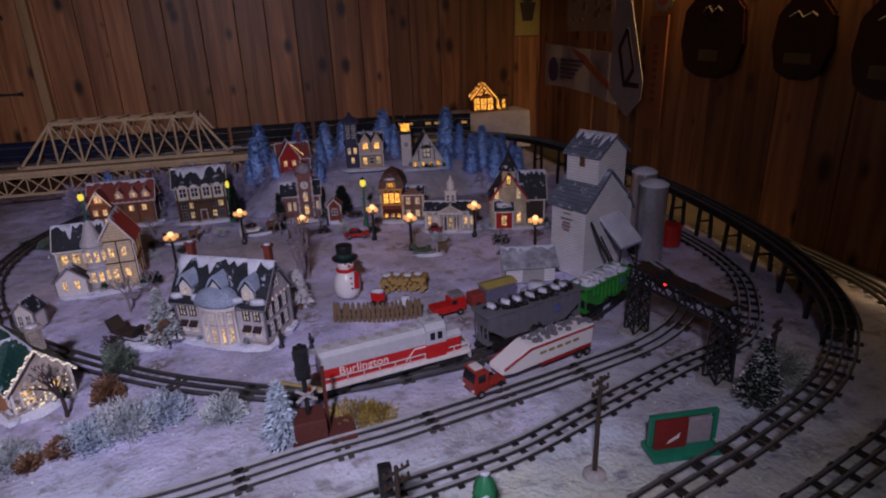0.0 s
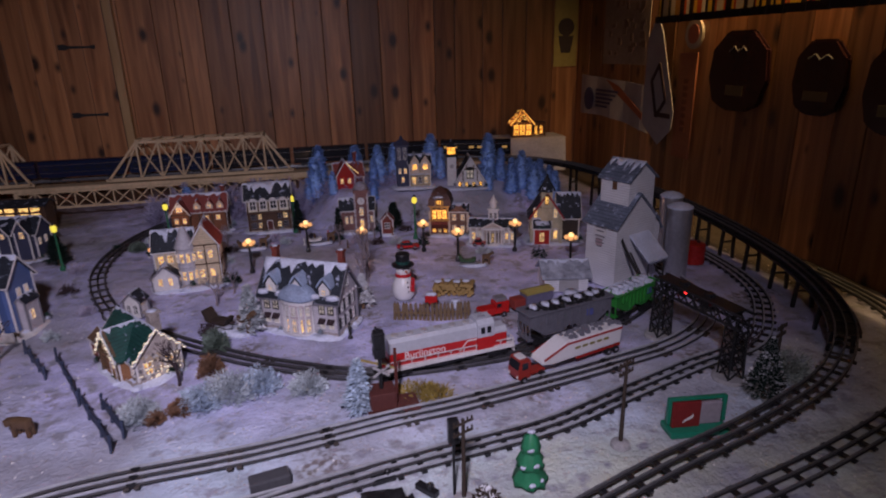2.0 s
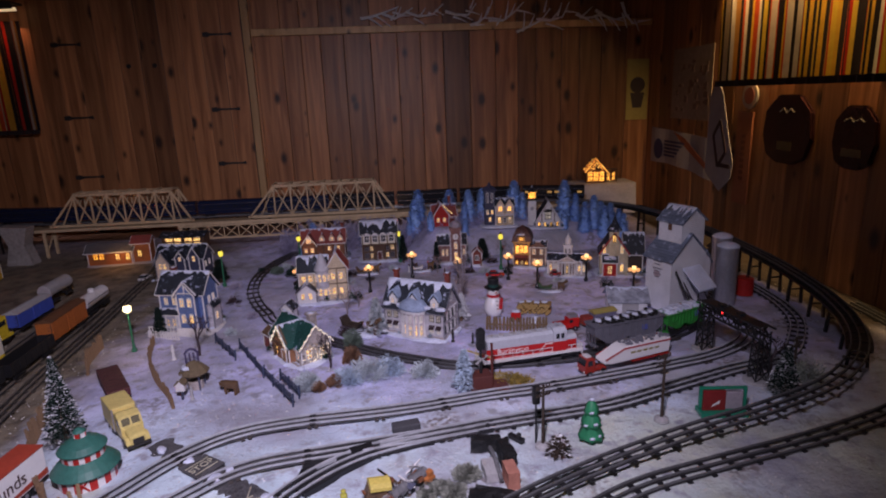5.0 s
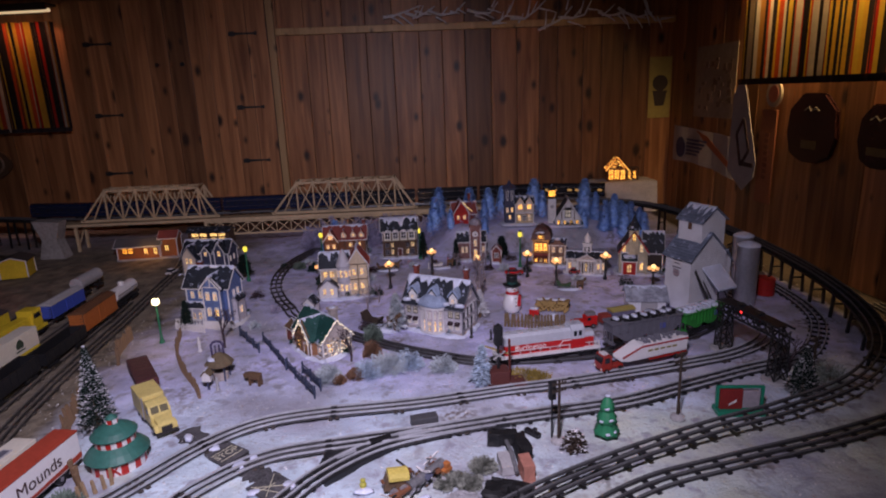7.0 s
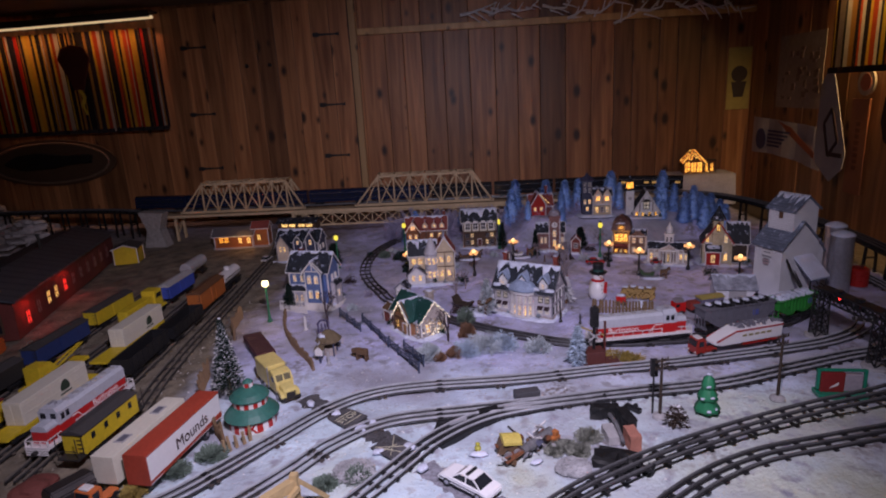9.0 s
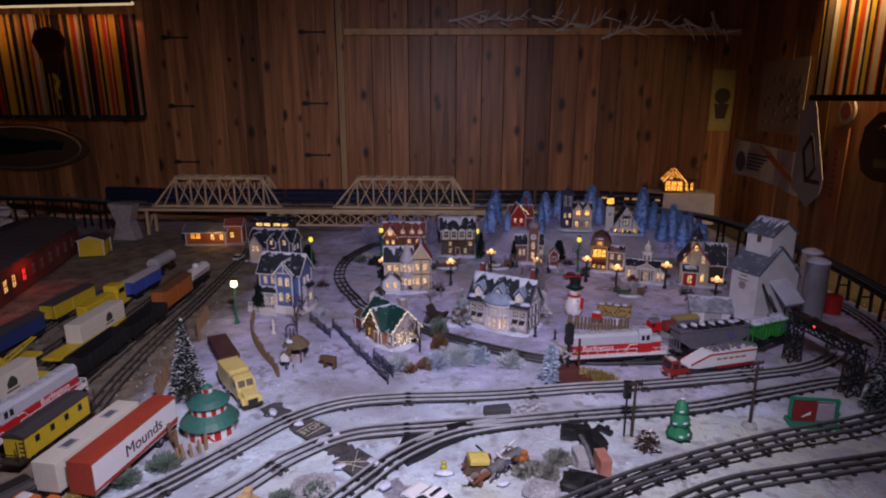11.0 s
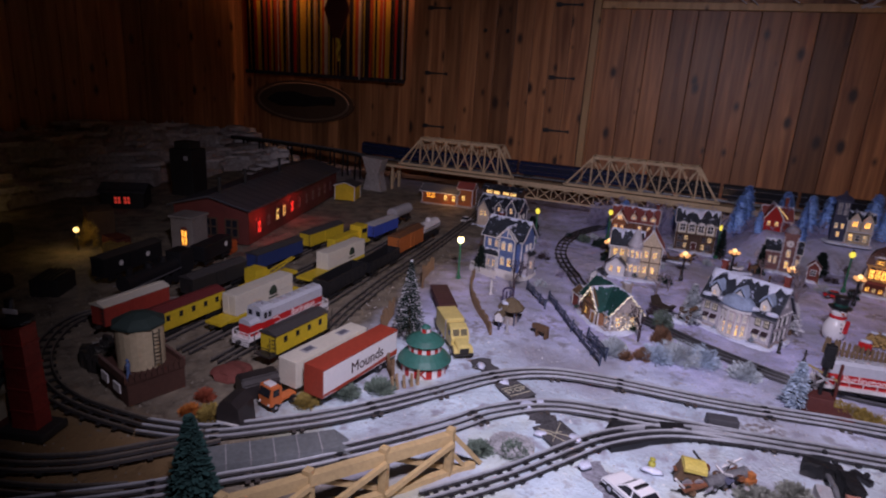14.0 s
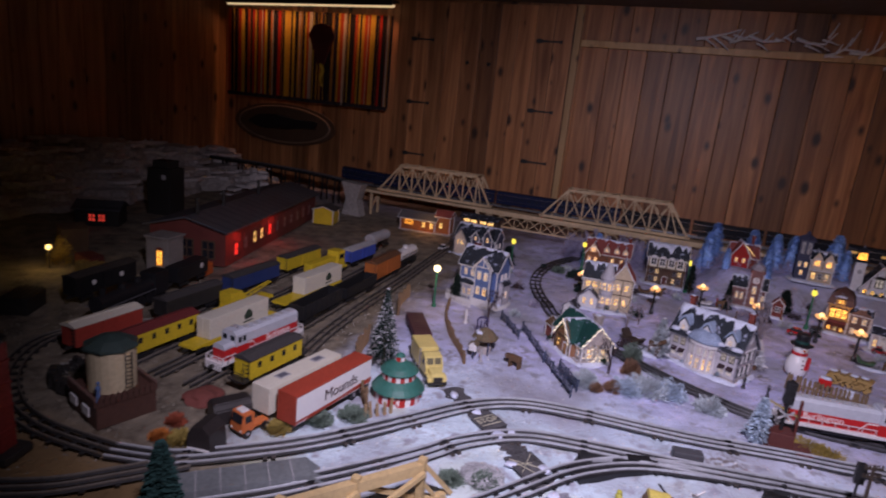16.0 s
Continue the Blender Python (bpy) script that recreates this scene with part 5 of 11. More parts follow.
lathe(bm, -0.0725, -0.015, [(0.019, 0.162), (0.019, 0.196)], 8)
part("belfry", bm, FIRE, h, "glowing lit belfry")

dress(h, -0.055, -0.056, 0.085, 0.055, 0.04, 111, cornice=False)

# victorian tower house
h = house("dark victorian tower house with lit golden dormers", 1.745, 2.28, -4, "tower_house", 0.118)
base_pad(h, -0.09, -0.07, 0.11, 0.07)
bm = B()
box(bm, -0.07, -0.035, 0, -0.015, 0.02, 0.185, 0.002)
box(bm, -0.075, -0.04, 0.100, -0.010, 0.025, 0.106)
box(bm, -0.076, -0.041, 0.185, -0.009, 0.026, 0.191)
lathe(bm, -0.0425, -0.0075, [(0.040, 0.191), (0.028, 0.206), (0.012, 0.213), (0.003, 0.232)], 4)
part("tower", bm, NIGHT, h)
windows(h, "f", [(-0.055, 0.125), (-0.03, 0.125), (-0.055, 0.155), (-0.03, 0.155)], 0.011, 0.020, 0.035, GLASS)
windows(h, "f", [(-0.055, 0.06, DIMLIT), (-0.03, 0.06, LIT), (-0.042, 0.02, LIT)], 0.012, 0.026, 0.035, LIT)
volume(h, -0.012, -0.045, 0.085, 0.04, 0.108, 0.03, mat("ochre", (0.46, 0.37, 0.25), 0.6, noise=0.35, bands=150), SLATE, "x", 0.006, 0.8, seed=121)
for x, sd in ((0.012, 122), (0.060, 123)):
    volume(h, x - 0.020, -0.056, x + 0.020, 0.0, 0.116, 0.032, CREAM, SLATE, "y", 0.005, 0.6, z0=0.062, seed=sd)
windows(h, "f", [(0.012, 0.080, BRIGHT), (0.060, 0.080, BRIGHT)], 0.022, 0.028, 0.056, LIT, arch=True)
windows(h, "f", [(0.008, 0.014, LIT), (0.036, 0.014, GLASS), (0.064, 0.014, DIMLIT)], 0.016, 0.032, 0.045, DIMLIT)
bm = B()
box(bm, -0.012, -0.060, 0.056, 0.086, -0.044, 0.061, 0.001)
part("balcony", bm, WHITE, h)
for k in range(12):
    bm = B()
    bar(bm, (-0.010 + k * 0.0085, -0.059, 0.061), (-0.010 + k * 0.0085, -0.059, 0.071), 0.0018)
    part("baluster", bm, WHITE, h)

# red-roofed cabin high on its hillock
h = house("small cabin with bright red gable and lit eaves", 1.447, 2.40, 6, "red_cabin", 0.062)
volume(h, -0.055, -0.05, 0.075, 0.045, 0.10, 0.055, BRICK, RUSTROOF, "x", 0.006, 0.2, seed=131)
volume(h, -0.055, -0.065, 0.03, 0.0, 0.108, 0.066, RED, RUSTROOF, "y", 0.008, 0.3, seed=132)
windows(h, "f", [(-0.03, 0.07), (0.005, 0.07)], 0.014, 0.024, 0.065, LIT)
bm = B()
for k in range(7):
    lathe(bm, 0.000 + k * 0.0075, -0.074, [(0.001, 0.160 - k * 0.0075), (0.0028, 0.163 - k * 0.0075), (0.001, 0.166 - k * 0.0075)], 6)
part("eave_light", bm, HOT, h, "string of glowing white bulbs")
chimney(h, 0.045, 0.0, 0.16, 0.205)

# red hut with wreath beside the green lantern
h = house("little red hut with a round wreath base", 1.585, 1.93, -10, "red_hut")
base_pad(h, -0.03, -0.03, 0.03, 0.03)
volume(h, -0.022, -0.02, 0.022, 0.02, 0.058, 0.024, BRICK, RUSTROOF, "y", 0.005, 0.3, seed=141)
windows(h, "f", [(0.0, 0.022)], 0.018, 0.022, 0.020, GLASS)

# buildings under the bridge
STATION = mat("station_orange", (0.36, 0.11, 0.03), 0.6)
h = house("long orange station with glowing windows under the bridge", -0.28, 2.36, 4, "station")
base_pad(h, -0.19, -0.07, 0.16, 0.06, GREY)
volume(h, -0.17, -0.05, 0.05, 0.05, 0.075, 0.03, STATION, mat("station_roof", (0.10, 0.10, 0.11), 0.6), "x", 0.014, 0.0, seed=151)
volume(h, 0.05, -0.03, 0.14, 0.05, 0.105, 0.03, STATION, RUSTROOF, "x", 0.008, 0.0, seed=152)
AMBER = pane_glow("amber_pane", (1.0, 0.36, 0.04), 2.2)
windows(h, "f", [(-0.13, 0.03), (-0.10, 0.03)], 0.026, 0.034, 0.050, AMBER, trim=TIMBER)
windows(h, "f", [(-0.02, 0.022), (0.03, 0.022)], 0.022, 0.038, 0.050, LIT, trim=TIMBER)
windows(h, "f", [(0.085, 0.03)], 0.022, 0.036, 0.030, LIT, trim=TIMBER)
h = house("lit kiosk with a bright cream front under the bridge", 0.04, 2.40, -4, "kiosk")
volume(h, -0.12, -0.04, 0.11, 0.04, 0.122, 0.018, TIMBER, SLATE, "x", 0.01, 0.0, seed=161, trim=False)
# a lamplit cream wall, made as two panes that glow themselves
windows(h, "f", [(-0.055, 0.066), (0.048, 0.066)], 0.10, 0.052, 0.040, pane_glow("cream_glow", (1.0, 0.60, 0.20), 1.7), trim=TIMBER)

# cloth-covered block with a glowing log cabin in the corner
blockt = thing("draped_block", "pale cloth-draped block carrying a glowing cabin", "pedestal", pose(2.57, 3.0, 0) @ Matrix.Diagonal((1.2, 1.0, 1.0, 1)))
bm = B()
bmesh.ops.create_grid(bm, x_segments=24, y_segments=18, size=0.5)
for v in bm.verts:
    x, y = v.co.x, v.co.y
    r = max(abs(x) / 0.34, abs(y) / 0.34)
    drop = min(1.0, max(0.0, (r - 1.0) * 3.4))
    v.co.x = max(-0.172, min(0.172, x * 0.5)) + noise.noise(Vector((x * 9, y * 9, 3))) * 0.006
    v.co.y = max(-0.10, min(0.10, y * 0.3)) + noise.noise(Vector((x * 9, y * 9, 8))) * 0.006
    v.co.z = 0.212 - 0.20 * drop + noise.noise(Vector((x * 12, y * 12, 0))) * 0.006
part("cloth", bm, mat("pale_cloth", (0.60, 0.56, 0.54), 0.9, noise=0.3, bump=0.4), blockt, smooth=True)
bm = B()
box(bm, -0.16, -0.09, 0, 0.16, 0.09, 0.20)
part("core", bm, BROWN, blockt)
h = house("log cabin lit orange from inside, roof hung with glowing bulbs", 2.535, 2.985, -6, "log_cabin", z=0.214, scale=0.86)
LOGS = mat("log_orange", (0.36, 0.15, 0.05), 0.7, noise=0.4)
for k in range(9):
    for y in (-0.048, 0.048):
        bm = B()
        cyl(bm, y, 0.006 + k * 0.0108, -0.088, 0.052, 0.0056, n=8, axis="x")
        part("log", bm, LOGS, h)
for k in range(9):
    for x in (-0.083, 0.047):
        bm = B()
        cyl(bm, x, 0.006 + k * 0.0108, -0.056, 0.056, 0.0056, n=8, axis="y")
        part("log", bm, LOGS, h)
# orange put into the roof colour to carry the bulbs' glow
volume(h, -0.080, -0.044, 0.044, 0.044, 0.100, 0.070, TIMBER, mat("cabin_roof", (0.46, 0.17, 0.05), 0.7, noise=0.5, scale=80, bands=110), "y", 0.022, 0.0, seed=171, z0=0.002)
windows(h, "f", [(-0.062, 0.012), (-0.018, 0.012), (0.026, 0.012)], 0.042, 0.082, 0.0535, FIRE, trim=TIMBER)
BULBM = {}
for tone, m in (("warm", glow("ember_bulb", (1.0, 0.34, 0.05), 1.8)), ("gold", glow("gold_bulb", (1.0, 0.55, 0.12), 2.0))):
    bm = B()
    bmesh.ops.create_icosphere(bm, subdivisions=1, radius=0.0046)
    BULBM[tone] = mesh_of("bulb", bm, m)
rnd = random.Random(8)
for k in range(150):
    x, y = rnd.uniform(-0.102, 0.066), rnd.choice((-0.068, -0.068, rnd.uniform(-0.066, 0.05)))
    z = 0.176 - 1.13 * abs(x + 0.018) - (rnd.choice((0.0, 0.0, 0.025, 0.045)) if y < -0.067 and abs(x + 0.018) < 0.05 else 0.0)
    part("bulb", BULBM[rnd.choice(("warm", "warm", "gold"))], FIRE, h, m=Matrix.Translation((x, y, z + 0.004)))
bm = B()
box(bm, 0.060, -0.045, 0.092, 0.150, 0.040, 0.099, 0.001)
porch = part("porch_roof", bm, TIMBER, h)
for x in (0.066, 0.104, 0.144):
    bm = B()
    bar(bm, (x, -0.040, 0.002), (x, -0.040, 0.092), 0.006)
    part("post", bm, TIMBER, porch)
bm = B()
box(bm, 0.060, 0.0, 0.002, 0.148, 0.03, 0.092)
part("wall", bm, LOGS, h)
windows(h, "f", [(0.084, 0.010), (0.124, 0.010)], 0.030, 0.066, 0.0, FIRE, trim=TIMBER)
part("bulb", BULBM["gold"], FIRE, h, m=Matrix.Translation((0.096, -0.03, 0.012)))
h = house("glowing yellow lantern post leaning on the block", 2.715, 2.93, 0, "glow_lantern")
bm = B()
lathe(bm, 0, 0, [(0.018, 0), (0.02, 0.02), (0.014, 0.08), (0.018, 0.11), (0.006, 0.19)], 8)
part("shade", bm, glow("gold_glow", (1.0, 0.58, 0.08), 1.3), h)

# grain elevator
ELEV = mat("elevator_board", (0.84, 0.84, 0.88), 0.8, noise=0.22, scale=70, bump=0.5, bands=130)
BLUEROOF = mat("blue_tin_roof", (0.17, 0.20, 0.27), 0.5, noise=0.6, scale=90, bands=120, dust=0.25)
el = thing("grain_elevator", "tall weathered grey grain elevator with snowy roofs", "grain elevator", pose(2.247, 1.209, 0, 0, 0, -67) @ Matrix.Diagonal((0.9, 0.9, 1.0, 1)))
volume(el, -0.066, -0.10, 0.066, 0.10, 0.205, 0.085, ELEV, BLUEROOF, "x", 0.012, 0.0, seed=181, trim=False)
volume(el, -0.060, -0.045, 0.060, 0.085, 0.335, 0.045, ELEV, BLUEROOF, "x", 0.010, 0.95, seed=182, trim=False)
volume(el, -0.05, 0.09, 0.05, 0.15, 0.165, 0.04, ELEV, BLUEROOF, "x", 0.008, 0.3, seed=183, trim=False)
windows(el, "f", [(0.0, 0.300)], 0.016, 0.024, 0.0455, mat("rust_shutter", (0.22, 0.10, 0.06), 0.7), trim=BROWN)
for z0, z1, x0, x1, m in ((0.166, 0.196, -0.032, 0.022, WHITE), (0.128, 0.152, -0.022, 0.006, mat("pink_sign", (0.50, 0.36, 0.38), 0.7))):
    bm = B()
    box(bm, x0, -0.1010, z0, x1, -0.0995, z1)
    part("sign_board", bm, m, el)
bm = B()
for z, w in ((0.186, 0.044), (0.174, 0.030), (0.158, 0.044), (0.148, 0.030), (0.138, 0.038), (0.126, 0.02)):
    box(bm, -0.005 - w / 2, -0.1020, z, -0.005 + w / 2, -0.1011, z + 0.004)
part("faded_sign", bm, mat("faded_ink", (0.20, 0.19, 0.21), 0.8), el, "faded painted lettering bars")
bm = B()
prism(bm, [(0.066, 0.150), (0.148, 0.088), (0.148, 0.095), (0.066, 0.157)], -0.03, 0.065, "y")
aw = part("loading_canopy", bm, BLUEROOF, el)
bm = B()
prism(bm, [(0.066, 0.158), (0.152, 0.094), (0.153, 0.100), (0.066, 0.166)], -0.033, 0.068, "y")
part("snow", bm, SNOW, aw)
for y in (-0.025, 0.06):
    bm = B()
    bar(bm, (0.143, y, -0.004), (0.143, y, 0.09), 0.004)
    bar(bm, (0.143, y, 0.02), (0.067, y, 0.11), 0.0035)
    part("post", bm, DARK, el)
bm = B()
tube(bm, [(0.06, -0.07, 0.16), (0.12, -0.09, 0.11), (0.19, -0.11, 0.062)], 0.005, 8)
part("grain_spout", bm, DARK, el)
shed = thing("truck_shed", "low grey truck shed with speckled snowy roof", "shed", pose(2.06, 1.19, 0, 0, 0, -10))
volume(shed, -0.075, -0.045, 0.06, 0.055, 0.050, 0.032, ELEV, mat("speckled_roof", (0.40, 0.42, 0.50), 0.8, noise=0.9, scale=160), "x", 0.010, 0.35, seed=184, trim=False)
bm = B()
box(bm, -0.03, -0.0465, 0, 0.03, -0.0445, 0.042)
part("door", bm, GREY, shed)
for x, y, r, hh, lab in ((2.44, 1.195, 0.039, 0.225, "dull silver metal silo with faint ribs"), (2.475, 1.30, 0.036, 0.235, "second dull silver silo with snowy cap")):
    silo = thing("silo", lab, "silo", pose(x, y, 0), group="silos")
    bm = B()
    prof = [(r, -0.004)]
    for k in range(12):
        z = hh * (k + 1) / 12
        prof += [(r, z - 0.006), (r * 0.995, z - 0.002), (r, z)]
    lathe(bm, 0, 0, prof, 22)
    part("drum", bm, SILVER, silo, smooth=True)
    bm = B()
    lathe(bm, 0, 0, [(r * 1.05, hh), (r * 1.05, hh + 0.004), (r * 0.7, hh + 0.012), (r * 0.15, hh + 0.018)], 22)
    part("cap", bm, SNOW, silo)
tk = thing("red_tank", "small red drum tank behind the silos", "tank", pose(2.575, 1.29, 0))
bm = B()
lathe(bm, 0, 0, [(0.036, -0.004), (0.036, 0.02), (0.034, 0.022), (0.036, 0.024), (0.036, 0.040), (0.034, 0.042), (0.036, 0.044), (0.036, 0.062), (0.030, 0.066)], 16)
part("drum", bm, RED, tk)
bm = B()
cyl(bm, 0.012, 0, 0.066, 0.073, 0.006)
part("cap", bm, DKRED, tk)

# ---- bridges on the raised line ----
DECK = 0.158


def truss_bridge(x0, x1, t0, t1):
    """A through truss: two sides of chords, posts and crossed diagonals, with top bracing and a deck."""
    root = thing("truss_bridge", "tan wooden through-truss railway bridge", "model bridge", pose(0, 2.62, 0), group="truss bridges")
    top, bot, n = 0.343, 0.172, 6
    for y in (-0.055, 0.055):
        bm = B()
        bar(bm, (x0, y, bot), (x1, y, bot), 0.010, 0.014)
        bar(bm, (t0, y, top), (t1, y, top), 0.010, 0.012)
        bar(bm, (x0 + 0.012, y, bot), (t0, y, top), 0.010)
        bar(bm, (x1 - 0.012, y, bot), (t1, y, top), 0.010)
        part("chord", bm, WOODBR, root)
        for k in range(n + 1):
            x = t0 + (t1 - t0) * k / n
            bm = B()
            bar(bm, (x, y, bot), (x, y, top), 0.008)
            part("post", bm, WOODBR, root)
            if k < n:
                xn = t0 + (t1 - t0) * (k + 1) / n
                bm = B()
                bar(bm, (x, y, bot), (xn, y, top), 0.006)
                bar(bm, (xn, y, bot), (x, y, top), 0.006)
                part("diagonal", bm, WOODBR, root)
        for a, b in ((x0 + 0.07, t0), (x1 - 0.07, t1)):
            bm = B()
            bar(bm, (a, y, bot), (b, y, top - 0.01), 0.006)
            part("diagonal", bm, WOODBR, root)
    for k in range(n + 1):
        x = t0 + (t1 - t0) * k / n
        bm = B()
        bar(bm, (x, -0.055, top + 0.008), (x, 0.055, top + 0.008), 0.007)
        if k < n:
            bar(bm, (x, -0.055, top + 0.008), (x + (t1 - t0) / n, 0.055, top + 0.008), 0.004)
        part("brace", bm, WOODBR, root)


truss_bridge(0.345, 1.20, 0.50, 1.07)
truss_bridge(-0.755, 0.04, -0.60, -0.07)
deck = thing("trestle_deck", "long tan wooden deck with lattice girder below", "model bridge", pose(0, 0, 0))
bm = B()
box(bm, -0.90, 2.55, DECK - 0.016, 2.28, 2.69, DECK, 0.002)
part("deck", bm, WOODBR, deck)
for y in (2.556,):
    bm = B()
    bar(bm, (-0.05, y, 0.062), (1.45, y, 0.062), 0.008, 0.010)
    bar(bm, (-0.05, y, 0.136), (1.45, y, 0.136), 0.008, 0.010)
    part("girder_chord", bm, WOODBR, deck)
    n = 18
    for k in range(n):
        a, b = -0.05 + 1.5 * k / n, -0.05 + 1.5 * (k + 1) / n
        bm = B()
        bar(bm, (a, y, 0.062), (b, y, 0.136), 0.005)
        bar(bm, (b, y, 0.062), (a, y, 0.136), 0.005)
        bar(bm, (a, y, 0.062), (a, y, 0.136), 0.005)
        part("lattice", bm, WOODBR, deck)
for x in (-0.80, -0.05, 0.75, 1.45, 2.0):
    bm = B()
    for y in (2.57, 2.67):
        bar(bm, (x, y, -0.01), (x, y, DECK - 0.016), 0.014)
    bar(bm, (x, 2.57, 0.02), (x, 2.67, 0.13), 0.006)
    part("bent", bm, WOODBR, deck)
bm = B()
prism(bm, [(-0.94, -0.01), (-0.80, -0.01), (-0.83, 0.10), (-0.80, 0.20), (-0.95, 0.21), (-0.91, 0.10)], 2.42, 2.50)
pier = tagged(part("rock_pier", bm, mat("plaster_rock", (0.36, 0.33, 0.31), 0.9, noise=0.45, scale=25, bump=0.6)), "pale plaster rock pier beside the bridge", "rock")

# black trestle under the climbing outer line
tres = thing("graded_trestle", "black plastic graded trestle under the outer track", "model trestle", Matrix.Identity(4))
acc = 0.0
for a, b in zip(LINE_C, LINE_C[1:]):
    acc += (b - a).length
    if acc > 0.13 and a.y > 0.62 and a.z > 0.03 and not (-1.0 < a.x < 2.3 and a.y > 2.4):
        acc = 0.0
        d = (b - a).normalized()
        s = Vector((d.y, -d.x, 0)).normalized()
        bm = B()
        for q in (-1, 1):
            bar(bm, a + s * q * 0.026 - Vector((0, 0, a.z + 0.006)), a + s * q * 0.020 - Vector((0, 0, 0.004)), 0.009)
        bar(bm, a - s * 0.032 - Vector((0, 0, 0.005)), a + s * 0.032 - Vector((0, 0, 0.005)), 0.012, 0.008)
        bar(bm, a - s * 0.024 - Vector((0, 0, a.z * 0.5)), a + s * 0.024 - Vector((0, 0, a.z * 0.5)), 0.006)
        part("bent", bm, BLACK, tres)
keep = [p for p in LINE_C if p.y > 0.60 and not (-0.95 < p.x < 2.25 and p.y > 2.5)]
for run in ([p for p in keep if p.x > 0], [p for p in keep if p.x < 0]):
    old, bm = None, B()
    for k, p in enumerate(run):
        d = run[min(k + 1, len(run) - 1)] - run[max(k - 1, 0)]
        s = Vector((d.y, -d.x, 0)).normalized()
        ring = [bm.verts.new(p + s * u + Vector((0, 0, z))) for u, z in ((-0.034, -0.010), (0.034, -0.010), (0.034, -0.001), (-0.034, -0.001))]
        if old:
            for i in range(4):
                bm.faces.new((old[i], old[(i + 1) % 4], ring[(i + 1) % 4], ring[i]))
        old = ring
    part("roadbed", bm, BLACK, tres)

# ---- rolling stock ----
TRUCKM = {}


def wheelset():
    if "w" not in TRUCKM:
        bm = B()
        for y in (-0.021, 0.021):
            for x in (-0.018, 0.018):
                cyl(bm, x, 0.009, y - 0.003, y + 0.003, 0.009, n=12, axis="y")
            box(bm, -0.028, y * 1.25 - 0.002, 0.006, 0.028, y * 1.25 + 0.002, 0.014, 0.001)
        box(bm, -0.008, -0.022, 0.008, 0.008, 0.022, 0.018)
        TRUCKM["w"] = mesh_of("truck", bm, BLACK)
    return TRUCKM["w"]


def car(name, label, x, y, ang, length, category="train car", z=0.0125, group="train cars"):
    root = thing(name, label, category, pose(x, y, z, 0, 0, ang), group=group)
    for sx in (-1, 1):
        part("truck", wheelset(), BLACK, root, m=Matrix.Translation((sx * (length / 2 - 0.045), 0, 0)))
        bm = B()
        box(bm, sx * length / 2 - 0.004, -0.004, 0.012, sx * (length / 2 + 0.012), 0.004, 0.020) if sx > 0 else box(bm, -length / 2 - 0.012, -0.004, 0.012, -length / 2 + 0.004, 0.004, 0.020)
        part("coupler", bm, DARK, root)
    return root


def lettering(parent, text, size, m, material, name="lettering", label=""):
    cu = bpy.data.curves.new(name, "FONT")
    cu.body, cu.size, cu.align_x, cu.align_y, cu.extrude = text, size, "CENTER", "CENTER", 0.0004
    dg = bpy.data.objects.new("t", cu)
    scene.collection.objects.link(dg)
    me = bpy.data.meshes.new_from_object(dg.evaluated_get(bpy.context.evaluated_depsgraph_get()))
    bpy.data.objects.remove(dg)
    me.materials.clear()
    me.materials.append(material)
    return part(name, me, material, parent, label, m=m)


LOCORED = mat("loco_red", (0.50, 0.020, 0.022), 0.35, noise=0.12)
LOCOGREY = mat("loco_silver", (0.50, 0.52, 0.58), 0.35, noise=0.15)
INK = mat("white_ink", (0.80, 0.78, 0.76), 0.5, noise=0.08)


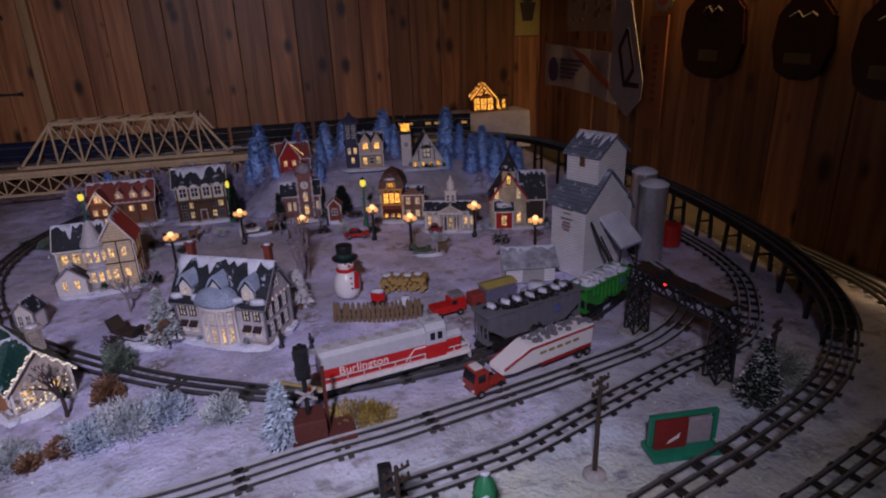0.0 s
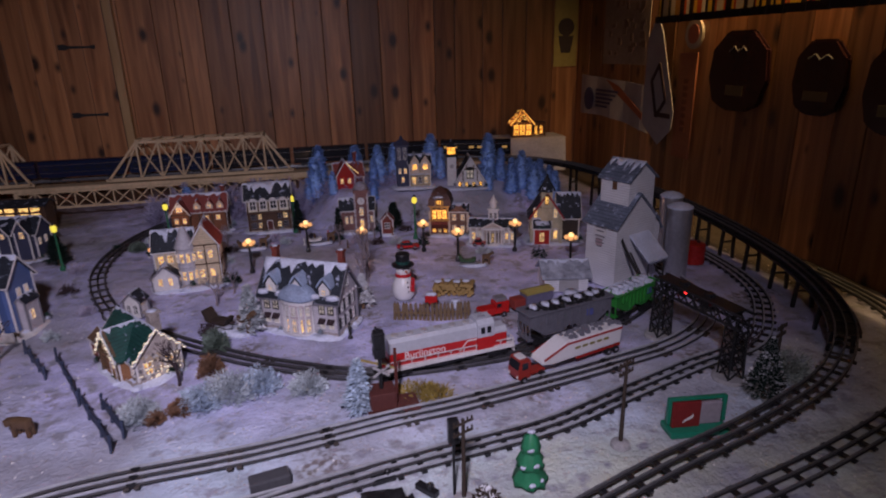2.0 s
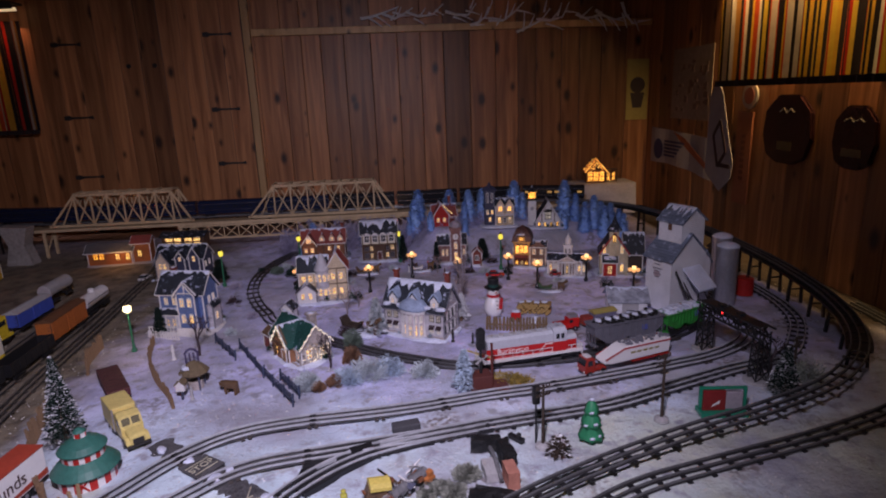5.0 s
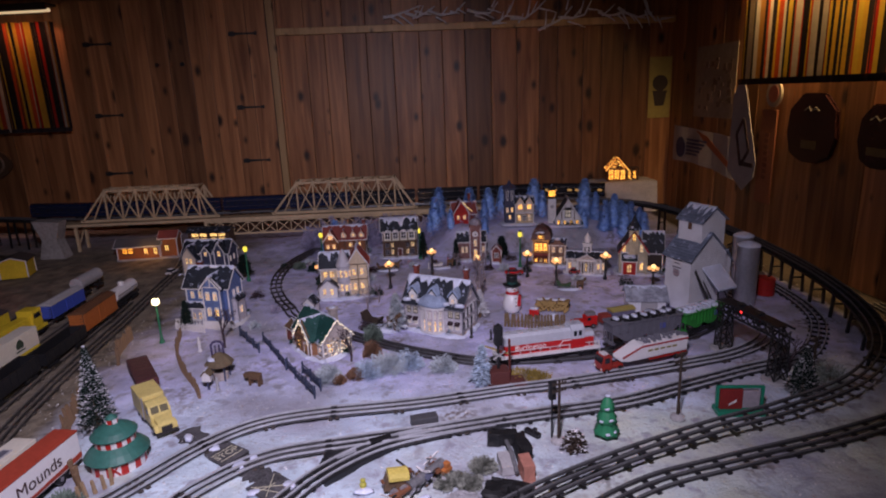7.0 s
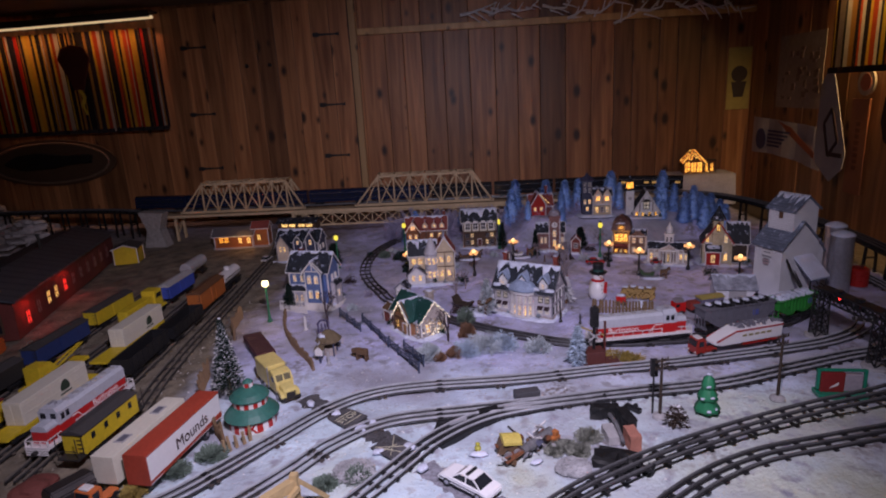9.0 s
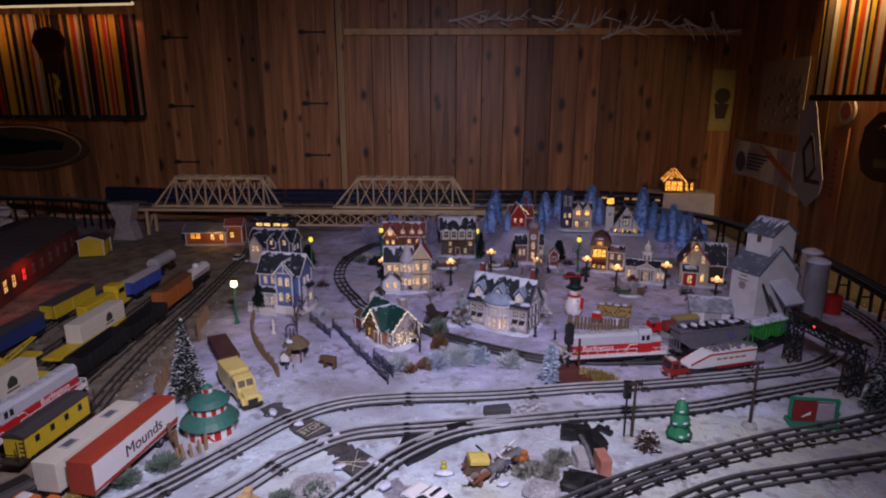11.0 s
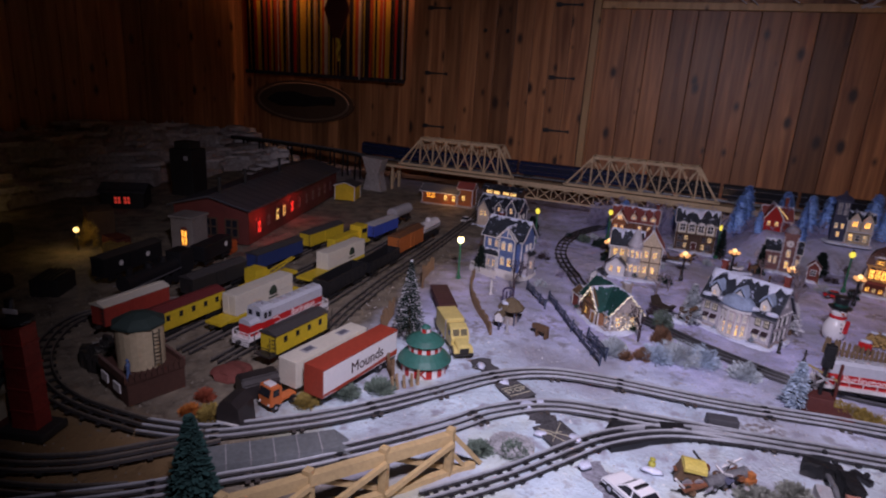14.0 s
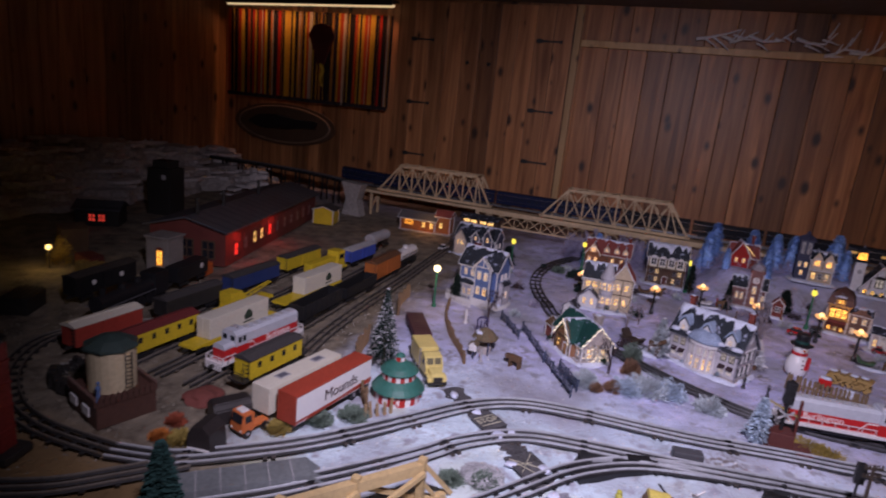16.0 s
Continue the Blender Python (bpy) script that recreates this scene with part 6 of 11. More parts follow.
def diesel(x, y, ang, label):
    """A road-switcher diesel: hood, cab, walkway with rails, red flanks, white lettering."""
    r = car("diesel_locomotive", label, x, y, ang, 0.335, "locomotive", group="diesel locomotives")
    bm = B()
    box(bm, -0.165, -0.031, 0.018, 0.165, 0.031, 0.027, 0.0015)
    part("walkway", bm, WHITE, r)
    bm = B()
    box(bm, -0.06, -0.022, 0.006, 0.06, 0.022, 0.020, 0.003)
    part("fuel_tank", bm, BLACK, r)
    bm = B()
    box(bm, -0.145, -0.021, 0.027, 0.070, 0.021, 0.058)
    box(bm, 0.112, -0.021, 0.027, 0.148, 0.021, 0.058)
    part("hood_side", bm, LOCORED, r, "bright red lower hood")
    bm = B()
    prism(bm, [(-0.0215, 0.058), (0.0215, 0.058), (0.0215, 0.084), (0.014, 0.092), (-0.014, 0.092), (-0.0215, 0.084)], -0.1455, 0.070, "x")
    prism(bm, [(-0.0215, 0.058), (0.0215, 0.058), (0.0215, 0.064), (0.014, 0.072), (-0.014, 0.072), (-0.0215, 0.064)], 0.112, 0.1485, "x")
    part("hood_top", bm, LOCOGREY, r, "silver-grey upper hood")
    bm = B()
    box(bm, 0.070, -0.0275, 0.027, 0.112, 0.0275, 0.058)
    part("cab_side", bm, LOCORED, r)
    bm = B()
    prism(bm, [(-0.0275, 0.058), (0.0275, 0.058), (0.0275, 0.090), (0.018, 0.101), (-0.018, 0.101), (-0.0275, 0.090)], 0.0695, 0.1125, "x")
    cab = part("cab", bm, LOCOGREY, r)
    for x0, y0, z0, x1, y1, z1 in [(cx - 0.005, sy * 0.0275 - 0.0012, 0.068, cx + 0.005, sy * 0.0275 + 0.0012, 0.084) for sy in (-1, 1) for cx in (0.083, 0.099)] + [(0.1115, cy - 0.007, 0.074, 0.1135, cy + 0.007, 0.088) for cy in (-0.014, 0.014)]:
        bm = B()
        box(bm, x0, y0, z0, x1, y1, z1)
        part("cab_window", bm, GLASS, cab)
    for k in range(6):
        bm = B()
        lathe(bm, -0.125 + k * 0.035, 0, [(0.009, 0.092), (0.009, 0.095), (0.006, 0.0955)], 12)
        part("fan", bm, GREY, r)
    bm = B()
    lathe(bm, 0.09, 0.008, [(0.003, 0.101), (0.004, 0.107), (0.0015, 0.109)], 8)
    bar(bm, (0.078, -0.008, 0.104), (0.096, -0.008, 0.104), 0.004)
    part("horn", bm, SILVER, r)
    for sy in (-1, 1):
        y0 = sy * 0.0305
        bm = B()
        bar(bm, (-0.160, y0, 0.043), (0.066, y0, 0.043), 0.0018)
        bar(bm, (0.116, y0, 0.043), (0.160, y0, 0.043), 0.0018)
        for k in range(11):
            xx = -0.160 + k * 0.032
            if not 0.066 < xx < 0.114:
                bar(bm, (xx, y0, 0.027), (xx, y0, 0.043), 0.0018)
        part("handrail", bm, WHITE, r)
        m = Matrix.Translation((-0.060, sy * 0.0214, 0.0475)) @ pose(0, 0, 0, 90, 0, 0 if sy < 0 else 180)
        lettering(r, "Burlington", 0.0240, m, INK)
        bm = B()
        bar(bm, (0.025, sy * 0.0216, 0.031), (0.045, sy * 0.0216, 0.054), 0.004, 0.0012)
        bar(bm, (0.045, sy * 0.0216, 0.054), (0.070, sy * 0.0216, 0.054), 0.0012, 0.003)
        part("stripe", bm, INK, r)
    for sx in (-1, 1):
        bm = B()
        for k in range(4):
            box(bm, sx * 0.1660 - 0.001, -0.030, 0.006 + k * 0.006, sx * 0.1660 + 0.001, 0.030, 0.009 + k * 0.006)
        bar(bm, (sx * 0.163, -0.030, 0.042), (sx * 0.163, 0.030, 0.042), 0.0018)
        for yy in (-0.03, -0.012, 0.012, 0.03):
            bar(bm, (sx * 0.163, yy, 0.026), (sx * 0.163, yy, 0.042), 0.0018)
        part("pilot", bm, WHITE, r)
    return r


diesel(1.592, 0.793, 9.5, "red and silver-grey diesel locomotive with white lettering")


def hopper(x, y, ang, length, m, label, load, top=0.088):
    r = car("hopper_car", label, x, y, ang, length, group="hopper cars")
    L = length / 2
    bm = B()
    prism(bm, [(-L + 0.004, top - 0.03), (-L + 0.05, 0.026), (-0.02, 0.026), (-0.012, 0.038), (0.012, 0.038), (0.02, 0.026), (L - 0.05, 0.026), (L - 0.004, top - 0.03), (L - 0.004, top), (-L + 0.004, top)], -0.027, 0.027, "y")
    part("body", bm, m, r)
    for sy in (-1, 1):
        for k in range(9):
            xx = -L + 0.03 + (length - 0.06) * k / 8
            bm = B()
            box(bm, xx - 0.0018, sy * 0.0285 - 0.0025, 0.036 if abs(k - 4) < 3 else 0.056, xx + 0.0018, sy * 0.0285 + 0.0025, top)
            part("rib", bm, m, r)
        bm = B()
        bar(bm, (-L, sy * 0.029, top), (L, sy * 0.029, top), 0.005, 0.004)
        part("rim", bm, m, r)
    for sx in (-1, 1):
        bm = B()
        bar(bm, (sx * L, -0.028, top), (sx * L, 0.028, top), 0.005)
        for yy in (-0.024, -0.008, 0.008, 0.024):
            bar(bm, (sx * (L - 0.006), yy, 0.022), (sx * (L - 0.004), yy, top - 0.03), 0.003)
        box(bm, sx * L - 0.014 if sx > 0 else -L, -0.027, 0.020, L if sx > 0 else -L + 0.014, 0.027, 0.024)
        part("end_frame", bm, m, r)
    rnd = random.Random(int(x * 100))
    bm = B()
    for k in range(60):
        p = Vector((rnd.uniform(-L + 0.02, L - 0.02), rnd.uniform(-0.022, 0.022), top + rnd.uniform(-0.004, 0.006)))
        ball = bmesh.ops.create_icosphere(bm, subdivisions=1, radius=rnd.uniform(0.006, 0.011), matrix=Matrix.Translation(p))
        for v in ball["verts"]:
            v.co += Vector((rnd.uniform(-1, 1), rnd.uniform(-1, 1), rnd.uniform(-1, 1))) * 0.002
    tagged(part("load", bm, load[0], r), kind="stuff")
    for k in range(7):
        xx = -L + 0.03 + (length - 0.06) * k / 6 + rnd.uniform(-0.005, 0.005)
        snow_cap(r, xx - 0.011, -0.018 + rnd.uniform(-0.004, 0.004), xx + 0.011, 0.016, top + 0.008, k + 5, 0.006)
    bm = B()
    box(bm, 0.045, -0.0300, 0.052, 0.065, -0.0292, 0.070, 0.001)
    part("herald", bm, mat("herald_blue", (0.10, 0.12, 0.35), 0.5), r, "small painted shield")
    return r


hopper(1.918, 0.858, 15, 0.262, HOPPER, "grey coal hopper with black load and snow", (COAL,))
hopper(2.135, 0.935, 27, 0.19, GREEN, "bright green hopper under the loading canopy", (SNOW,), 0.080)


def boxcar(x, y, ang, length, side, roof, label, height=0.088, wins=0, name="box_car", ends=None):
    r = car(name, label, x, y, ang, length, group="yard cars")
    L = length / 2
    bm = B()
    box(bm, -L, -0.028, 0.020, L, 0.028, height - 0.008, 0.001)
    part("body", bm, side, r)
    bm = B()
    prism(bm, [(-0.030, height - 0.009), (0.030, height - 0.009), (0.030, height - 0.006), (0.0, height + 0.003), (-0.030, height - 0.006)], -L - 0.003, L + 0.003, "x")
    part("roof", bm, roof, r)
    bm = B()
    box(bm, -L + 0.005, -0.005, height + 0.001, L - 0.005, 0.005, height + 0.0045)
    part("roof_walk", bm, roof, r)
    if wins:
        for sy in (-1, 1):
            for k in range(wins):
                xx = -L + length * (k + 0.7) / (wins + 0.4)
                bm = B()
                box(bm, xx - 0.006, sy * 0.028 - 0.001, 0.046, xx + 0.006, sy * 0.028 + 0.001, 0.062)
                part("window", bm, GLASS, r)
    else:
        for sy in (-1, 1):
            bm = B()
            box(bm, -0.020, sy * 0.0285 - 0.0014, 0.022, 0.020, sy * 0.0285 + 0.0014, height - 0.012, 0.0006)
            for xx in (-0.020, 0.020):
                bar(bm, (xx, sy * 0.0300, 0.022), (xx, sy * 0.0300, height - 0.012), 0.002)
            part("door", bm, ends or side, r)
    bm = B()
    for sx in (-1, 1):
        bm = B()
        for k in range(5):
            bar(bm, (sx * (L + 0.002), -0.024, 0.026 + k * 0.011), (sx * (L + 0.002), -0.012, 0.026 + k * 0.011), 0.0015)
        bar(bm, (sx * (L + 0.002), -0.024, 0.022), (sx * (L + 0.002), -0.024, height - 0.01), 0.0015)
        part("ladder", bm, DARK, r)
    return r


def caboose(x, y, ang, side, roof, label):
    r = boxcar(x, y, ang, 0.20, side, roof, label, 0.080, 4, "caboose")
    for sx in (-1, 1):
        bm = B()
        box(bm, sx * 0.112 - 0.013, -0.028, 0.018, sx * 0.112 + 0.013, 0.028, 0.022)
        for yy in (-0.026, 0.026):
            bar(bm, (sx * 0.123, yy, 0.02), (sx * 0.123, yy, 0.075), 0.0018)
        bar(bm, (sx * 0.123, -0.026, 0.042), (sx * 0.123, 0.026, 0.042), 0.0018)
        part("platform", bm, DARK, r)
    return r


def flat(x, y, ang, length, m, label):
    r = car("flat_car", label, x, y, ang, length, group="flat cars")
    bm = B()
    box(bm, -length / 2, -0.029, 0.020, length / 2, 0.029, 0.028, 0.001)
    part("deck", bm, m, r)
    for sy in (-1, 1):
        bm = B()
        prism(bm, [(-length * 0.42, 0.020), (-length * 0.25, 0.010), (length * 0.25, 0.010), (length * 0.42, 0.020)], sy * 0.026 - 0.002, sy * 0.026 + 0.002, "y")
        part("sill", bm, m, r)
    return r


def container(x, y, ang, length, z, m, label, mark=True, name="freight_container"):
    r = thing(name, label, "container", pose(x, y, z, 0, 0, ang), group="freight containers")
    L = length / 2
    bm = B()
    box(bm, -L, -0.026, 0, L, 0.026, 0.064, 0.0018)
    part("body", bm, m, r)
    for sy in (-1, 1):
        for k in range(3):
            bm = B()
            bar(bm, (-L, sy * 0.0263, 0.004 + k * 0.024), (L, sy * 0.0263, 0.004 + k * 0.024), 0.0012, 0.002)
            part("seam", bm, m, r)
        if mark:
            bm = B()
            lathe(bm, 0, 0, [(0.015, 0), (0.018, 0.006), (0.018, 0.014), (0.011, 0.024), (0.004, 0.030)], 8)
            bmesh.ops.scale(bm, vec=(1, 0.06, 1), verts=bm.verts)
            bmesh.ops.translate(bm, vec=(L * 0.25, sy * 0.0268, 0.022), verts=bm.verts)
            box(bm, L * 0.25 - 0.022, sy * 0.0266 - 0.0004, 0.012, L * 0.25 + 0.022, sy * 0.0266 + 0.0004, 0.016)
            part("emblem", bm, mat("emblem_green", (0.04, 0.06, 0.04), 0.5), r)
    for yy in (-0.013, 0.013):
        for ex in (L + 0.0005, -L - 0.0005):
            bm = B()
            box(bm, ex - 0.0007, yy - 0.011, 0.004, ex + 0.0007, yy + 0.011, 0.060)
            part("door", bm, m, r)
    return r


UPY = mat("freight_yellow", (0.66, 0.48, 0.03), 0.45)
BOXRED = mat("boxcar_red", (0.36, 0.05, 0.035), 0.5)
CABROOF = mat("caboose_roof", (0.06, 0.055, 0.055), 0.6)
MAROONROOF = mat("maroon_roof", (0.16, 0.03, 0.03), 0.6)
IVORY = mat("ivory_paint", (0.66, 0.62, 0.52), 0.45, noise=0.12)
caboose(0.128, 0.285, 85, UPY, CABROOF, "yellow caboose with dark roof and black windows")
diesel(0.022, 0.37, 265, "red and silver diesel parked in the yard")
flat(-0.115, 0.42, 88, 0.36, UPY, "yellow flat car under a white container")
container(-0.115, 0.43, 88, 0.25, 0.0405, IVORY, "ivory white container with dark emblem on a flat car")
flat(-0.135, 0.86, 89, 0.36, UPY, "yellow flat car with a white container")
container(-0.135, 0.92, 89, 0.25, 0.0405, IVORY, "second ivory container on a yellow flat car")
boxcar(-0.222, 0.245, 88, 0.235, UPY, MAROONROOF, "yellow coach with maroon roof and small windows", 0.082, 5, "yellow_coach")
boxcar(-0.372, 0.19, 88, 0.21, BOXRED, IVORY, "red boxcar with a pale roof", 0.085)
# dark cars and the row behind
for y0, m, lab, hh in ((0.72, BLACK, "black hopper car standing in the yard", 0.070), (0.99, BLACK, "black gondola car standing in the yard", 0.060)):
    c = car("gondola_car", lab, -0.01, y0, 91, 0.25, group="gondola cars")
    bm = B()
    box(bm, -0.122, -0.028, 0.02, 0.122, 0.028, 0.024)
    for sy in (-1, 1):
        box(bm, -0.122, sy * 0.028 - 0.002, 0.024, 0.122, sy * 0.028 + 0.002, hh)
    for sx in (-1, 1):
        box(bm, sx * 0.121 - 0.002, -0.028, 0.024, sx * 0.121 + 0.002, 0.028, hh)
    for k in range(8):
        for sy in (-1, 1):
            box(bm, -0.11 + k * 0.031, sy * 0.0305 - 0.001, 0.024, -0.106 + k * 0.031, sy * 0.0305 + 0.001, hh)
    part("body", bm, m, c)
boxcar(-0.035, 1.27, 91, 0.24, mat("freight_orange", (0.40, 0.12, 0.03), 0.5), mat("brown_roof", (0.13, 0.06, 0.03), 0.6), "orange-brown boxcar in the yard", 0.095)
tankc = car("tank_car", "white tank car with dark ends", -0.055, 1.53, 91, 0.20, group="tank cars")
bm = B()
cyl(bm, 0, 0.052, -0.092, 0.092, 0.026, n=18, axis="x")
part("tank", bm, WHITE, tankc, smooth=False)
bm = B()
lathe(bm, 0, 0, [(0.012, 0.074), (0.012, 0.088), (0.008, 0.092)], 12)
part("dome", bm, WHITE, tankc)
bm = B()
box(bm, -0.097, -0.026, 0.018, 0.097, 0.026, 0.024)
bar(bm, (-0.095, -0.028, 0.055), (0.095, -0.028, 0.055), 0.0018)
part("frame", bm, BLACK, tankc)
# yellow diesel and work cars further left
yl = car("yellow_diesel", "yellow switcher locomotive among yard cars", -0.235, 1.12, 89, 0.27, "locomotive", group="yard engines")
bm = B()
box(bm, -0.135, -0.029, 0.018, 0.135, 0.029, 0.028, 0.001)
box(bm, -0.12, -0.02, 0.028, 0.06, 0.02, 0.078, 0.004)
box(bm, 0.06, -0.028, 0.028, 0.115, 0.028, 0.098, 0.003)
part("body", bm, UPY, yl)
bm = B()
for sy in (-1, 1):
    box(bm, 0.07, sy * 0.028 - 0.001, 0.066, 0.105, sy * 0.028 + 0.001, 0.084)
part("cab_window", bm, GLASS, yl)
crane = car("crane_car", "yellow crane car with a low boom", -0.235, 0.62, 88, 0.24, group="work cars")
bm = B()
box(bm, -0.118, -0.028, 0.018, 0.118, 0.028, 0.028, 0.001)
part("deck", bm, UPY, crane)
bm = B()
prism(bm, [(-0.09, 0.028), (-0.02, 0.028), (-0.02, 0.06), (-0.04, 0.082), (-0.09, 0.082)], -0.024, 0.024, "y")
part("cab", bm, UPY, crane)
bm = B()
for sy in (-1, 1):
    bar(bm, (-0.03, sy * 0.012, 0.04), (0.13, sy * 0.005, 0.070), 0.004)
for k in range(7):
    a = -0.02 + k * 0.02
    bar(bm, (a, -0.011, 0.042 + k * 0.0038), (a + 0.02, 0.011, 0.046 + k * 0.0038), 0.002)
part("boom", bm, UPY, crane)
for x0, y0, L, m, rm, lab in ((-0.36, 0.50, 0.24, DARK, CABROOF, "dark boxcar in the shadow of the engine house"), (-0.365, 0.82, 0.26, mat("deep_blue", (0.03, 0.05, 0.16), 0.5), CABROOF, "dark blue boxcar in the yard"), (-0.38, 1.15, 0.24, UPY, CABROOF, "yellow boxcar beside the engine house"), (-0.24, 1.42, 0.22, mat("car_blue", (0.06, 0.10, 0.45), 0.5), GREY, "blue boxcar at the far yard end")):
    boxcar(x0, y0, 89, L, m, rm, lab, 0.08)
tankc2 = car("covered_car", "pale grey covered hopper at the far yard end", -0.30, 1.72, 91, 0.2, group="tank cars")
bm = B()
cyl(bm, 0, 0.055, -0.09, 0.09, 0.028, n=16, axis="x")
part("tank", bm, GREY, tankc2)
# black steam engine and tender
st = car("steam_locomotive", "black steam locomotive in deep shade", -0.53, 0.42, 100, 0.32, "locomotive", group="steam engines")
bm = B()
cyl(bm, 0, 0.055, -0.155, 0.08, 0.026, n=18, axis="x")
part("boiler", bm, BLACK, st, smooth=False)
bm = B()
box(bm, 0.08, -0.03, 0.02, 0.15, 0.03, 0.098, 0.002)
part("cab", bm, BLACK, st)
bm = B()
lathe(bm, -0.125, 0, [(0.010, 0.078), (0.012, 0.104)], 12)
part("stack", bm, BLACK, st)
for x, r0 in ((-0.04, 0.014), (0.03, 0.012)):
    bm = B()
    lathe(bm, x, 0, [(r0, 0.076), (r0 - 0.002, 0.093), (0.004, 0.097)], 12)
    part("dome", bm, BLACK, st)
bm = B()
for sy in (-1, 1):
    bar(bm, (-0.16, sy * 0.032, 0.046), (0.08, sy * 0.032, 0.046), 0.0022)
part("running_board", bm, SILVER, st)
for k in range(4):
    for sy in (-1, 1):
        bm = B()
        cyl(bm, -0.07 + k * 0.042, 0.018, sy * 0.026 - 0.003, sy * 0.026 + 0.003, 0.019, n=16, axis="y")
        part("driver", bm, BLACK, st)
td = car("tender", "black coal tender behind the steam engine", -0.595, 0.73, 101, 0.2, group="steam engines")
bm = B()
box(bm, -0.095, -0.029, 0.02, 0.095, 0.029, 0.078, 0.004)
part("body", bm, BLACK, td)
bm = B()
cyl(bm, 0.05, 0.055, -0.0302, -0.0288, 0.010, n=16, axis="y")
part("herald", bm, INK, td)

# roof toned towards tan: the light on the car's top is in its colour
bc = boxcar(-0.725, 0.47, 96, 0.26, BLACK, mat("tan_lit_black", (0.05, 0.042, 0.036), 0.7, noise=0.4), "black box car with a small pale herald in the yard", 0.092)
for sx in (-1, 1):
    bm = B()
    cyl(bm, sx * 0.06, 0.055, -0.0305, -0.0285, 0.009, n=16, axis="y")
    part("herald", bm, INK, bc)

# streamlined passenger train on the raised line
LINERBODY = mat("liner_black", (0.02, 0.02, 0.024), 0.18, noise=0.1, bump=0.02)
LINERBLUE = mat("liner_blue", (0.012, 0.018, 0.05), 0.25, noise=0.1)
CHROME = mat("chrome_strip", (0.65, 0.64, 0.62), 0.22, metal=1.0, noise=0.1, bump=0)
GOLDPANE = glow("coach_pane", (1.0, 0.55, 0.16), 0.4)


def coach(p, q, label, body, lit):
    mid, d = (p + q) / 2, q - p
    L = d.length / 2 - 0.008
    r = thing("passenger_coach", label, "train car", Matrix.Translation(mid + Vector((0, 0, 0.0125))) @ Matrix.Rotation(math.atan2(d.y, d.x), 4, "Z") @ Matrix.Rotation(-math.atan2(d.z, math.hypot(d.x, d.y)), 4, "Y"), group="passenger coaches")
    for sx in (-1, 1):
        part("truck", wheelset(), BLACK, r, m=Matrix.Translation((sx * (L - 0.06), 0, 0)))
    bm = B()
    prism(bm, [(-0.029, 0.014), (0.029, 0.014), (0.030, 0.030), (0.030, 0.070), (0.024, 0.084), (0.012, 0.090), (-0.012, 0.090), (-0.024, 0.084), (-0.030, 0.070), (-0.030, 0.030)], -L, L, "x")
    part("body", bm, body, r)
    for sy in (-1, 1):
        for z in (0.036, 0.071):
            bm = B()
            bar(bm, (-L, sy * 0.0303, z), (L, sy * 0.0303, z), 0.0012, 0.0022)
            part("chrome_strip", bm, CHROME, r)
    for sy in (-1, 1):
        for k in range(8):
            xx = -L + 0.03 + (2 * L - 0.06) * k / 7
            bm = B()
            box(bm, xx - 0.013, sy * 0.0302 - 0.0008, 0.048, xx + 0.013, sy * 0.0302 + 0.0008, 0.060, 0.0004)
            part("window", bm, GOLDPANE if lit and (k * 7 + int(mid.x * 10)) % 4 else GLASS, r)


def along(line, start, length, count):
    """Chords of one length laid end to end on a line from a start index."""
    out, k = [], start
    for _ in range(count):
        a = line[k]
        while k < len(line) - 1 and (line[k] - a).length < length:
            k += 1
        out.append((a, line[k]))
    return out


first = next(i for i, p in enumerate(LINE_C) if p.y > 2.5 and p.x < 2.32)
for n, (p, q) in enumerate(along(LINE_C, first, 0.37, 9)):
    coach(p, q, "black streamlined coach with chrome strips and lit windows" if n < 4 else "dark blue streamlined coach with chrome strips on the raised line", LINERBODY if n < 4 else LINERBLUE, n == 0)

# ---- street lamps ----


def street_lamp(x, y, h=0.108):
    r = thing("street_lamp", "black street lamp with a cluster of glowing globes", "street lamp", pose(x, y, 0), group="village street lamps")
    bm = B()
    lathe(bm, 0, 0, [(0.009, -0.006), (0.009, 0.004), (0.006, 0.010), (0.0045, 0.018), (0.0040, h - 0.026), (0.006, h - 0.024), (0.016, h - 0.018), (0.022, h - 0.013)], 10)
    part("post", bm, BLACK, r)
    for k in range(5):
        a = 2 * math.pi * k / 4
        bm = B()
        c = (0, 0, h + 0.002) if k == 4 else (0.0155 * math.cos(a), 0.0155 * math.sin(a), h - 0.006)
        bmesh.ops.create_icosphere(bm, subdivisions=2, radius=0.0092 if k == 4 else 0.0082, matrix=Matrix.Translation(c))
        part("globe", bm, HOT if k == 4 else BULB, r, smooth=True)
    return r


lamp0 = street_lamp(1.26, 1.78)
for x, y in ((1.46, 1.63), (1.69, 1.665), (1.79, 1.525), (2.02, 1.575), (1.07, 1.60), (0.765, 1.62), (2.148, 1.36)):
    copy_thing(lamp0, pose(x, y, 0, 0, 0, 30 * x))


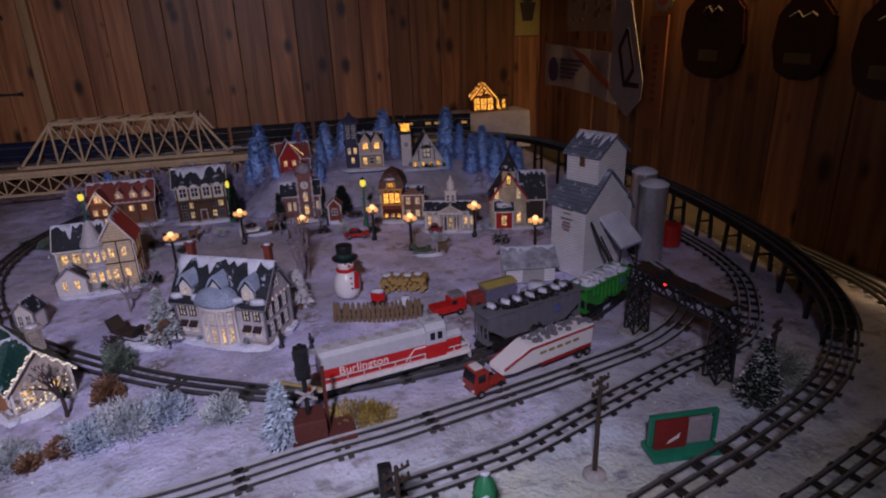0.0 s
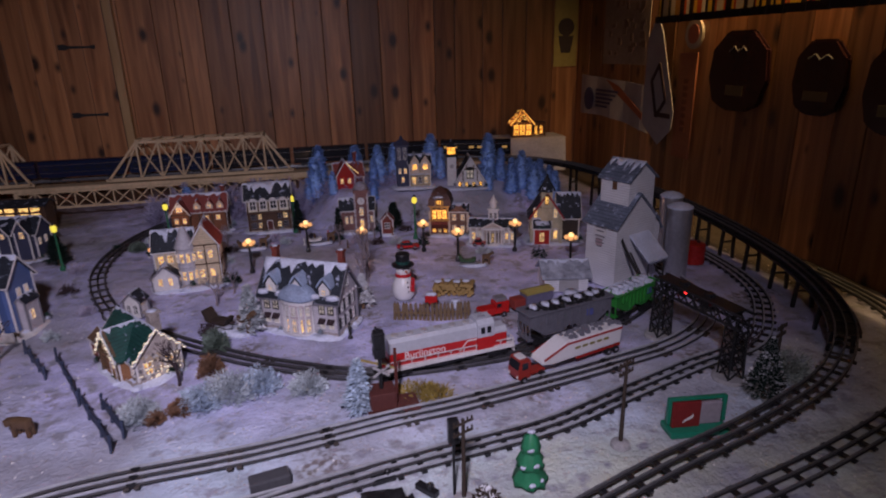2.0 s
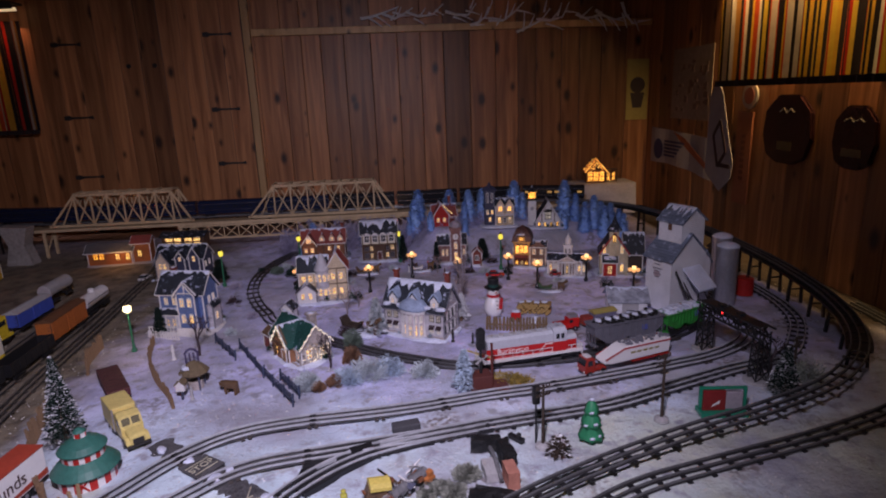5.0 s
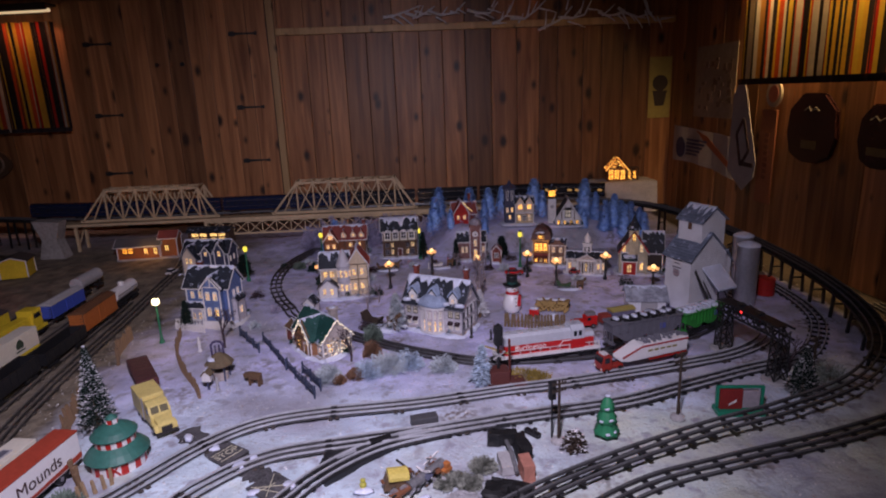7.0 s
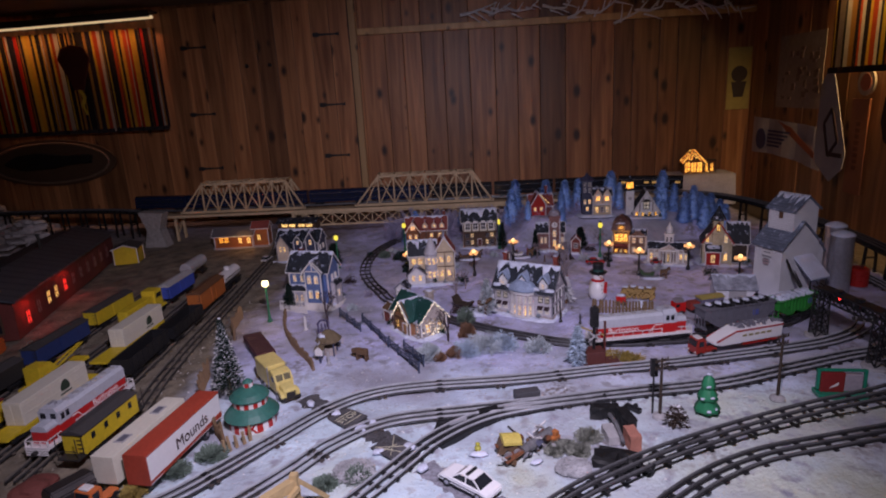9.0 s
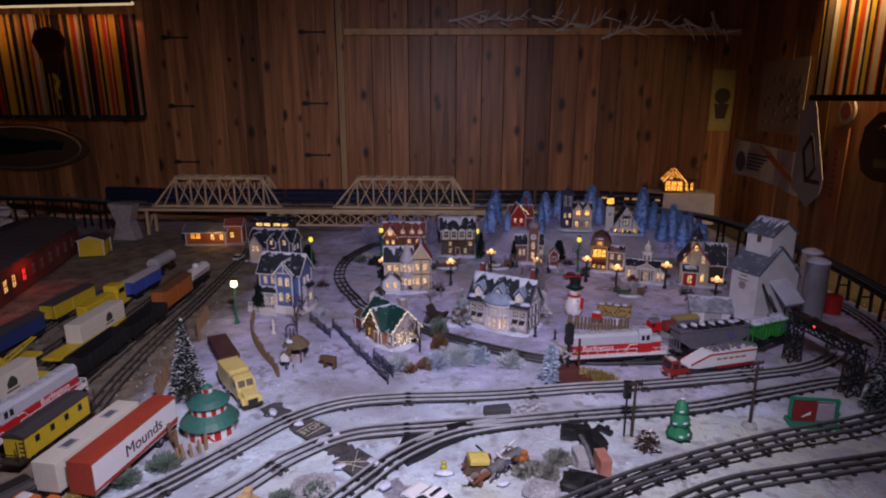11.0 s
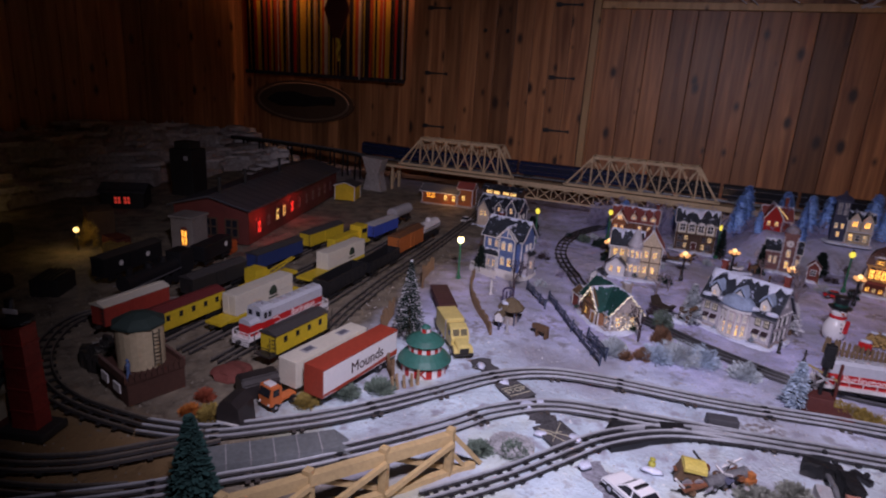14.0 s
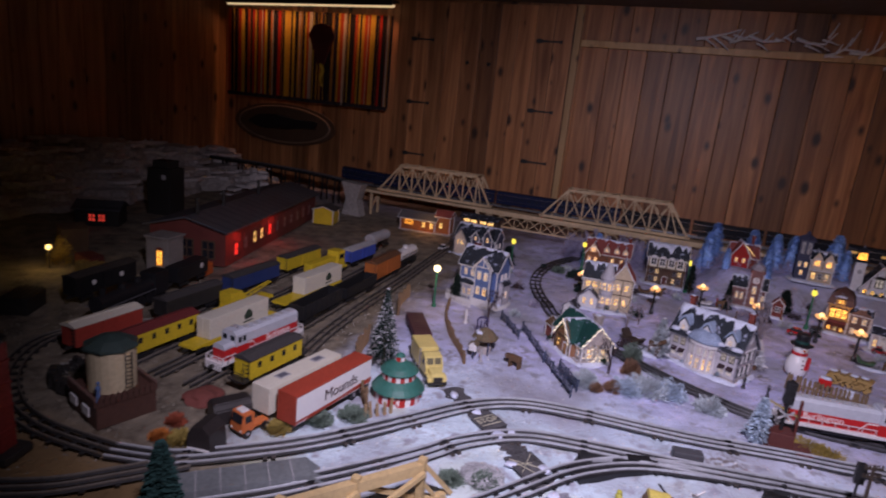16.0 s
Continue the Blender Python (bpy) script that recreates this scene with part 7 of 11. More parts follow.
def green_lantern(x, y, h, glow_m, label, r0=0.0105):
    r = thing("lantern_post", label, "street lamp", pose(x, y, 0), group="lantern posts")
    bm = B()
    lathe(bm, 0, 0, [(0.010, -0.006), (0.010, 0.005), (0.006, 0.012), (0.004, 0.03), (0.0032, h - 0.024), (0.007, h - 0.020)], 10)
    part("post", bm, mat("post_green", (0.03, 0.16, 0.08), 0.5), r)
    bm = B()
    lathe(bm, 0, 0, [(0.006, h - 0.020), (r0, h - 0.014), (r0, h - 0.002), (r0 * 0.6, h + 0.005)], 8)
    part("globe", bm, glow_m, r)
    bm = B()
    lathe(bm, 0, 0, [(r0 * 0.7, h + 0.005), (r0 * 0.5, h + 0.009), (0.001, h + 0.014)], 8)
    part("cap", bm, BLACK, r)


green_lantern(1.685, 1.83, 0.162, YBULB, "green lantern post with a yellow-green glow")
green_lantern(0.696, 2.10, 0.142, YBULB, "dark lantern post with a yellow glow")
green_lantern(0.392, 1.81, 0.158, YBULB, "lantern post with a yellow globe by the hedge")
green_lantern(1.205, 2.06, 0.150, YBULB, "small lantern with a yellow glow beside the shop", 0.006)
green_lantern(0.281, 1.095, 0.160, WBULB, "green lamp post with a bright white globe", 0.013)

lamp("lantern_light", "POINT", pose(0.281, 1.06, 0.165), 0.30, (1.0, 0.66, 0.30), radius=0.013)
# low white picket fence before the blue house
wf = thing("white_fence", "low white picket fence beside the blue house", "fence", pose(0, 0, 0))
for k in range(13):
    t = k / 12
    bm = B()
    prism(bm, [(-0.003, -0.006), (0.003, -0.006), (0.003, 0.022), (0, 0.027), (-0.003, 0.022)], -0.0014, 0.0014, "y")
    part("picket", bm, WHITE, wf, m=pose(0.285 + 0.115 * t, 1.215 - 0.035 * t, 0, 0, 0, -17))
bm = B()
bar(bm, (0.285, 1.217, 0.013), (0.40, 1.182, 0.013), 0.003)
part("rail", bm, WHITE, wf)

# ---- trees and shrubs ----


def needle_crown(h, r, n, seed, base=0.12, blade=0.012, width=0.003, droop=0.15, power=1.0):
    """A cone of many short blades in whorls, uneven, with gaps."""
    rnd = random.Random(seed)
    bm = B()
    for _ in range(n):
        t = rnd.random() ** 0.8
        z = h * (base + (1 - base) * t)
        rr = r * (1 - t) ** power * rnd.uniform(0.35, 1.05) + 0.001
        a = rnd.uniform(0, 2 * math.pi)
        d = Vector((math.cos(a), math.sin(a), -droop + rnd.uniform(-0.25, 0.35))).normalized()
        p = Vector((rr * math.cos(a), rr * math.sin(a), z - droop * rr))
        s = Vector((-math.sin(a), math.cos(a), rnd.uniform(-0.5, 0.5))) * width * rnd.uniform(0.6, 1.4)
        L = blade * rnd.uniform(0.6, 1.4)
        u = d.cross(s).normalized() * width * 0.5
        v = [bm.verts.new(q) for q in (p - d * L * 0.5 - s, p - d * L * 0.5 + s, p + d * L * 0.6 + s * 0.3 + u, p + d * L * 0.6 - s * 0.3 + u)]
        bm.faces.new(v)
    return bm


def conifer(x, y, h, r, leaf, label, n=900, seed=1, snow=None, name="conifer", blade=0.012, width=0.003, power=1.0, ground=0.0, base=0.1):
    t = thing(name, label, "tree", pose(x, y, ground), group=name + "s")
    bm = B()
    cyl(bm, 0, 0, -0.008, h * 0.93, r * 0.10 + 0.002, 0.0008, 7)
    part("trunk", bm, BROWN, t)
    part("crown", needle_crown(h, r, n, seed, base, blade, width, power=power), leaf, t)
    if power < 0.5:
        bm = B()
        lathe(bm, 0, 0, [(r * 0.5, h * base)] + [(r * 0.72 * (1 - k / 9) ** power * (0.9 + 0.2 * (k % 2)), h * (base + (0.97 - base) * k / 9)) for k in range(1, 9)] + [(r * 0.1, h)], 11)
        part("core", bm, leaf, t)
    if snow:
        part("snow_frosting", needle_crown(h * 1.01, r * 1.06, int(n * 0.6), seed + 50, base, blade * 0.5, width * 1.5, power=power), snow, t)
    return t


BLUETREE = mat("blue_flocked", (0.36, 0.56, 0.92), 0.8, noise=0.35, island=0.35, bump=0)
BLUEDARK = mat("blue_deep", (0.27, 0.44, 0.80), 0.8, noise=0.35, island=0.35, bump=0)
FROST = mat("frosted_green", (0.50, 0.56, 0.60), 0.85, noise=0.3, island=0.35, bump=0)
FROSTBLUE = mat("frosted_blue", (0.46, 0.56, 0.68), 0.85, noise=0.3, island=0.35, bump=0)
LICHEN = mat("lichen_green", (0.15, 0.20, 0.16), 0.9, noise=0.4, island=0.4, bump=0)
DARKFIR = mat("dark_fir", (0.015, 0.035, 0.028), 0.8, noise=0.4, island=0.4, bump=0)
DRYLICHEN = mat("dry_lichen", (0.27, 0.28, 0.24), 0.9, noise=0.5, island=0.5, bump=0)
RUSTLEAF = mat("rust_leaf", (0.22, 0.12, 0.07), 0.85, noise=0.4, island=0.4, bump=0)
YELGRASS = mat("straw_turf", (0.33, 0.24, 0.06), 0.9, noise=0.4, island=0.35, bump=0)
FLECK = mat("white_fleck", (0.75, 0.76, 0.80), 0.8, noise=0.1, island=0.1, bump=0)
TREES = ((1.325, 2.50, 1.20), (1.265, 2.44, 0.70), (1.495, 2.42, 0.95), (1.605, 2.42, 0.95), (1.575, 2.36, 0.70), (1.865, 2.42, 1.05), (1.90, 2.36, 0.75), (2.145, 2.38, 1.10), (2.185, 2.30, 0.80), (2.21, 2.20, 0.85), (2.27, 2.24, 0.95), (2.31, 2.18, 0.90), (2.355, 2.22, 0.95), (2.40, 2.14, 0.85), (2.33, 2.30, 0.80), (2.42, 2.26, 0.85), (2.10, 2.22, 0.55), (1.38, 2.30, 0.55), (1.56, 2.22, 0.5), (1.08, 2.42, 0.75), (1.00, 2.44, 0.7), (0.74, 2.32, 0.85), (0.70, 2.22, 0.75))
trees, BRUSH = [], []
for k in range(3):
    trees.append(conifer(1.30, 2.46, 0.20, 0.048, (BLUETREE, BLUEDARK, BLUETREE)[k], "blue flocked bottle-brush tree with pale tips", 1500, 20 + k, None, "blue_tree", 0.014, 0.0045, 0.45, base=0.02, ground=hill(1.31, 2.46)) if k == 0 else conifer((1.31, 1.50, 1.69)[k], (2.56, 2.46, 2.46)[k], 0.20, 0.048, (BLUETREE, BLUEDARK, BLUETREE)[k], "blue flocked bottle-brush tree with pale tips", 1500, 20 + k, None, "blue_tree", 0.014, 0.0045, 0.45, base=0.02, ground=0.09))
rnd = random.Random(12)
for x, y, s in TREES:
    src = trees[rnd.randrange(3)]
    copy_thing(src, pose(x, y, hill(x, y) - 0.004, 0, 0, rnd.uniform(0, 360)) @ Matrix.Diagonal((s * rnd.uniform(0.85, 1.05), s * rnd.uniform(0.85, 1.05), s, 1)))
bm = B()
for k in range(2200):
    x, y = rnd.uniform(0.62, 1.95), rnd.gauss(2.42, 0.07)
    p = Vector((x, y, hill(x, y) + rnd.uniform(0.0, 0.07) * (0.6 + 0.7 * noise.noise(Vector((x * 8, y * 8, 0))))))
    d = Vector((rnd.uniform(-1, 1), rnd.uniform(-1, 1), rnd.uniform(0.2, 1))).normalized() * rnd.uniform(0.015, 0.04)
    bar(bm, p, p + d, 0.0016)
for k, (x, y) in enumerate(((0.66, 2.44), (0.76, 2.40), (0.86, 2.45), (0.97, 2.42), (1.07, 2.46), (1.17, 2.42), (1.26, 2.46), (0.60, 2.36), (0.92, 2.36), (1.22, 2.34))):
    BRUSH.append((x, y, k))
tagged(part("purple_brush", bm, mat("lilac_brush", (0.38, 0.34, 0.50), 0.85, noise=0.3, island=0.3, bump=0)), "tangle of lilac frosted brushwood below the trestle", "shrubs", kind="stuff")
fir = conifer(1.222, 2.05, 0.135, 0.026, DARKFIR, "dark green bottle-brush fir", 900, 31, None, "dark_fir", power=0.8)
copy_thing(fir, pose(1.385, 1.955, 0) @ Matrix.Diagonal((0.8, 0.8, 0.85, 1)))
copy_thing(fir, pose(1.62, 2.00, 0) @ Matrix.Diagonal((1.5, 1.5, 0.8, 1)))
copy_thing(fir, pose(0.36, 1.87, 0) @ Matrix.Diagonal((1.6, 1.4, 0.8, 1)))
copy_thing(fir, pose(0.325, 1.22, 0) @ Matrix.Diagonal((0.9, 0.9, 0.8, 1)))
conifer(0.358, 0.515, 0.235, 0.050, DARKFIR, "dark fir heavily flecked with white snow", 4200, 41, FLECK, "flecked_fir", 0.008, 0.0022)
conifer(2.225, 0.505, 0.135, 0.045, DARKFIR, "dark fir flecked with white beside the bridge", 3000, 42, FLECK, "flecked_fir", 0.008, 0.0022)
conifer(1.115, 1.105, 0.135, 0.042, FROST, "frosted pale green fir beside the mansion", 1100, 43, FLECK, "frosted_fir", 0.013, 0.0035)
conifer(1.375, 0.655, 0.118, 0.036, FROSTBLUE, "frosted ice-blue fir beside the signal mast", 1100, 44, None, "frosted_fir", 0.013, 0.004)
conifer(1.425, 1.20, 0.10, 0.036, FLECK, "white snowy shrub beside the mansion", 700, 45, None, "frosted_fir", 0.012, 0.003)
conifer(0.345, -0.290, 0.175, 0.046, mat("felt_green", (0.02, 0.06, 0.055), 0.95, noise=0.3, bump=0), "narrow dark felt fir at the table edge", 3600, 46, None, "felt_fir", 0.010, 0.005, 0.85, base=0.0)
cone = thing("pine_cone", "snow-tipped pine cone standing in the snow", "pine cone", pose(1.555, 0.315, 0))
bm = needle_crown(0.045, 0.030, 260, 47, 0.0, 0.012, 0.004, power=0.5)
part("cone", bm, DKWOOD, cone)
part("snow_frosting", needle_crown(0.046, 0.031, 160, 48, 0.0, 0.006, 0.004, power=0.5), FLECK, cone)
# moulded green tree with snowy tiers
gt = thing("moulded_tree", "moulded green toy tree with snow on its tiers", "tree", pose(1.648, 0.365, 0))
rings = [(0.006, -0.006), (0.010, 0.0)]
for k, (r0, z0) in enumerate(((0.030, 0.004), (0.024, 0.036), (0.017, 0.066))):
    rings += [(r0 * 0.8, z0), (r0, z0 + 0.003), (r0 * 0.92, z0 + 0.010), (r0 * 0.62, z0 + 0.028)]
rings += [(0.006, 0.098), (0.001, 0.106)]
bm = B()
lathe(bm, 0, 0, rings, 18)
for v in bm.verts:
    k = 1 + 0.16 * math.sin(7 * math.atan2(v.co.y, v.co.x) + v.co.z * 300)
    v.co.x *= k
    v.co.y *= k
part("crown", bm, mat("moulded_green", (0.03, 0.22, 0.10), 0.5), gt, smooth=True)
for a, z, r0 in ((-100, 0.012, 0.026), (-60, 0.016, 0.024), (-140, 0.042, 0.021), (-80, 0.046, 0.020), (-110, 0.074, 0.014), (-90, 0.103, 0.002)):
    c = (r0 * math.cos(radians(a)), r0 * math.sin(radians(a)))
    snow_cap(gt, c[0] - 0.008, c[1] - 0.005, c[0] + 0.008, c[1] + 0.006, z, int(z * 1000), 0.004)


def bush(x, y, r, h, m, label, n=500, seed=3, blade=0.008):
    """A low rounded tuft of short blades."""
    rnd = random.Random(seed)
    bm = B()
    for _ in range(n):
        d = Vector((rnd.gauss(0, 1), rnd.gauss(0, 1), abs(rnd.gauss(0, 0.9)))).normalized()
        p = Vector((d.x * r, d.y * r, d.z * h)) * rnd.uniform(0.3, 1.0) * (1 + 0.35 * noise.noise(d * 2.3 + Vector((seed, 0, 0))))
        s = d.orthogonal().normalized() * rnd.uniform(0.0009, 0.0021)
        q = (d + Vector((rnd.uniform(-0.6, 0.6), rnd.uniform(-0.6, 0.6), rnd.uniform(-0.3, 0.6)))).normalized() * blade * rnd.uniform(0.5, 1.2)
        bm.faces.new([bm.verts.new(v) for v in (p - s, p + s, p + q + s * 0.3, p + q - s * 0.3)])
    return tagged(part("shrub", bm, m, m=pose(x, y, -0.004)), label, "shrub", "shrubs")


for k, (x, y, r, h, m, lab) in enumerate(((1.10, 0.78, 0.060, 0.060, FROST, "large frosted lichen shrub"), (1.04, 0.76, 0.045, 0.045, FROSTBLUE, "pale blue frosted shrub"), (1.16, 0.80, 0.045, 0.05, FROSTBLUE, "pale blue frosted shrub"), (1.27, 0.77, 0.042, 0.04, FROST, "round frosted grey shrub"), (0.92, 0.74, 0.042, 0.042, FROST, "frosted shrub before the cottage"), (1.035, 1.02, 0.035, 0.06, LICHEN, "dark green lichen shrub behind the cottage"), (1.00, 0.745, 0.024, 0.030, RUSTLEAF, "low rust-brown lichen shrub in snow"), (0.955, 0.72, 0.017, 0.020, RUSTLEAF, "small rust-brown lichen shrub"), (1.04, 0.90, 0.03, 0.05, RUSTLEAF, "reddish shrub beside the cottage"), (0.43, 0.22, 0.036, 0.022, LICHEN, "flat green lichen patch"), (0.37, 0.16, 0.034, 0.022, LICHEN, "flat grey-green lichen patch"), (0.31, 0.08, 0.030, 0.02, YELGRASS, "yellow lichen tuft in gravel"), (0.165, -0.065, 0.035, 0.020, YELGRASS, "straw-coloured lichen patch in the gravel"), (0.10, -0.015, 0.020, 0.022, mat("brick_leaf", (0.34, 0.08, 0.04), 0.85, island=0.3, bump=0), "brick-red lichen tuft in gravel"), (0.118, -0.078, 0.020, 0.020, mat("orange_leaf", (0.5, 0.16, 0.03), 0.85, island=0.3, bump=0), "bright orange lichen tuft in gravel"), (1.16, 1.18, 0.05, 0.07, FROSTBLUE, "large pale shrub behind the mansion"), (1.30, 0.205, 0.026, 0.022, DRYLICHEN, "grey-green lichen by the wreck"), (1.335, 0.265, 0.028, 0.02, DRYLICHEN, "mossy lichen by the wreck"), (1.245, 0.212, 0.020, 0.018, DRYLICHEN, "dull olive-brown moss beside the wrecked engine"), (1.275, 0.225, 0.022, 0.016, DRYLICHEN, "dull olive-brown moss beside the wrecked engine"), (0.735, 0.10, 0.026, 0.02, LICHEN, "green moss beside the grey patty"), (0.80, 0.13, 0.036, 0.022, LICHEN, "mossy patch by the dry bush"), (2.33, 0.56, 0.045, 0.085, mat("white_green", (0.35, 0.40, 0.36), 0.8, island=0.5, bump=0), "tall snowy shrub beside the bridge"), (0.60, 1.98, 0.03, 0.03, LICHEN, "dark shrub by the inner loop"), (0.70, 1.93, 0.05, 0.04, DARKFIR, "dark hedge by the inner loop"), (0.75, 1.70, 0.02, 0.02, DARKFIR, "small dark bush under a lamp"))):
    bush(x, y, r, h, m, lab, int(800 + r * 30000), k + 5)
for x, y, k in BRUSH:
    bush(x, y, 0.055, 0.12 + 0.02 * (k % 3), mat("lilac_frost", (0.40, 0.38, 0.56), 0.85, noise=0.3, island=0.35, bump=0), "tall lilac frosted brush before the trestle", 1300, 200 + k, 0.016)
gp = bush(1.50, 0.690, 0.055, 0.014, YELGRASS, "mat of straw-yellow turf beside the signal base", 900, 77, 0.010)
gp = bush(1.545, 0.680, 0.04, 0.012, YELGRASS, "mat of straw-yellow turf beside the signal base", 600, 78, 0.010)
# flattened grey patties of dried moss


def patty(x, y, r, label, seed):
    rnd = random.Random(seed)
    bm = B()
    bmesh.ops.create_icosphere(bm, subdivisions=4, radius=r)
    for v in bm.verts:
        k = 1 + 0.16 * noise.noise(v.co * 40 + Vector((seed, 0, 0))) + 0.10 * noise.noise(v.co * 150)
        v.co = Vector((v.co.x * k, v.co.y * k * 0.85, max(-0.006, v.co.z * 0.30 * k + 0.004 * noise.noise(v.co * 220))))
    tagged(part("moss_patty", bm, mat("dry_moss", (0.40, 0.40, 0.42), 0.95, noise=0.7, scale=110, bump=0.7), m=pose(x, y, 0)), label, "moss", "moss patties")


patty(0.79, 0.145, 0.050, "flattened grey patty of dried moss", 2)
patty(1.280, 0.148, 0.040, "small grey patty of dried moss", 5)


def bare_tree(x, y, h, label, m, seed=1, spread=0.5):
    t = thing("bare_tree", label, "tree", pose(x, y, 0), group="bare trees")
    rnd = random.Random(seed)
    bm = B()

    def grow(p, d, L, r, depth):
        q = p + d * L
        mid = (p + q) / 2 + Vector((rnd.uniform(-1, 1), rnd.uniform(-1, 1), 0)) * L * 0.08
        tube(bm, [p, mid, q], r, 5 if depth > 1 else 4, 0.62)
        if depth:
            for _ in range(rnd.choice((2, 3, 3))):
                e = (d + Vector((rnd.uniform(-1, 1), rnd.uniform(-1, 1), rnd.uniform(-0.1, 0.7))) * spread * 1.3).normalized()
                grow(q, e, L * rnd.uniform(0.55, 0.8), r * 0.6, depth - 1)
    bm2 = B()
    tube(bm2, [(0, 0, -0.006), (0.002, 0, h * 0.16), (0.0, 0.002, h * 0.32)], h * 0.034, 7, 0.75)
    part("trunk", bm2, m, t)
    for _ in range(4):
        d = Vector((rnd.uniform(-1, 1) * spread, rnd.uniform(-1, 1) * spread, 1)).normalized()
        grow(Vector((0, 0, h * 0.31)), d, h * 0.22, h * 0.023, 3)
    part("twig_crown", bm, m, t)
    return t


BARK = mat("dark_bark", (0.06, 0.04, 0.045), 0.85)
FBARK = mat("frosted_bark", (0.24, 0.20, 0.22), 0.85)
bare_tree(0.52, 1.03, 0.155, "bare dark winter tree in front of the blue house", BARK, 2)
bare_tree(0.975, 0.86, 0.13, "bare dark tree in front of the stone cottage", BARK, 3)
bare_tree(1.455, 1.40, 0.20, "tall bare frosted tree beside the mansion", FBARK, 4, 0.3)
bare_tree(1.43, 1.30, 0.16, "tall bare frosted tree beside the mansion", FBARK, 5, 0.3)
bare_tree(0.99, 1.33, 0.11, "low bare twiggy tree between houses", FBARK, 6, 0.7)
bare_tree(1.03, 1.42, 0.09, "low bare twiggy tree between houses", FBARK, 7, 0.7)
bare_tree(2.26, 0.62, 0.13, "bare twig tree by the outer track", BARK, 8, 0.5)
for x, y, s in ((1.52, 1.86, 9), (1.38, 1.84, 10), (0.94, 1.95, 11)):
    bare_tree(x, y, 0.09, "small bare frosted twig in the village street", FBARK, s, 0.5)

LILACTWIG = mat("lilac_twig", (0.42, 0.38, 0.50), 0.85, noise=0.3)
for k in range(3):
    bt0 = bare_tree((0.70, 0.95, 1.22)[k], (2.46, 2.44, 2.43)[k], (0.19, 0.17, 0.18)[k], "frosted lilac twig tree before the trestle", LILACTWIG, 40 + k, 0.75)
    for q in range(3):
        x = (0.78, 1.03, 1.28, 0.87, 1.10, 0.64, 0.92, 1.16, 0.74)[k * 3 + q]
        copy_thing(bt0, pose(x, 2.42 + 0.05 * ((k + q) % 3), 0, 0, 0, 70 * q + 40 * k) @ Matrix.Scale((0.85, 1.0, 0.75)[q], 4))
rnd = random.Random(404)
for k, (x, y) in enumerate(((1.17, 1.90), (1.38, 1.90), (1.45, 1.84), (1.53, 1.80), (1.60, 1.78), (1.70, 1.74), (1.13, 1.95), (0.97, 1.86), (0.98, 1.72), (1.02, 1.52), (1.16, 1.42), (0.72, 1.88), (0.63, 2.06), (0.52, 2.00), (0.46, 1.75), (0.50, 1.55), (1.90, 1.58), (2.08, 1.48), (0.80, 1.16), (1.00, 1.12), (0.58, 1.20), (0.28, 1.36), (0.62, 1.36), (1.66, 1.95))):
    m, lab = ((FROST, "small frosted shrub in the village snow"), (DARKFIR, "low dark green shrub in the village snow"), (mat("lilac_twig", (0.30, 0.25, 0.36), 0.9, noise=0.3, bump=0, island=0.3), "low lilac twig bush in the village snow"), (BARK, "low bare brown bush in the village snow"))[k % 4]
    bush(x, y, rnd.uniform(0.018, 0.034), rnd.uniform(0.020, 0.042), m, lab, 260, 500 + k, 0.009)

# ---- things in the village snow ----
# snowman
sm = thing("snowman", "white snowman with black top hat and red scarf", "snowman", pose(1.553, 1.235, 0, 0, 0, 15))
CERAMIC = mat("glazed_white", (0.80, 0.79, 0.80), 0.3, noise=0.06)
bm = B()
lathe(bm, 0, 0, [(0.022, -0.006), (0.031, 0.004), (0.036, 0.022), (0.035, 0.040), (0.029, 0.058), (0.021, 0.069), (0.019, 0.072)], 20)
part("body", bm, CERAMIC, sm, smooth=True)
bm = B()
lathe(bm, 0, 0, [(0.014, 0.070), (0.021, 0.078), (0.024, 0.090), (0.021, 0.103), (0.012, 0.110)], 20)
part("head", bm, CERAMIC, sm, smooth=True)
bm = B()
lathe(bm, 0, 0, [(0.034, 0.104), (0.035, 0.107), (0.021, 0.109), (0.020, 0.112), (0.022, 0.138), (0.021, 0.141), (0.002, 0.142)], 20)
hat = part("hat", bm, BLACK, sm)
bm = B()
lathe(bm, 0, 0, [(0.0212, 0.110), (0.0220, 0.112), (0.0220, 0.118), (0.0214, 0.119)], 20)
part("hat_band", bm, DKGREEN, hat, "dark green holly band")
bm = B()
lathe(bm, 0, 0, [(0.020, 0.068), (0.0245, 0.071), (0.0245, 0.077), (0.020, 0.080)], 20)
prism(bm, [(0.006, 0.030), (0.018, 0.028), (0.020, 0.072), (0.010, 0.074)], -0.040, -0.034, "y")
part("scarf", bm, mat("scarf_red", (0.55, 0.02, 0.03), 0.5), sm)
bm = B()
lathe(bm, 0, 0, [(0.004, 0), (0.0005, 0.016)], 8)
bmesh.ops.rotate(bm, matrix=Matrix.Rotation(radians(95), 3, "X"), verts=bm.verts)
bmesh.ops.translate(bm, vec=(0, -0.022, 0.090), verts=bm.verts)
part("nose", bm, ORANGE, sm)
for x, y, z in ((-0.008, -0.0215, 0.096), (0.008, -0.0215, 0.096), (0, -0.032, 0.058), (0, -0.036, 0.044), (0, -0.037, 0.030)):
    bm = B()
    bmesh.ops.create_icosphere(bm, subdivisions=1, radius=0.0028, matrix=Matrix.Translation((x, y, z)))
    part("button", bm, BLACK, sm)
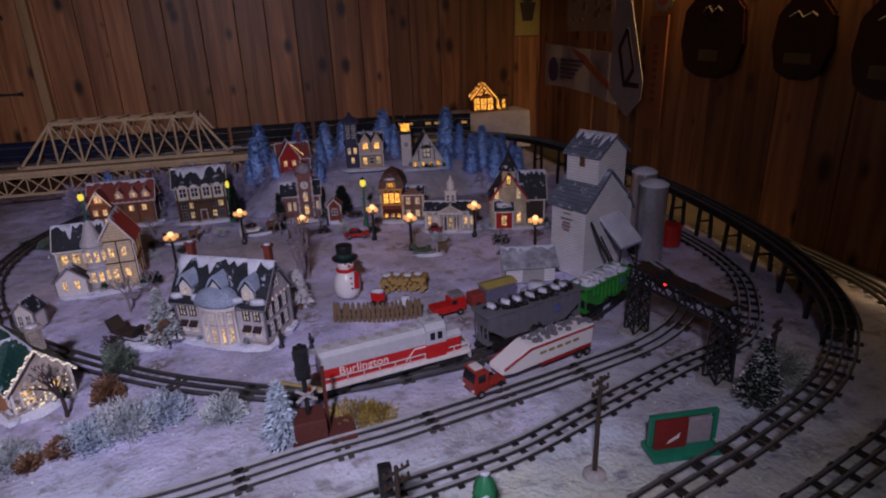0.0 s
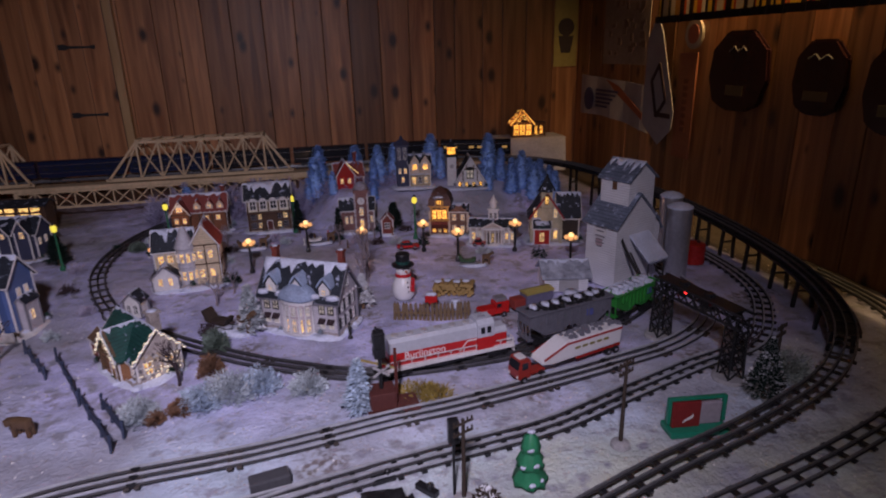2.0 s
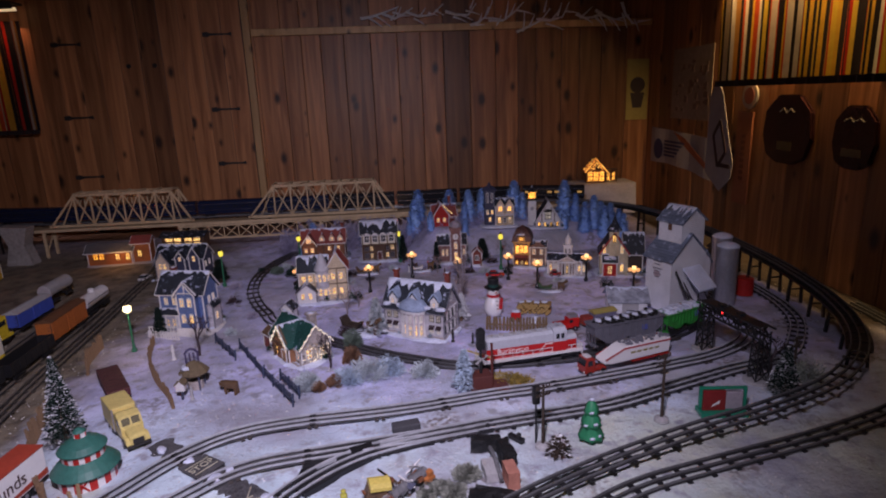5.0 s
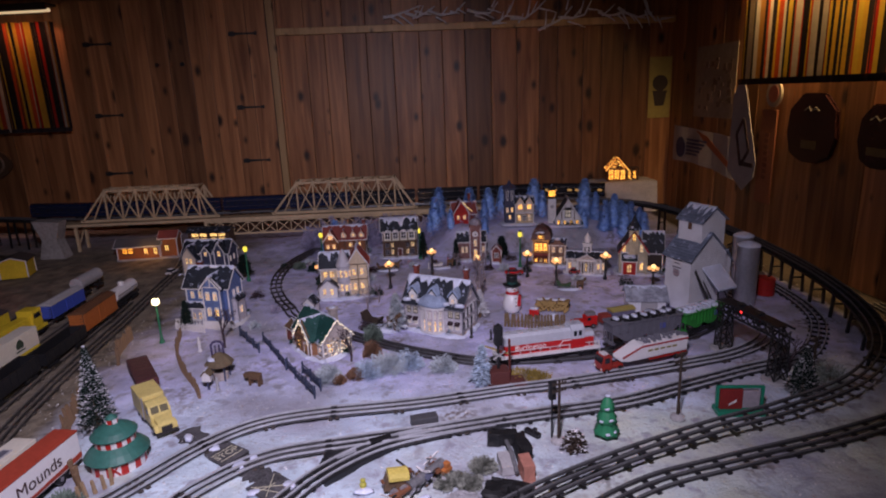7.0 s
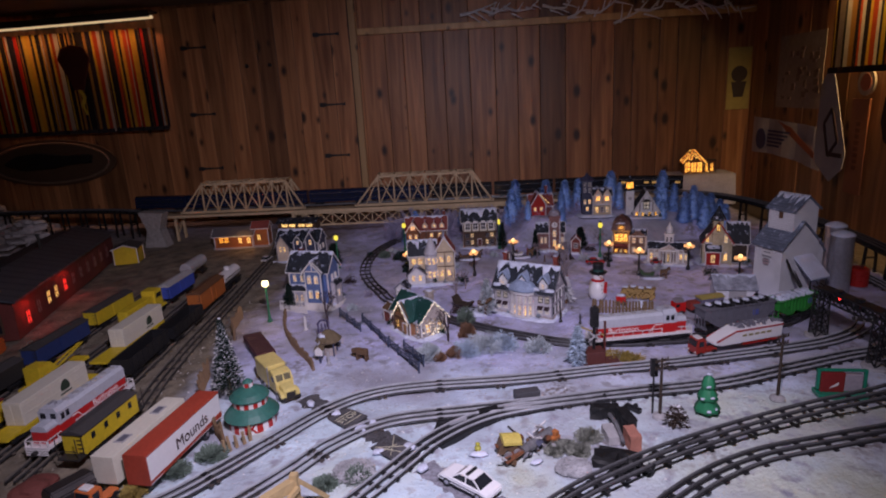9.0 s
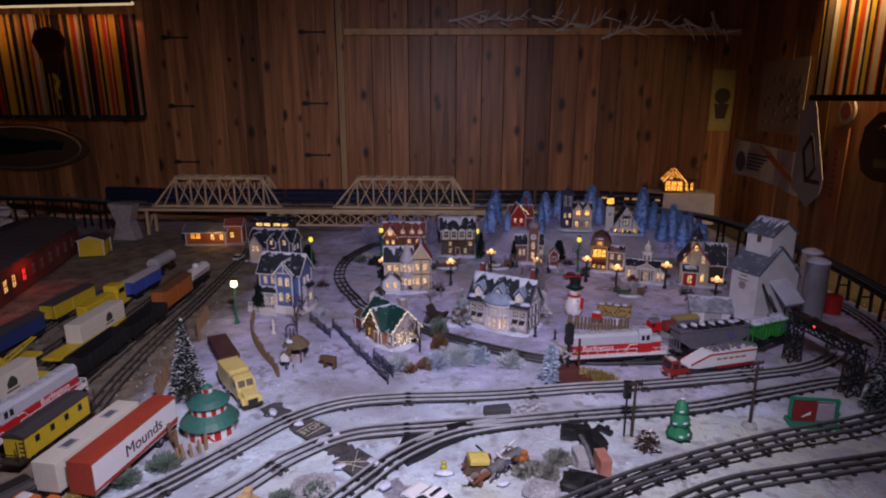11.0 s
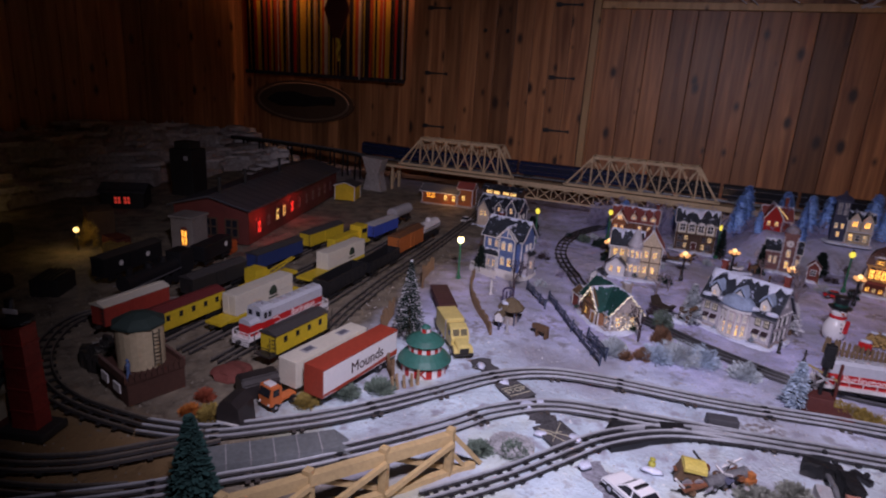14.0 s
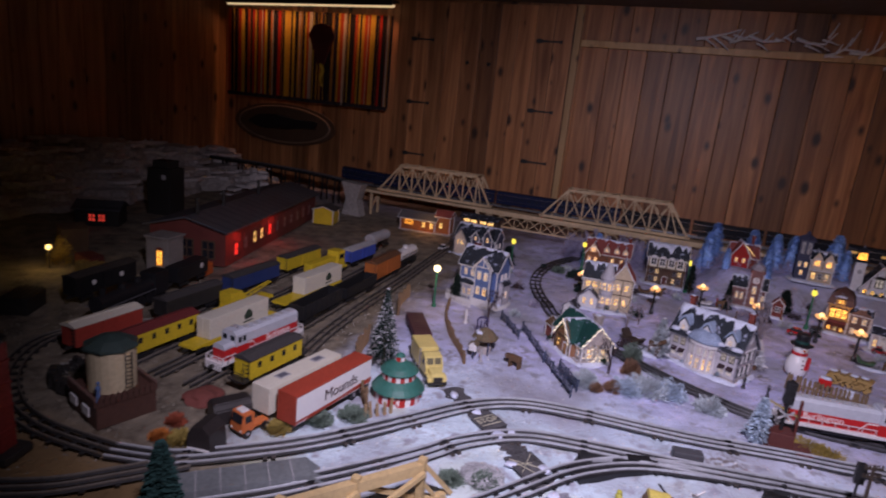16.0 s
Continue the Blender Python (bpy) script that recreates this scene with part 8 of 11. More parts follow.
# picket fence
fn = thing("picket_fence", "curved brown picket fence in the snow", "fence", pose(0, 0, 0))
STRAWWOOD = mat("straw_wood", (0.17, 0.115, 0.06), 0.8)
for k in range(19):
    t = k / 18
    x, y = 1.505 + 0.205 * t, 1.088 - 0.045 * t - 0.012 * math.sin(math.pi * t)
    bm = B()
    w = 0.0042
    prism(bm, [(-w, -0.004), (w, -0.004), (w, 0.044), (0, 0.052), (-w, 0.044)], -0.0018, 0.0018, "y")
    part("picket", bm, STRAWWOOD, fn, m=pose(x, y, 0, 0, random.Random(k).uniform(-4, 4), -14))
bm = B()
bar(bm, (1.505, 1.091, 0.018), (1.60, 1.057, 0.018), 0.004)
bar(bm, (1.60, 1.057, 0.018), (1.71, 1.046, 0.018), 0.004)
part("rail", bm, STRAWWOOD, fn)
# log pile
lp = thing("log_pile", "stack of split yellow logs dusted with snow", "log pile", pose(1.70, 1.22, 0, 0, 0, -18) @ Matrix.Diagonal((1.1, 1.0, 0.8, 1)))
rnd = random.Random(9)
LOG = mat("log_end", (0.38, 0.25, 0.09), 0.8, noise=0.3)
LOGS = []
for rr in (0.0052, 0.0066, 0.0080):
    bm0 = B()
    cyl(bm0, 0, 0, -0.022, 0.022, rr, n=8, axis="y")
    LOGS.append(mesh_of("log", bm0, LOG))
for row in range(4):
    for k in range(8):
        part("log", rnd.choice(LOGS), LOG, lp, m=Matrix.Translation((-0.048 + (row % 2) * 0.006 + k * 0.0138 + rnd.uniform(-0.002, 0.002), rnd.uniform(-0.006, 0.006), 0.006 + row * 0.0125 + rnd.uniform(-0.001, 0.002))) @ pose(0, 0, 0, 0, rnd.uniform(0, 90), rnd.uniform(-7, 7)))
for k in range(4):
    snow_cap(lp, -0.05 + k * 0.026, -0.012, -0.026 + k * 0.026, 0.014, 0.050 + 0.004 * (k % 2), k, 0.006)
# red mailbox hut
rb = thing("red_cart", "little red hand cart with a snowy load", "cart", pose(1.622, 1.148, 0, 0, 0, -15))
bm = B()
box(bm, -0.018, -0.012, 0.008, 0.018, 0.012, 0.034, 0.003)
part("body", bm, mat("glossy_red", (0.55, 0.02, 0.02), 0.25), rb)
for sx in (-0.012, 0.012):
    for sy in (-0.013, 0.013):
        bm = B()
        cyl(bm, sx, 0.007, sy - 0.0015, sy + 0.0015, 0.009, n=12, axis="y")
        part("wheel", bm, BLACK, rb)
snow_cap(rb, -0.018, -0.012, 0.018, 0.012, 0.033, 2, 0.009)
ln = thing("snow_heap", "heap of snow with fallen bits beside the fence", "snow heap", pose(1.685, 1.12, 0))
snow_cap(ln, -0.03, -0.02, 0.03, 0.02, -0.003, 5, 0.018)
snow_cap(ln, -0.012, -0.01, 0.018, 0.012, 0.012, 6, 0.012)


def toy_car(x, y, ang, L, m, label, h=0.026, w=0.030, name="toy_car", z=0.0):
    r = thing(name, label, "car", pose(x, y, z, 0, 0, ang), group="toy cars")
    bm = B()
    prism(bm, [(-L / 2, 0.006), (L / 2, 0.006), (L / 2, h * 0.50), (L * 0.28, h * 0.58), (-L * 0.42, h * 0.58), (-L / 2, h * 0.5)], -w / 2, w / 2, "y")
    bmesh.ops.bevel(bm, geom=list(bm.edges), offset=0.0018, segments=2, affect="EDGES")
    part("body", bm, m, r, smooth=False)
    bm = B()
    prism(bm, [(-L * 0.36, h * 0.57), (L * 0.22, h * 0.57), (L * 0.08, h), (-L * 0.26, h)], -w * 0.43, w * 0.43, "y")
    part("glasshouse", bm, GLASS, r)
    bm = B()
    prism(bm, [(-L * 0.27, h - 0.002), (L * 0.09, h - 0.002), (L * 0.06, h + 0.0015), (-L * 0.24, h + 0.0015)], -w * 0.42, w * 0.42, "y")
    part("roof", bm, m, r)
    for sx in (-0.3, 0.3):
        for sy in (-1, 1):
            bm = B()
            cyl(bm, sx * L, 0.007, sy * w * 0.46 - 0.003, sy * w * 0.46 + 0.003, 0.0072, n=12, axis="y")
            wh = part("wheel", bm, BLACK, r)
            bm = B()
            cyl(bm, sx * L, 0.007, sy * w * 0.46 - 0.0034, sy * w * 0.46 + 0.0034, 0.0035, n=8, axis="y")
            part("hub", bm, SILVER, wh)
    return r


toy_car(1.635, 1.70, -6, 0.085, mat("glossy_red", (0.55, 0.02, 0.02), 0.25), "small glossy red toy car in the snow")
toy_car(0.755, 1.745, 10, 0.075, mat("gloss_black", (0.012, 0.012, 0.014), 0.2), "small black toy car by the lamp")
pc = thing("patrol_car", "white toy patrol car with black window glass and a light bar", "car", pose(1.050, 0.083, 0.002, 0, 0, 141), group="toy cars")
CARWHITE = mat("car_enamel", (0.82, 0.82, 0.84), 0.25, noise=0.05, bump=0)
bm = B()
PL, PW = 0.068, 0.026
side = [(-PL, 0.008), (-PL, 0.019), (-PL + 0.004, 0.022), (-0.040, 0.024), (0.026, 0.024), (0.058, 0.021), (PL, 0.016), (PL, 0.008)]
prism(bm, side, -PW, PW, "y")
bmesh.ops.bevel(bm, geom=list(bm.edges), offset=0.0022, segments=2, affect="EDGES")
part("body", bm, CARWHITE, pc)
bm = B()
lo = [(-0.046, -0.0225), (0.030, -0.0225), (0.030, 0.0225), (-0.046, 0.0225)]
hi = [(-0.026, -0.0185), (0.010, -0.0185), (0.010, 0.0185), (-0.026, 0.0185)]
va, vb = [bm.verts.new((x, y, 0.0235)) for x, y in lo], [bm.verts.new((x, y, 0.0375)) for x, y in hi]
bm.faces.new(va[::-1]), bm.faces.new(vb)
for i in range(4):
    bm.faces.new((va[i], va[(i + 1) % 4], vb[(i + 1) % 4], vb[i]))
part("glasshouse", bm, GLASS, pc)
bm = B()
box(bm, -0.027, -0.0190, 0.0365, 0.011, 0.0190, 0.0395, 0.001)
roof = part("roof", bm, CARWHITE, pc)
bm = B()
box(bm, -0.011, -0.016, 0.0395, -0.004, 0.016, 0.0435, 0.001)
part("light_bar", bm, BLACK, roof)
for sy in (-1, 1):
    for x0, x1, z0, z1 in ((-0.047, -0.027, 0.024, 0.038), (0.011, 0.031, 0.038, 0.024), (-0.008, -0.008, 0.024, 0.038)):
        bm = B()
        bar(bm, (x0, sy * (0.0228 if z0 < 0.03 else 0.0188), z0), (x1, sy * (0.0188 if z1 > 0.03 else 0.0228), z1), 0.0022)
        part("pillar", bm, CARWHITE, pc)
    bm = B()
    box(bm, -PL + 0.004, sy * PW - 0.0004, 0.0135, PL - 0.006, sy * PW + 0.0004, 0.0160)
    part("stripe", bm, mat("stripe_navy", (0.02, 0.025, 0.06), 0.4), pc)
    for x in (-0.042, 0.042):
        bm = B()
        cyl(bm, x, 0.0085, sy * 0.0235 - 0.003, sy * 0.0235 + 0.003, 0.0095, n=16, axis="y")
        wh = part("wheel", bm, BLACK, pc)
        bm = B()
        cyl(bm, x, 0.0085, sy * 0.0235 - 0.0034, sy * 0.0235 + 0.0034, 0.0052, n=12, axis="y")
        part("hub", bm, SILVER, wh)
toy_car(1.905, 1.66, -20, 0.05, RED, "tiny red car before the post office")
toy_car(0.30, 2.02, 60, 0.06, mat("pale_blue", (0.4, 0.45, 0.6), 0.4), "pale blue toy car at the far yard")
toy_car(-0.03, 1.98, 80, 0.08, WHITE, "white toy car at the far yard")

# horse sleigh and wagon groups as plain shapes
def sleigh(x, y, ang, label, m, size=1.0):
    r = thing("sleigh", label, "sleigh", pose(x, y, 0, 0, 0, ang) @ Matrix.Scale(size, 4), group="sleighs")
    snow_cap(r, -0.06, -0.025, 0.06, 0.025, -0.003, int(x * 10), 0.008)
    bm = B()
    prism(bm, [(-0.05, 0.014), (-0.005, 0.012), (0.004, 0.026), (-0.006, 0.026), (-0.016, 0.020), (-0.038, 0.020), (-0.052, 0.038), (-0.058, 0.036)], -0.012, 0.012, "y")
    part("seat", bm, m, r)
    for sy in (-0.011, 0.011):
        bm = B()
        tube(bm, [(-0.055, sy, 0.008), (0.0, sy, 0.006), (0.015, sy, 0.010), (0.018, sy, 0.018)], 0.0012, 5)
        part("runner", bm, DARK, r)
    bm = B()
    prism(bm, [(0.025, 0.003), (0.031, 0.003), (0.032, 0.021), (0.045, 0.021), (0.046, 0.003), (0.052, 0.003), (0.054, 0.033), (0.067, 0.042), (0.061, 0.050), (0.048, 0.038), (0.025, 0.036)], -0.006, 0.006, "y")
    part("drawing_shape", bm, BROWN, r, "plain dark brown drawing shape")
    return r


sleigh(1.835, 1.455, -12, "dark green sleigh behind a plain brown shape", mat("sleigh_green", (0.05, 0.10, 0.05), 0.5))
sleigh(1.055, 1.13, -35, "dark brown sleigh beside the mansion", DKWOOD, 1.4)
sleigh(1.31, 1.86, 8, "small white market sleigh in the street", WHITE)
sleigh(1.05, 1.86, 5, "snowy cart in the village street", BROWN)

# small plain figurines, one mesh each
def figurine(x, y, h, m, label, seed=0, z=0.0):
    bm = B()
    lathe(bm, 0, 0, [(h * 0.17, -0.004), (h * 0.16, 0.0), (h * 0.10, h * 0.05), (h * 0.09, h * 0.4), (h * 0.13, h * 0.62), (h * 0.11, h * 0.74), (h * 0.04, h * 0.78), (h * 0.08, h * 0.84), (h * 0.08, h * 0.94), (h * 0.03, h)], 9)
    return tagged(part("figurine", bm, m, m=pose(x, y, z, 0, 0, seed * 40), smooth=True), label, "figurine", "figurines")


for k, (x, y, h, m, lab) in enumerate(((1.375, 1.005, 0.042, DARK, "small dark figurine before the mansion"), (0.445, 1.005, 0.050, WHITE, "small pale figurine with a striped pole"), (1.285, 1.90, 0.032, BROWN, "tiny brown figurine in the street"), (1.34, 1.93, 0.030, RED, "tiny red figurine in the street"), (1.55, 1.88, 0.034, NIGHT, "tiny dark figurine in the street"), (1.245, 1.86, 0.03, WHITE, "tiny white figurine in the street"), (1.41, 1.78, 0.03, BROWN, "tiny brown figurine beneath a lamp"), (1.60, 1.90, 0.036, RUSTWALL, "tiny figurine in a round skirt"), (0.60, 0.71, 0.04, GREY, "small grey figurine by the well"), (1.44, 0.98, 0.034, DARK, "tiny dark figurine by the loop"))):
    figurine(x, y, h, m, lab, k)
figurine(-0.031, -0.105, 0.045, mat("denim", (0.10, 0.16, 0.32), 0.8), "small blue figurine on the tank's brown base", 3, 0.058)

# curved rough walls of driftwood
def log_wall(pts, h, m, label):
    line = spline([(*p, 0) for p in pts], 0.012)
    r = thing("palisade", label, "fence", Matrix.Identity(4), group="palisades")
    rnd = random.Random(len(pts))
    for p in line:
        bm = B()
        hh = h * rnd.uniform(0.8, 1.15)
        cyl(bm, 0, 0, -0.006, hh, 0.0052, 0.004, 6)
        part("stake", bm, m, r, m=Matrix.Translation(p) @ pose(0, 0, 0, rnd.uniform(-6, 6), rnd.uniform(-6, 6), 0))


DRIFT = mat("driftwood", (0.20, 0.125, 0.07), 0.8)
log_wall([(0.325, 1.15), (0.37, 1.0), (0.44, 0.86), (0.52, 0.74), (0.56, 0.67)], 0.028, DRIFT, "curving palisade of brown stakes in snow")
log_wall([(0.15, 1.15), (0.17, 1.02), (0.21, 0.92)], 0.05, DRIFT, "tall brown palisade near the yard lead")
log_wall([(0.23, 0.66), (0.27, 0.52), (0.33, 0.42), (0.39, 0.33), (0.44, 0.27)], 0.05, DRIFT, "tall brown palisade beside the round barn")
log_wall([(0.455, 0.235), (0.475, 0.26), (0.50, 0.285)], 0.034, mat("pale_stake", (0.33, 0.23, 0.13), 0.8), "short row of pale stakes by the track")


FENCEBLUE = mat("fence_blue", (0.045, 0.06, 0.11), 0.6)


def rail_fence(pts, label):
    r = thing("rail_fence", label, "fence", Matrix.Identity(4), group="rail fences")
    for a, b in zip(pts, pts[1:]):
        for z in (0.008, 0.017, 0.026):
            bm = B()
            bar(bm, (*a, z), (*b, z + 0.002), 0.0028, 0.0036)
            part("rail", bm, FENCEBLUE, r)
        bm = B()
        bar(bm, (*a, 0.006), (*b, 0.029), 0.0026, 0.003)
        part("brace", bm, FENCEBLUE, r)
    for k, p in enumerate(pts):
        bm = B()
        bar(bm, (*p, -0.006), (p[0] + 0.003, p[1], 0.034), 0.0045)
        part("post", bm, FENCEBLUE, r)


rail_fence([(0.545, 1.13), (0.585, 1.07), (0.625, 1.01), (0.655, 0.965)], "dark blue rail fence in the snow")
rail_fence([(0.645, 1.06), (0.69, 0.98), (0.735, 0.90), (0.775, 0.825)], "dark blue rail fence in the snow")
rail_fence([(0.775, 0.835), (0.815, 0.765), (0.86, 0.695), (0.895, 0.635)], "dark blue double rail fence near the track")
rail_fence([(0.83, 0.80), (0.865, 0.745), (0.905, 0.68)], "dark blue double rail fence near the track")
# thatched well / gazebo
wl = thing("covered_well", "small thatched well with blue posts and a lantern", "well", pose(0.585, 0.79, 0, 0, 0, 20))
THATCH = mat("thatch", (0.16, 0.12, 0.07), 0.9, noise=0.4)
bm = B()
lathe(bm, 0, 0, [(0.042, 0.046), (0.044, 0.050), (0.028, 0.068), (0.010, 0.080), (0.002, 0.083)], 10)
part("roof", bm, THATCH, wl)
for a in (30, 110, 190, 290):
    bm = B()
    bar(bm, (0.03 * math.cos(radians(a)), 0.03 * math.sin(radians(a)), -0.006), (0.03 * math.cos(radians(a)), 0.03 * math.sin(radians(a)), 0.05), 0.005)
    part("post", bm, NIGHT, wl)
bm = B()
lathe(bm, 0, 0, [(0.022, -0.006), (0.022, 0.020), (0.018, 0.022), (0.018, 0.014)], 10)
part("basin", bm, STONE, wl)
snow_cap(wl, -0.035, -0.03, 0.0, 0.02, 0.066, 3, 0.006)
wl2 = thing("birdhouse_post", "small pale birdhouse hut on a dark post", "birdhouse", pose(0.572, 0.715, 0))
bm = B()
bar(bm, (0, 0, -0.006), (0, 0, 0.03), 0.006)
part("post", bm, NIGHT, wl2)
volume(wl2, -0.012, -0.010, 0.012, 0.010, 0.048, 0.012, WHITE, THATCH, "y", 0.003, 0.4, z0=0.028, seed=5, trim=False)
bx = thing("woodland_shape", "plain dark brown animal-like toy shape in snow", "toy animal", pose(0.705, 0.735, 0, 0, 0, -20))
bm = B()
box(bm, -0.022, -0.009, 0.014, 0.02, 0.009, 0.036, 0.006)
for sx in (-0.017, 0.015):
    for sy in (-0.006, 0.006):
        bar(bm, (sx, sy, -0.004), (sx, sy, 0.018), 0.006)
bar(bm, (-0.018, 0, 0.028), (-0.036, 0, 0.024), 0.014)
part("body", bm, BROWN, bx)
bx = thing("purple_arch", "small dark violet trellis arch in the snow", "arch", pose(0.535, 0.92, 0, 0, 0, 10))
bm = B()
for sx in (-0.018, -0.006, 0.006, 0.018):
    bar(bm, (sx, 0, -0.006), (sx, 0, 0.052), 0.005)
tube(bm, [(-0.02, 0, 0.05), (-0.012, 0, 0.062), (0.0, 0, 0.066), (0.012, 0, 0.062), (0.02, 0, 0.05)], 0.004, 6)
part("trellis", bm, mat("violet_wood", (0.07, 0.055, 0.13), 0.7), bx)

# round striped barn
rbn = thing("round_barn", "round barn with green tiered roof and red and white walls", "model barn", pose(0.478, 0.368, 0))
n = 24
for z0, z1, r in ((-0.004, 0.030, 0.060), (0.058, 0.078, 0.044)):
    for k in range(n):
        bm = B()
        a0, a1 = 2 * math.pi * k / n, 2 * math.pi * (k + 1) / n
        v = [bm.verts.new((q * math.cos(a), q * math.sin(a), z)) for q in (r, r - 0.006) for z in (z0, z1) for a in (a0, a1)]
        for f in ((0, 1, 3, 2), (4, 6, 7, 5), (2, 3, 7, 6), (0, 4, 5, 1), (0, 2, 6, 4), (1, 5, 7, 3)):
            bm.faces.new([v[i] for i in f])
        part("wall_panel", bm, (RED, WHITE)[k % 2], rbn)
for prof in ([(0.070, 0.028), (0.071, 0.031), (0.060, 0.044), (0.044, 0.058), (0.040, 0.060)], [(0.050, 0.076), (0.051, 0.079), (0.040, 0.090), (0.022, 0.100), (0.012, 0.104)]):
    bm = B()
    lathe(bm, 0, 0, prof, 28)
    part("roof", bm, TEAL, rbn)
for k in range(6):
    bm = B()
    a = radians(60 * k)
    box(bm, -0.005, -0.012, 0.104, 0.005, -0.010, 0.116)
    part("lantern_panel", bm, (RED, WHITE)[k % 2], rbn, m=pose(0, 0, 0, 0, 0, 60 * k))
bm = B()
lathe(bm, 0, 0, [(0.014, 0.116), (0.010, 0.121), (0.002, 0.126)], 12)
part("lantern_roof", bm, TEAL, rbn)
bm = B()
for sx in (-1, 1):
    bar(bm, (sx * 0.011, -0.0615, 0.0), (-sx * 0.011, -0.0615, 0.026), 0.003)
part("door_cross", bm, RED, rbn, m=pose(0, 0, 0, 0, 0, 18))


# ---- road vehicles ----
def wheels(r, xs, w, rad=0.009, m=BLACK):
    for x in xs:
        for sy in (-1, 1):
            bm = B()
            cyl(bm, x, rad, sy * w - 0.0045, sy * w + 0.0045, rad, n=14, axis="y")
            wh = part("wheel", bm, m, r)
            bm = B()
            cyl(bm, x, rad, sy * w - 0.005, sy * w + 0.005, rad * 0.45, n=10, axis="y")
            part("hub", bm, SILVER, wh)


def cabover(x, y, ang, m, label, roof=None):
    r = thing("truck_tractor", label, "truck", pose(x, y, 0, 0, 0, ang), group="truck tractors")
    bm = B()
    prism(bm, [(-0.040, 0.012), (-0.008, 0.012), (-0.006, 0.054), (-0.011, 0.058), (-0.034, 0.058), (-0.040, 0.034)], -0.022, 0.022, "y")
    bmesh.ops.bevel(bm, geom=list(bm.edges), offset=0.0016, segments=2, affect="EDGES")
    part("cab", bm, m, r)
    bm = B()
    prism(bm, [(-0.0412, 0.036), (-0.0402, 0.036), (-0.0352, 0.054), (-0.0362, 0.054)], -0.018, 0.018, "y")
    for sy in (-1, 1):
        box(bm, -0.032, sy * 0.022 - 0.0006, 0.036, -0.016, sy * 0.022 + 0.0006, 0.052)
    part("window", bm, GLASS, r)
    bm = B()
    box(bm, -0.038, -0.012, 0.010, 0.040, 0.012, 0.018, 0.002)
    part("chassis", bm, m, r)
    bm = B()
    box(bm, -0.033, -0.012, 0.0575, -0.014, 0.012, 0.0625, 0.002)
    part("roof_panel", bm, roof or WHITE, r)
    for sy in (-0.016, 0.016):
        bm = B()
        cyl(bm, sy, 0.018, -0.0420, -0.0395, 0.003, n=10, axis="x")
        part("headlight", bm, mat("lens", (0.8, 0.8, 0.75), 0.15, bump=0), r)
    wheels(r, (-0.026, 0.026), 0.019)
    return r


TRUCKRED = mat("truck_red", (0.34, 0.035, 0.025), 0.35)
cabover(1.762, 0.698, 17, TRUCKRED, "red toy truck tractor with white roof panel", WHITE)
tr = thing("bulk_trailer", "white bulk trailer with red stripe and snowy load", "trailer", pose(1.905, 0.745, 0, 0, 0, 17))
bm = B()
prism(bm, [(-0.125, 0.030), (-0.095, 0.024), (0.115, 0.026), (0.118, 0.072), (-0.055, 0.072), (-0.122, 0.040)], -0.023, 0.023, "y")
bmesh.ops.bevel(bm, geom=list(bm.edges), offset=0.002, segments=2, affect="EDGES")
part("tank", bm, CERAMIC, tr)
bm = B()
for sy in (-1, 1):
    prism(bm, [(-0.122, 0.043), (-0.054, 0.068), (0.117, 0.068), (0.117, 0.063), (-0.052, 0.063), (-0.118, 0.038)], sy * 0.0236 - 0.0004, sy * 0.0236 + 0.0004, "y")
part("stripe", bm, RED, tr)
bm = B()
for sy in (-1, 1):
    for k in range(5):
        box(bm, -0.03 + k * 0.022, sy * 0.0236 - 0.0003, 0.046, -0.014 + k * 0.022, sy * 0.0236 + 0.0003, 0.052)
part("lettering", bm, mat("olive_ink", (0.3, 0.25, 0.08), 0.6), tr, "bars of small dark lettering")
bm = B()
rnd = random.Random(3)
for k in range(36):
    bmesh.ops.create_icosphere(bm, subdivisions=1, radius=rnd.uniform(0.005, 0.009), matrix=Matrix.Translation((-0.05 + 0.165 * rnd.random(), rnd.uniform(-0.016, 0.016), 0.073)))
tagged(part("load", bm, HOPPER, tr), kind="stuff")
bm = B()
box(bm, -0.02, -0.018, 0.014, 0.118, 0.018, 0.024, 0.002)
part("undercarriage", bm, RED, tr)
wheels(tr, (0.078, 0.102), 0.019)
# fire engine and crane truck behind the locomotive
fe = thing("fire_engine", "red toy fire engine with chrome bumper", "truck", pose(1.775, 1.035, 0, 0, 0, 12))
bm = B()
box(bm, -0.042, -0.018, 0.010, 0.004, 0.018, 0.030, 0.003)
box(bm, 0.004, -0.018, 0.010, 0.046, 0.018, 0.044, 0.003)
part("body", bm, mat("glossy_red", (0.55, 0.02, 0.02), 0.25), fe)
bm = B()
box(bm, -0.047, -0.018, 0.012, -0.041, 0.018, 0.018)
part("bumper", bm, SILVER, fe)
bm = B()
box(bm, 0.008, -0.014, 0.044, 0.04, 0.014, 0.056, 0.002)
part("ladder_rack", bm, SILVER, fe)
bm = B()
box(bm, 0.006, -0.0186, 0.030, 0.020, 0.0186, 0.041)
part("window", bm, GLASS, fe)
wheels(fe, (-0.028, 0.028), 0.016, 0.008)
ct = thing("stake_truck", "old stake truck with a pale yellow tilt cover", "truck", pose(1.905, 1.065, 0, 0, 0, 14))
bm = B()
box(bm, -0.03, -0.02, 0.012, 0.06, 0.02, 0.048, 0.002)
part("bed", bm, mat("dull_blue", (0.16, 0.15, 0.24), 0.6), ct)
bm = B()
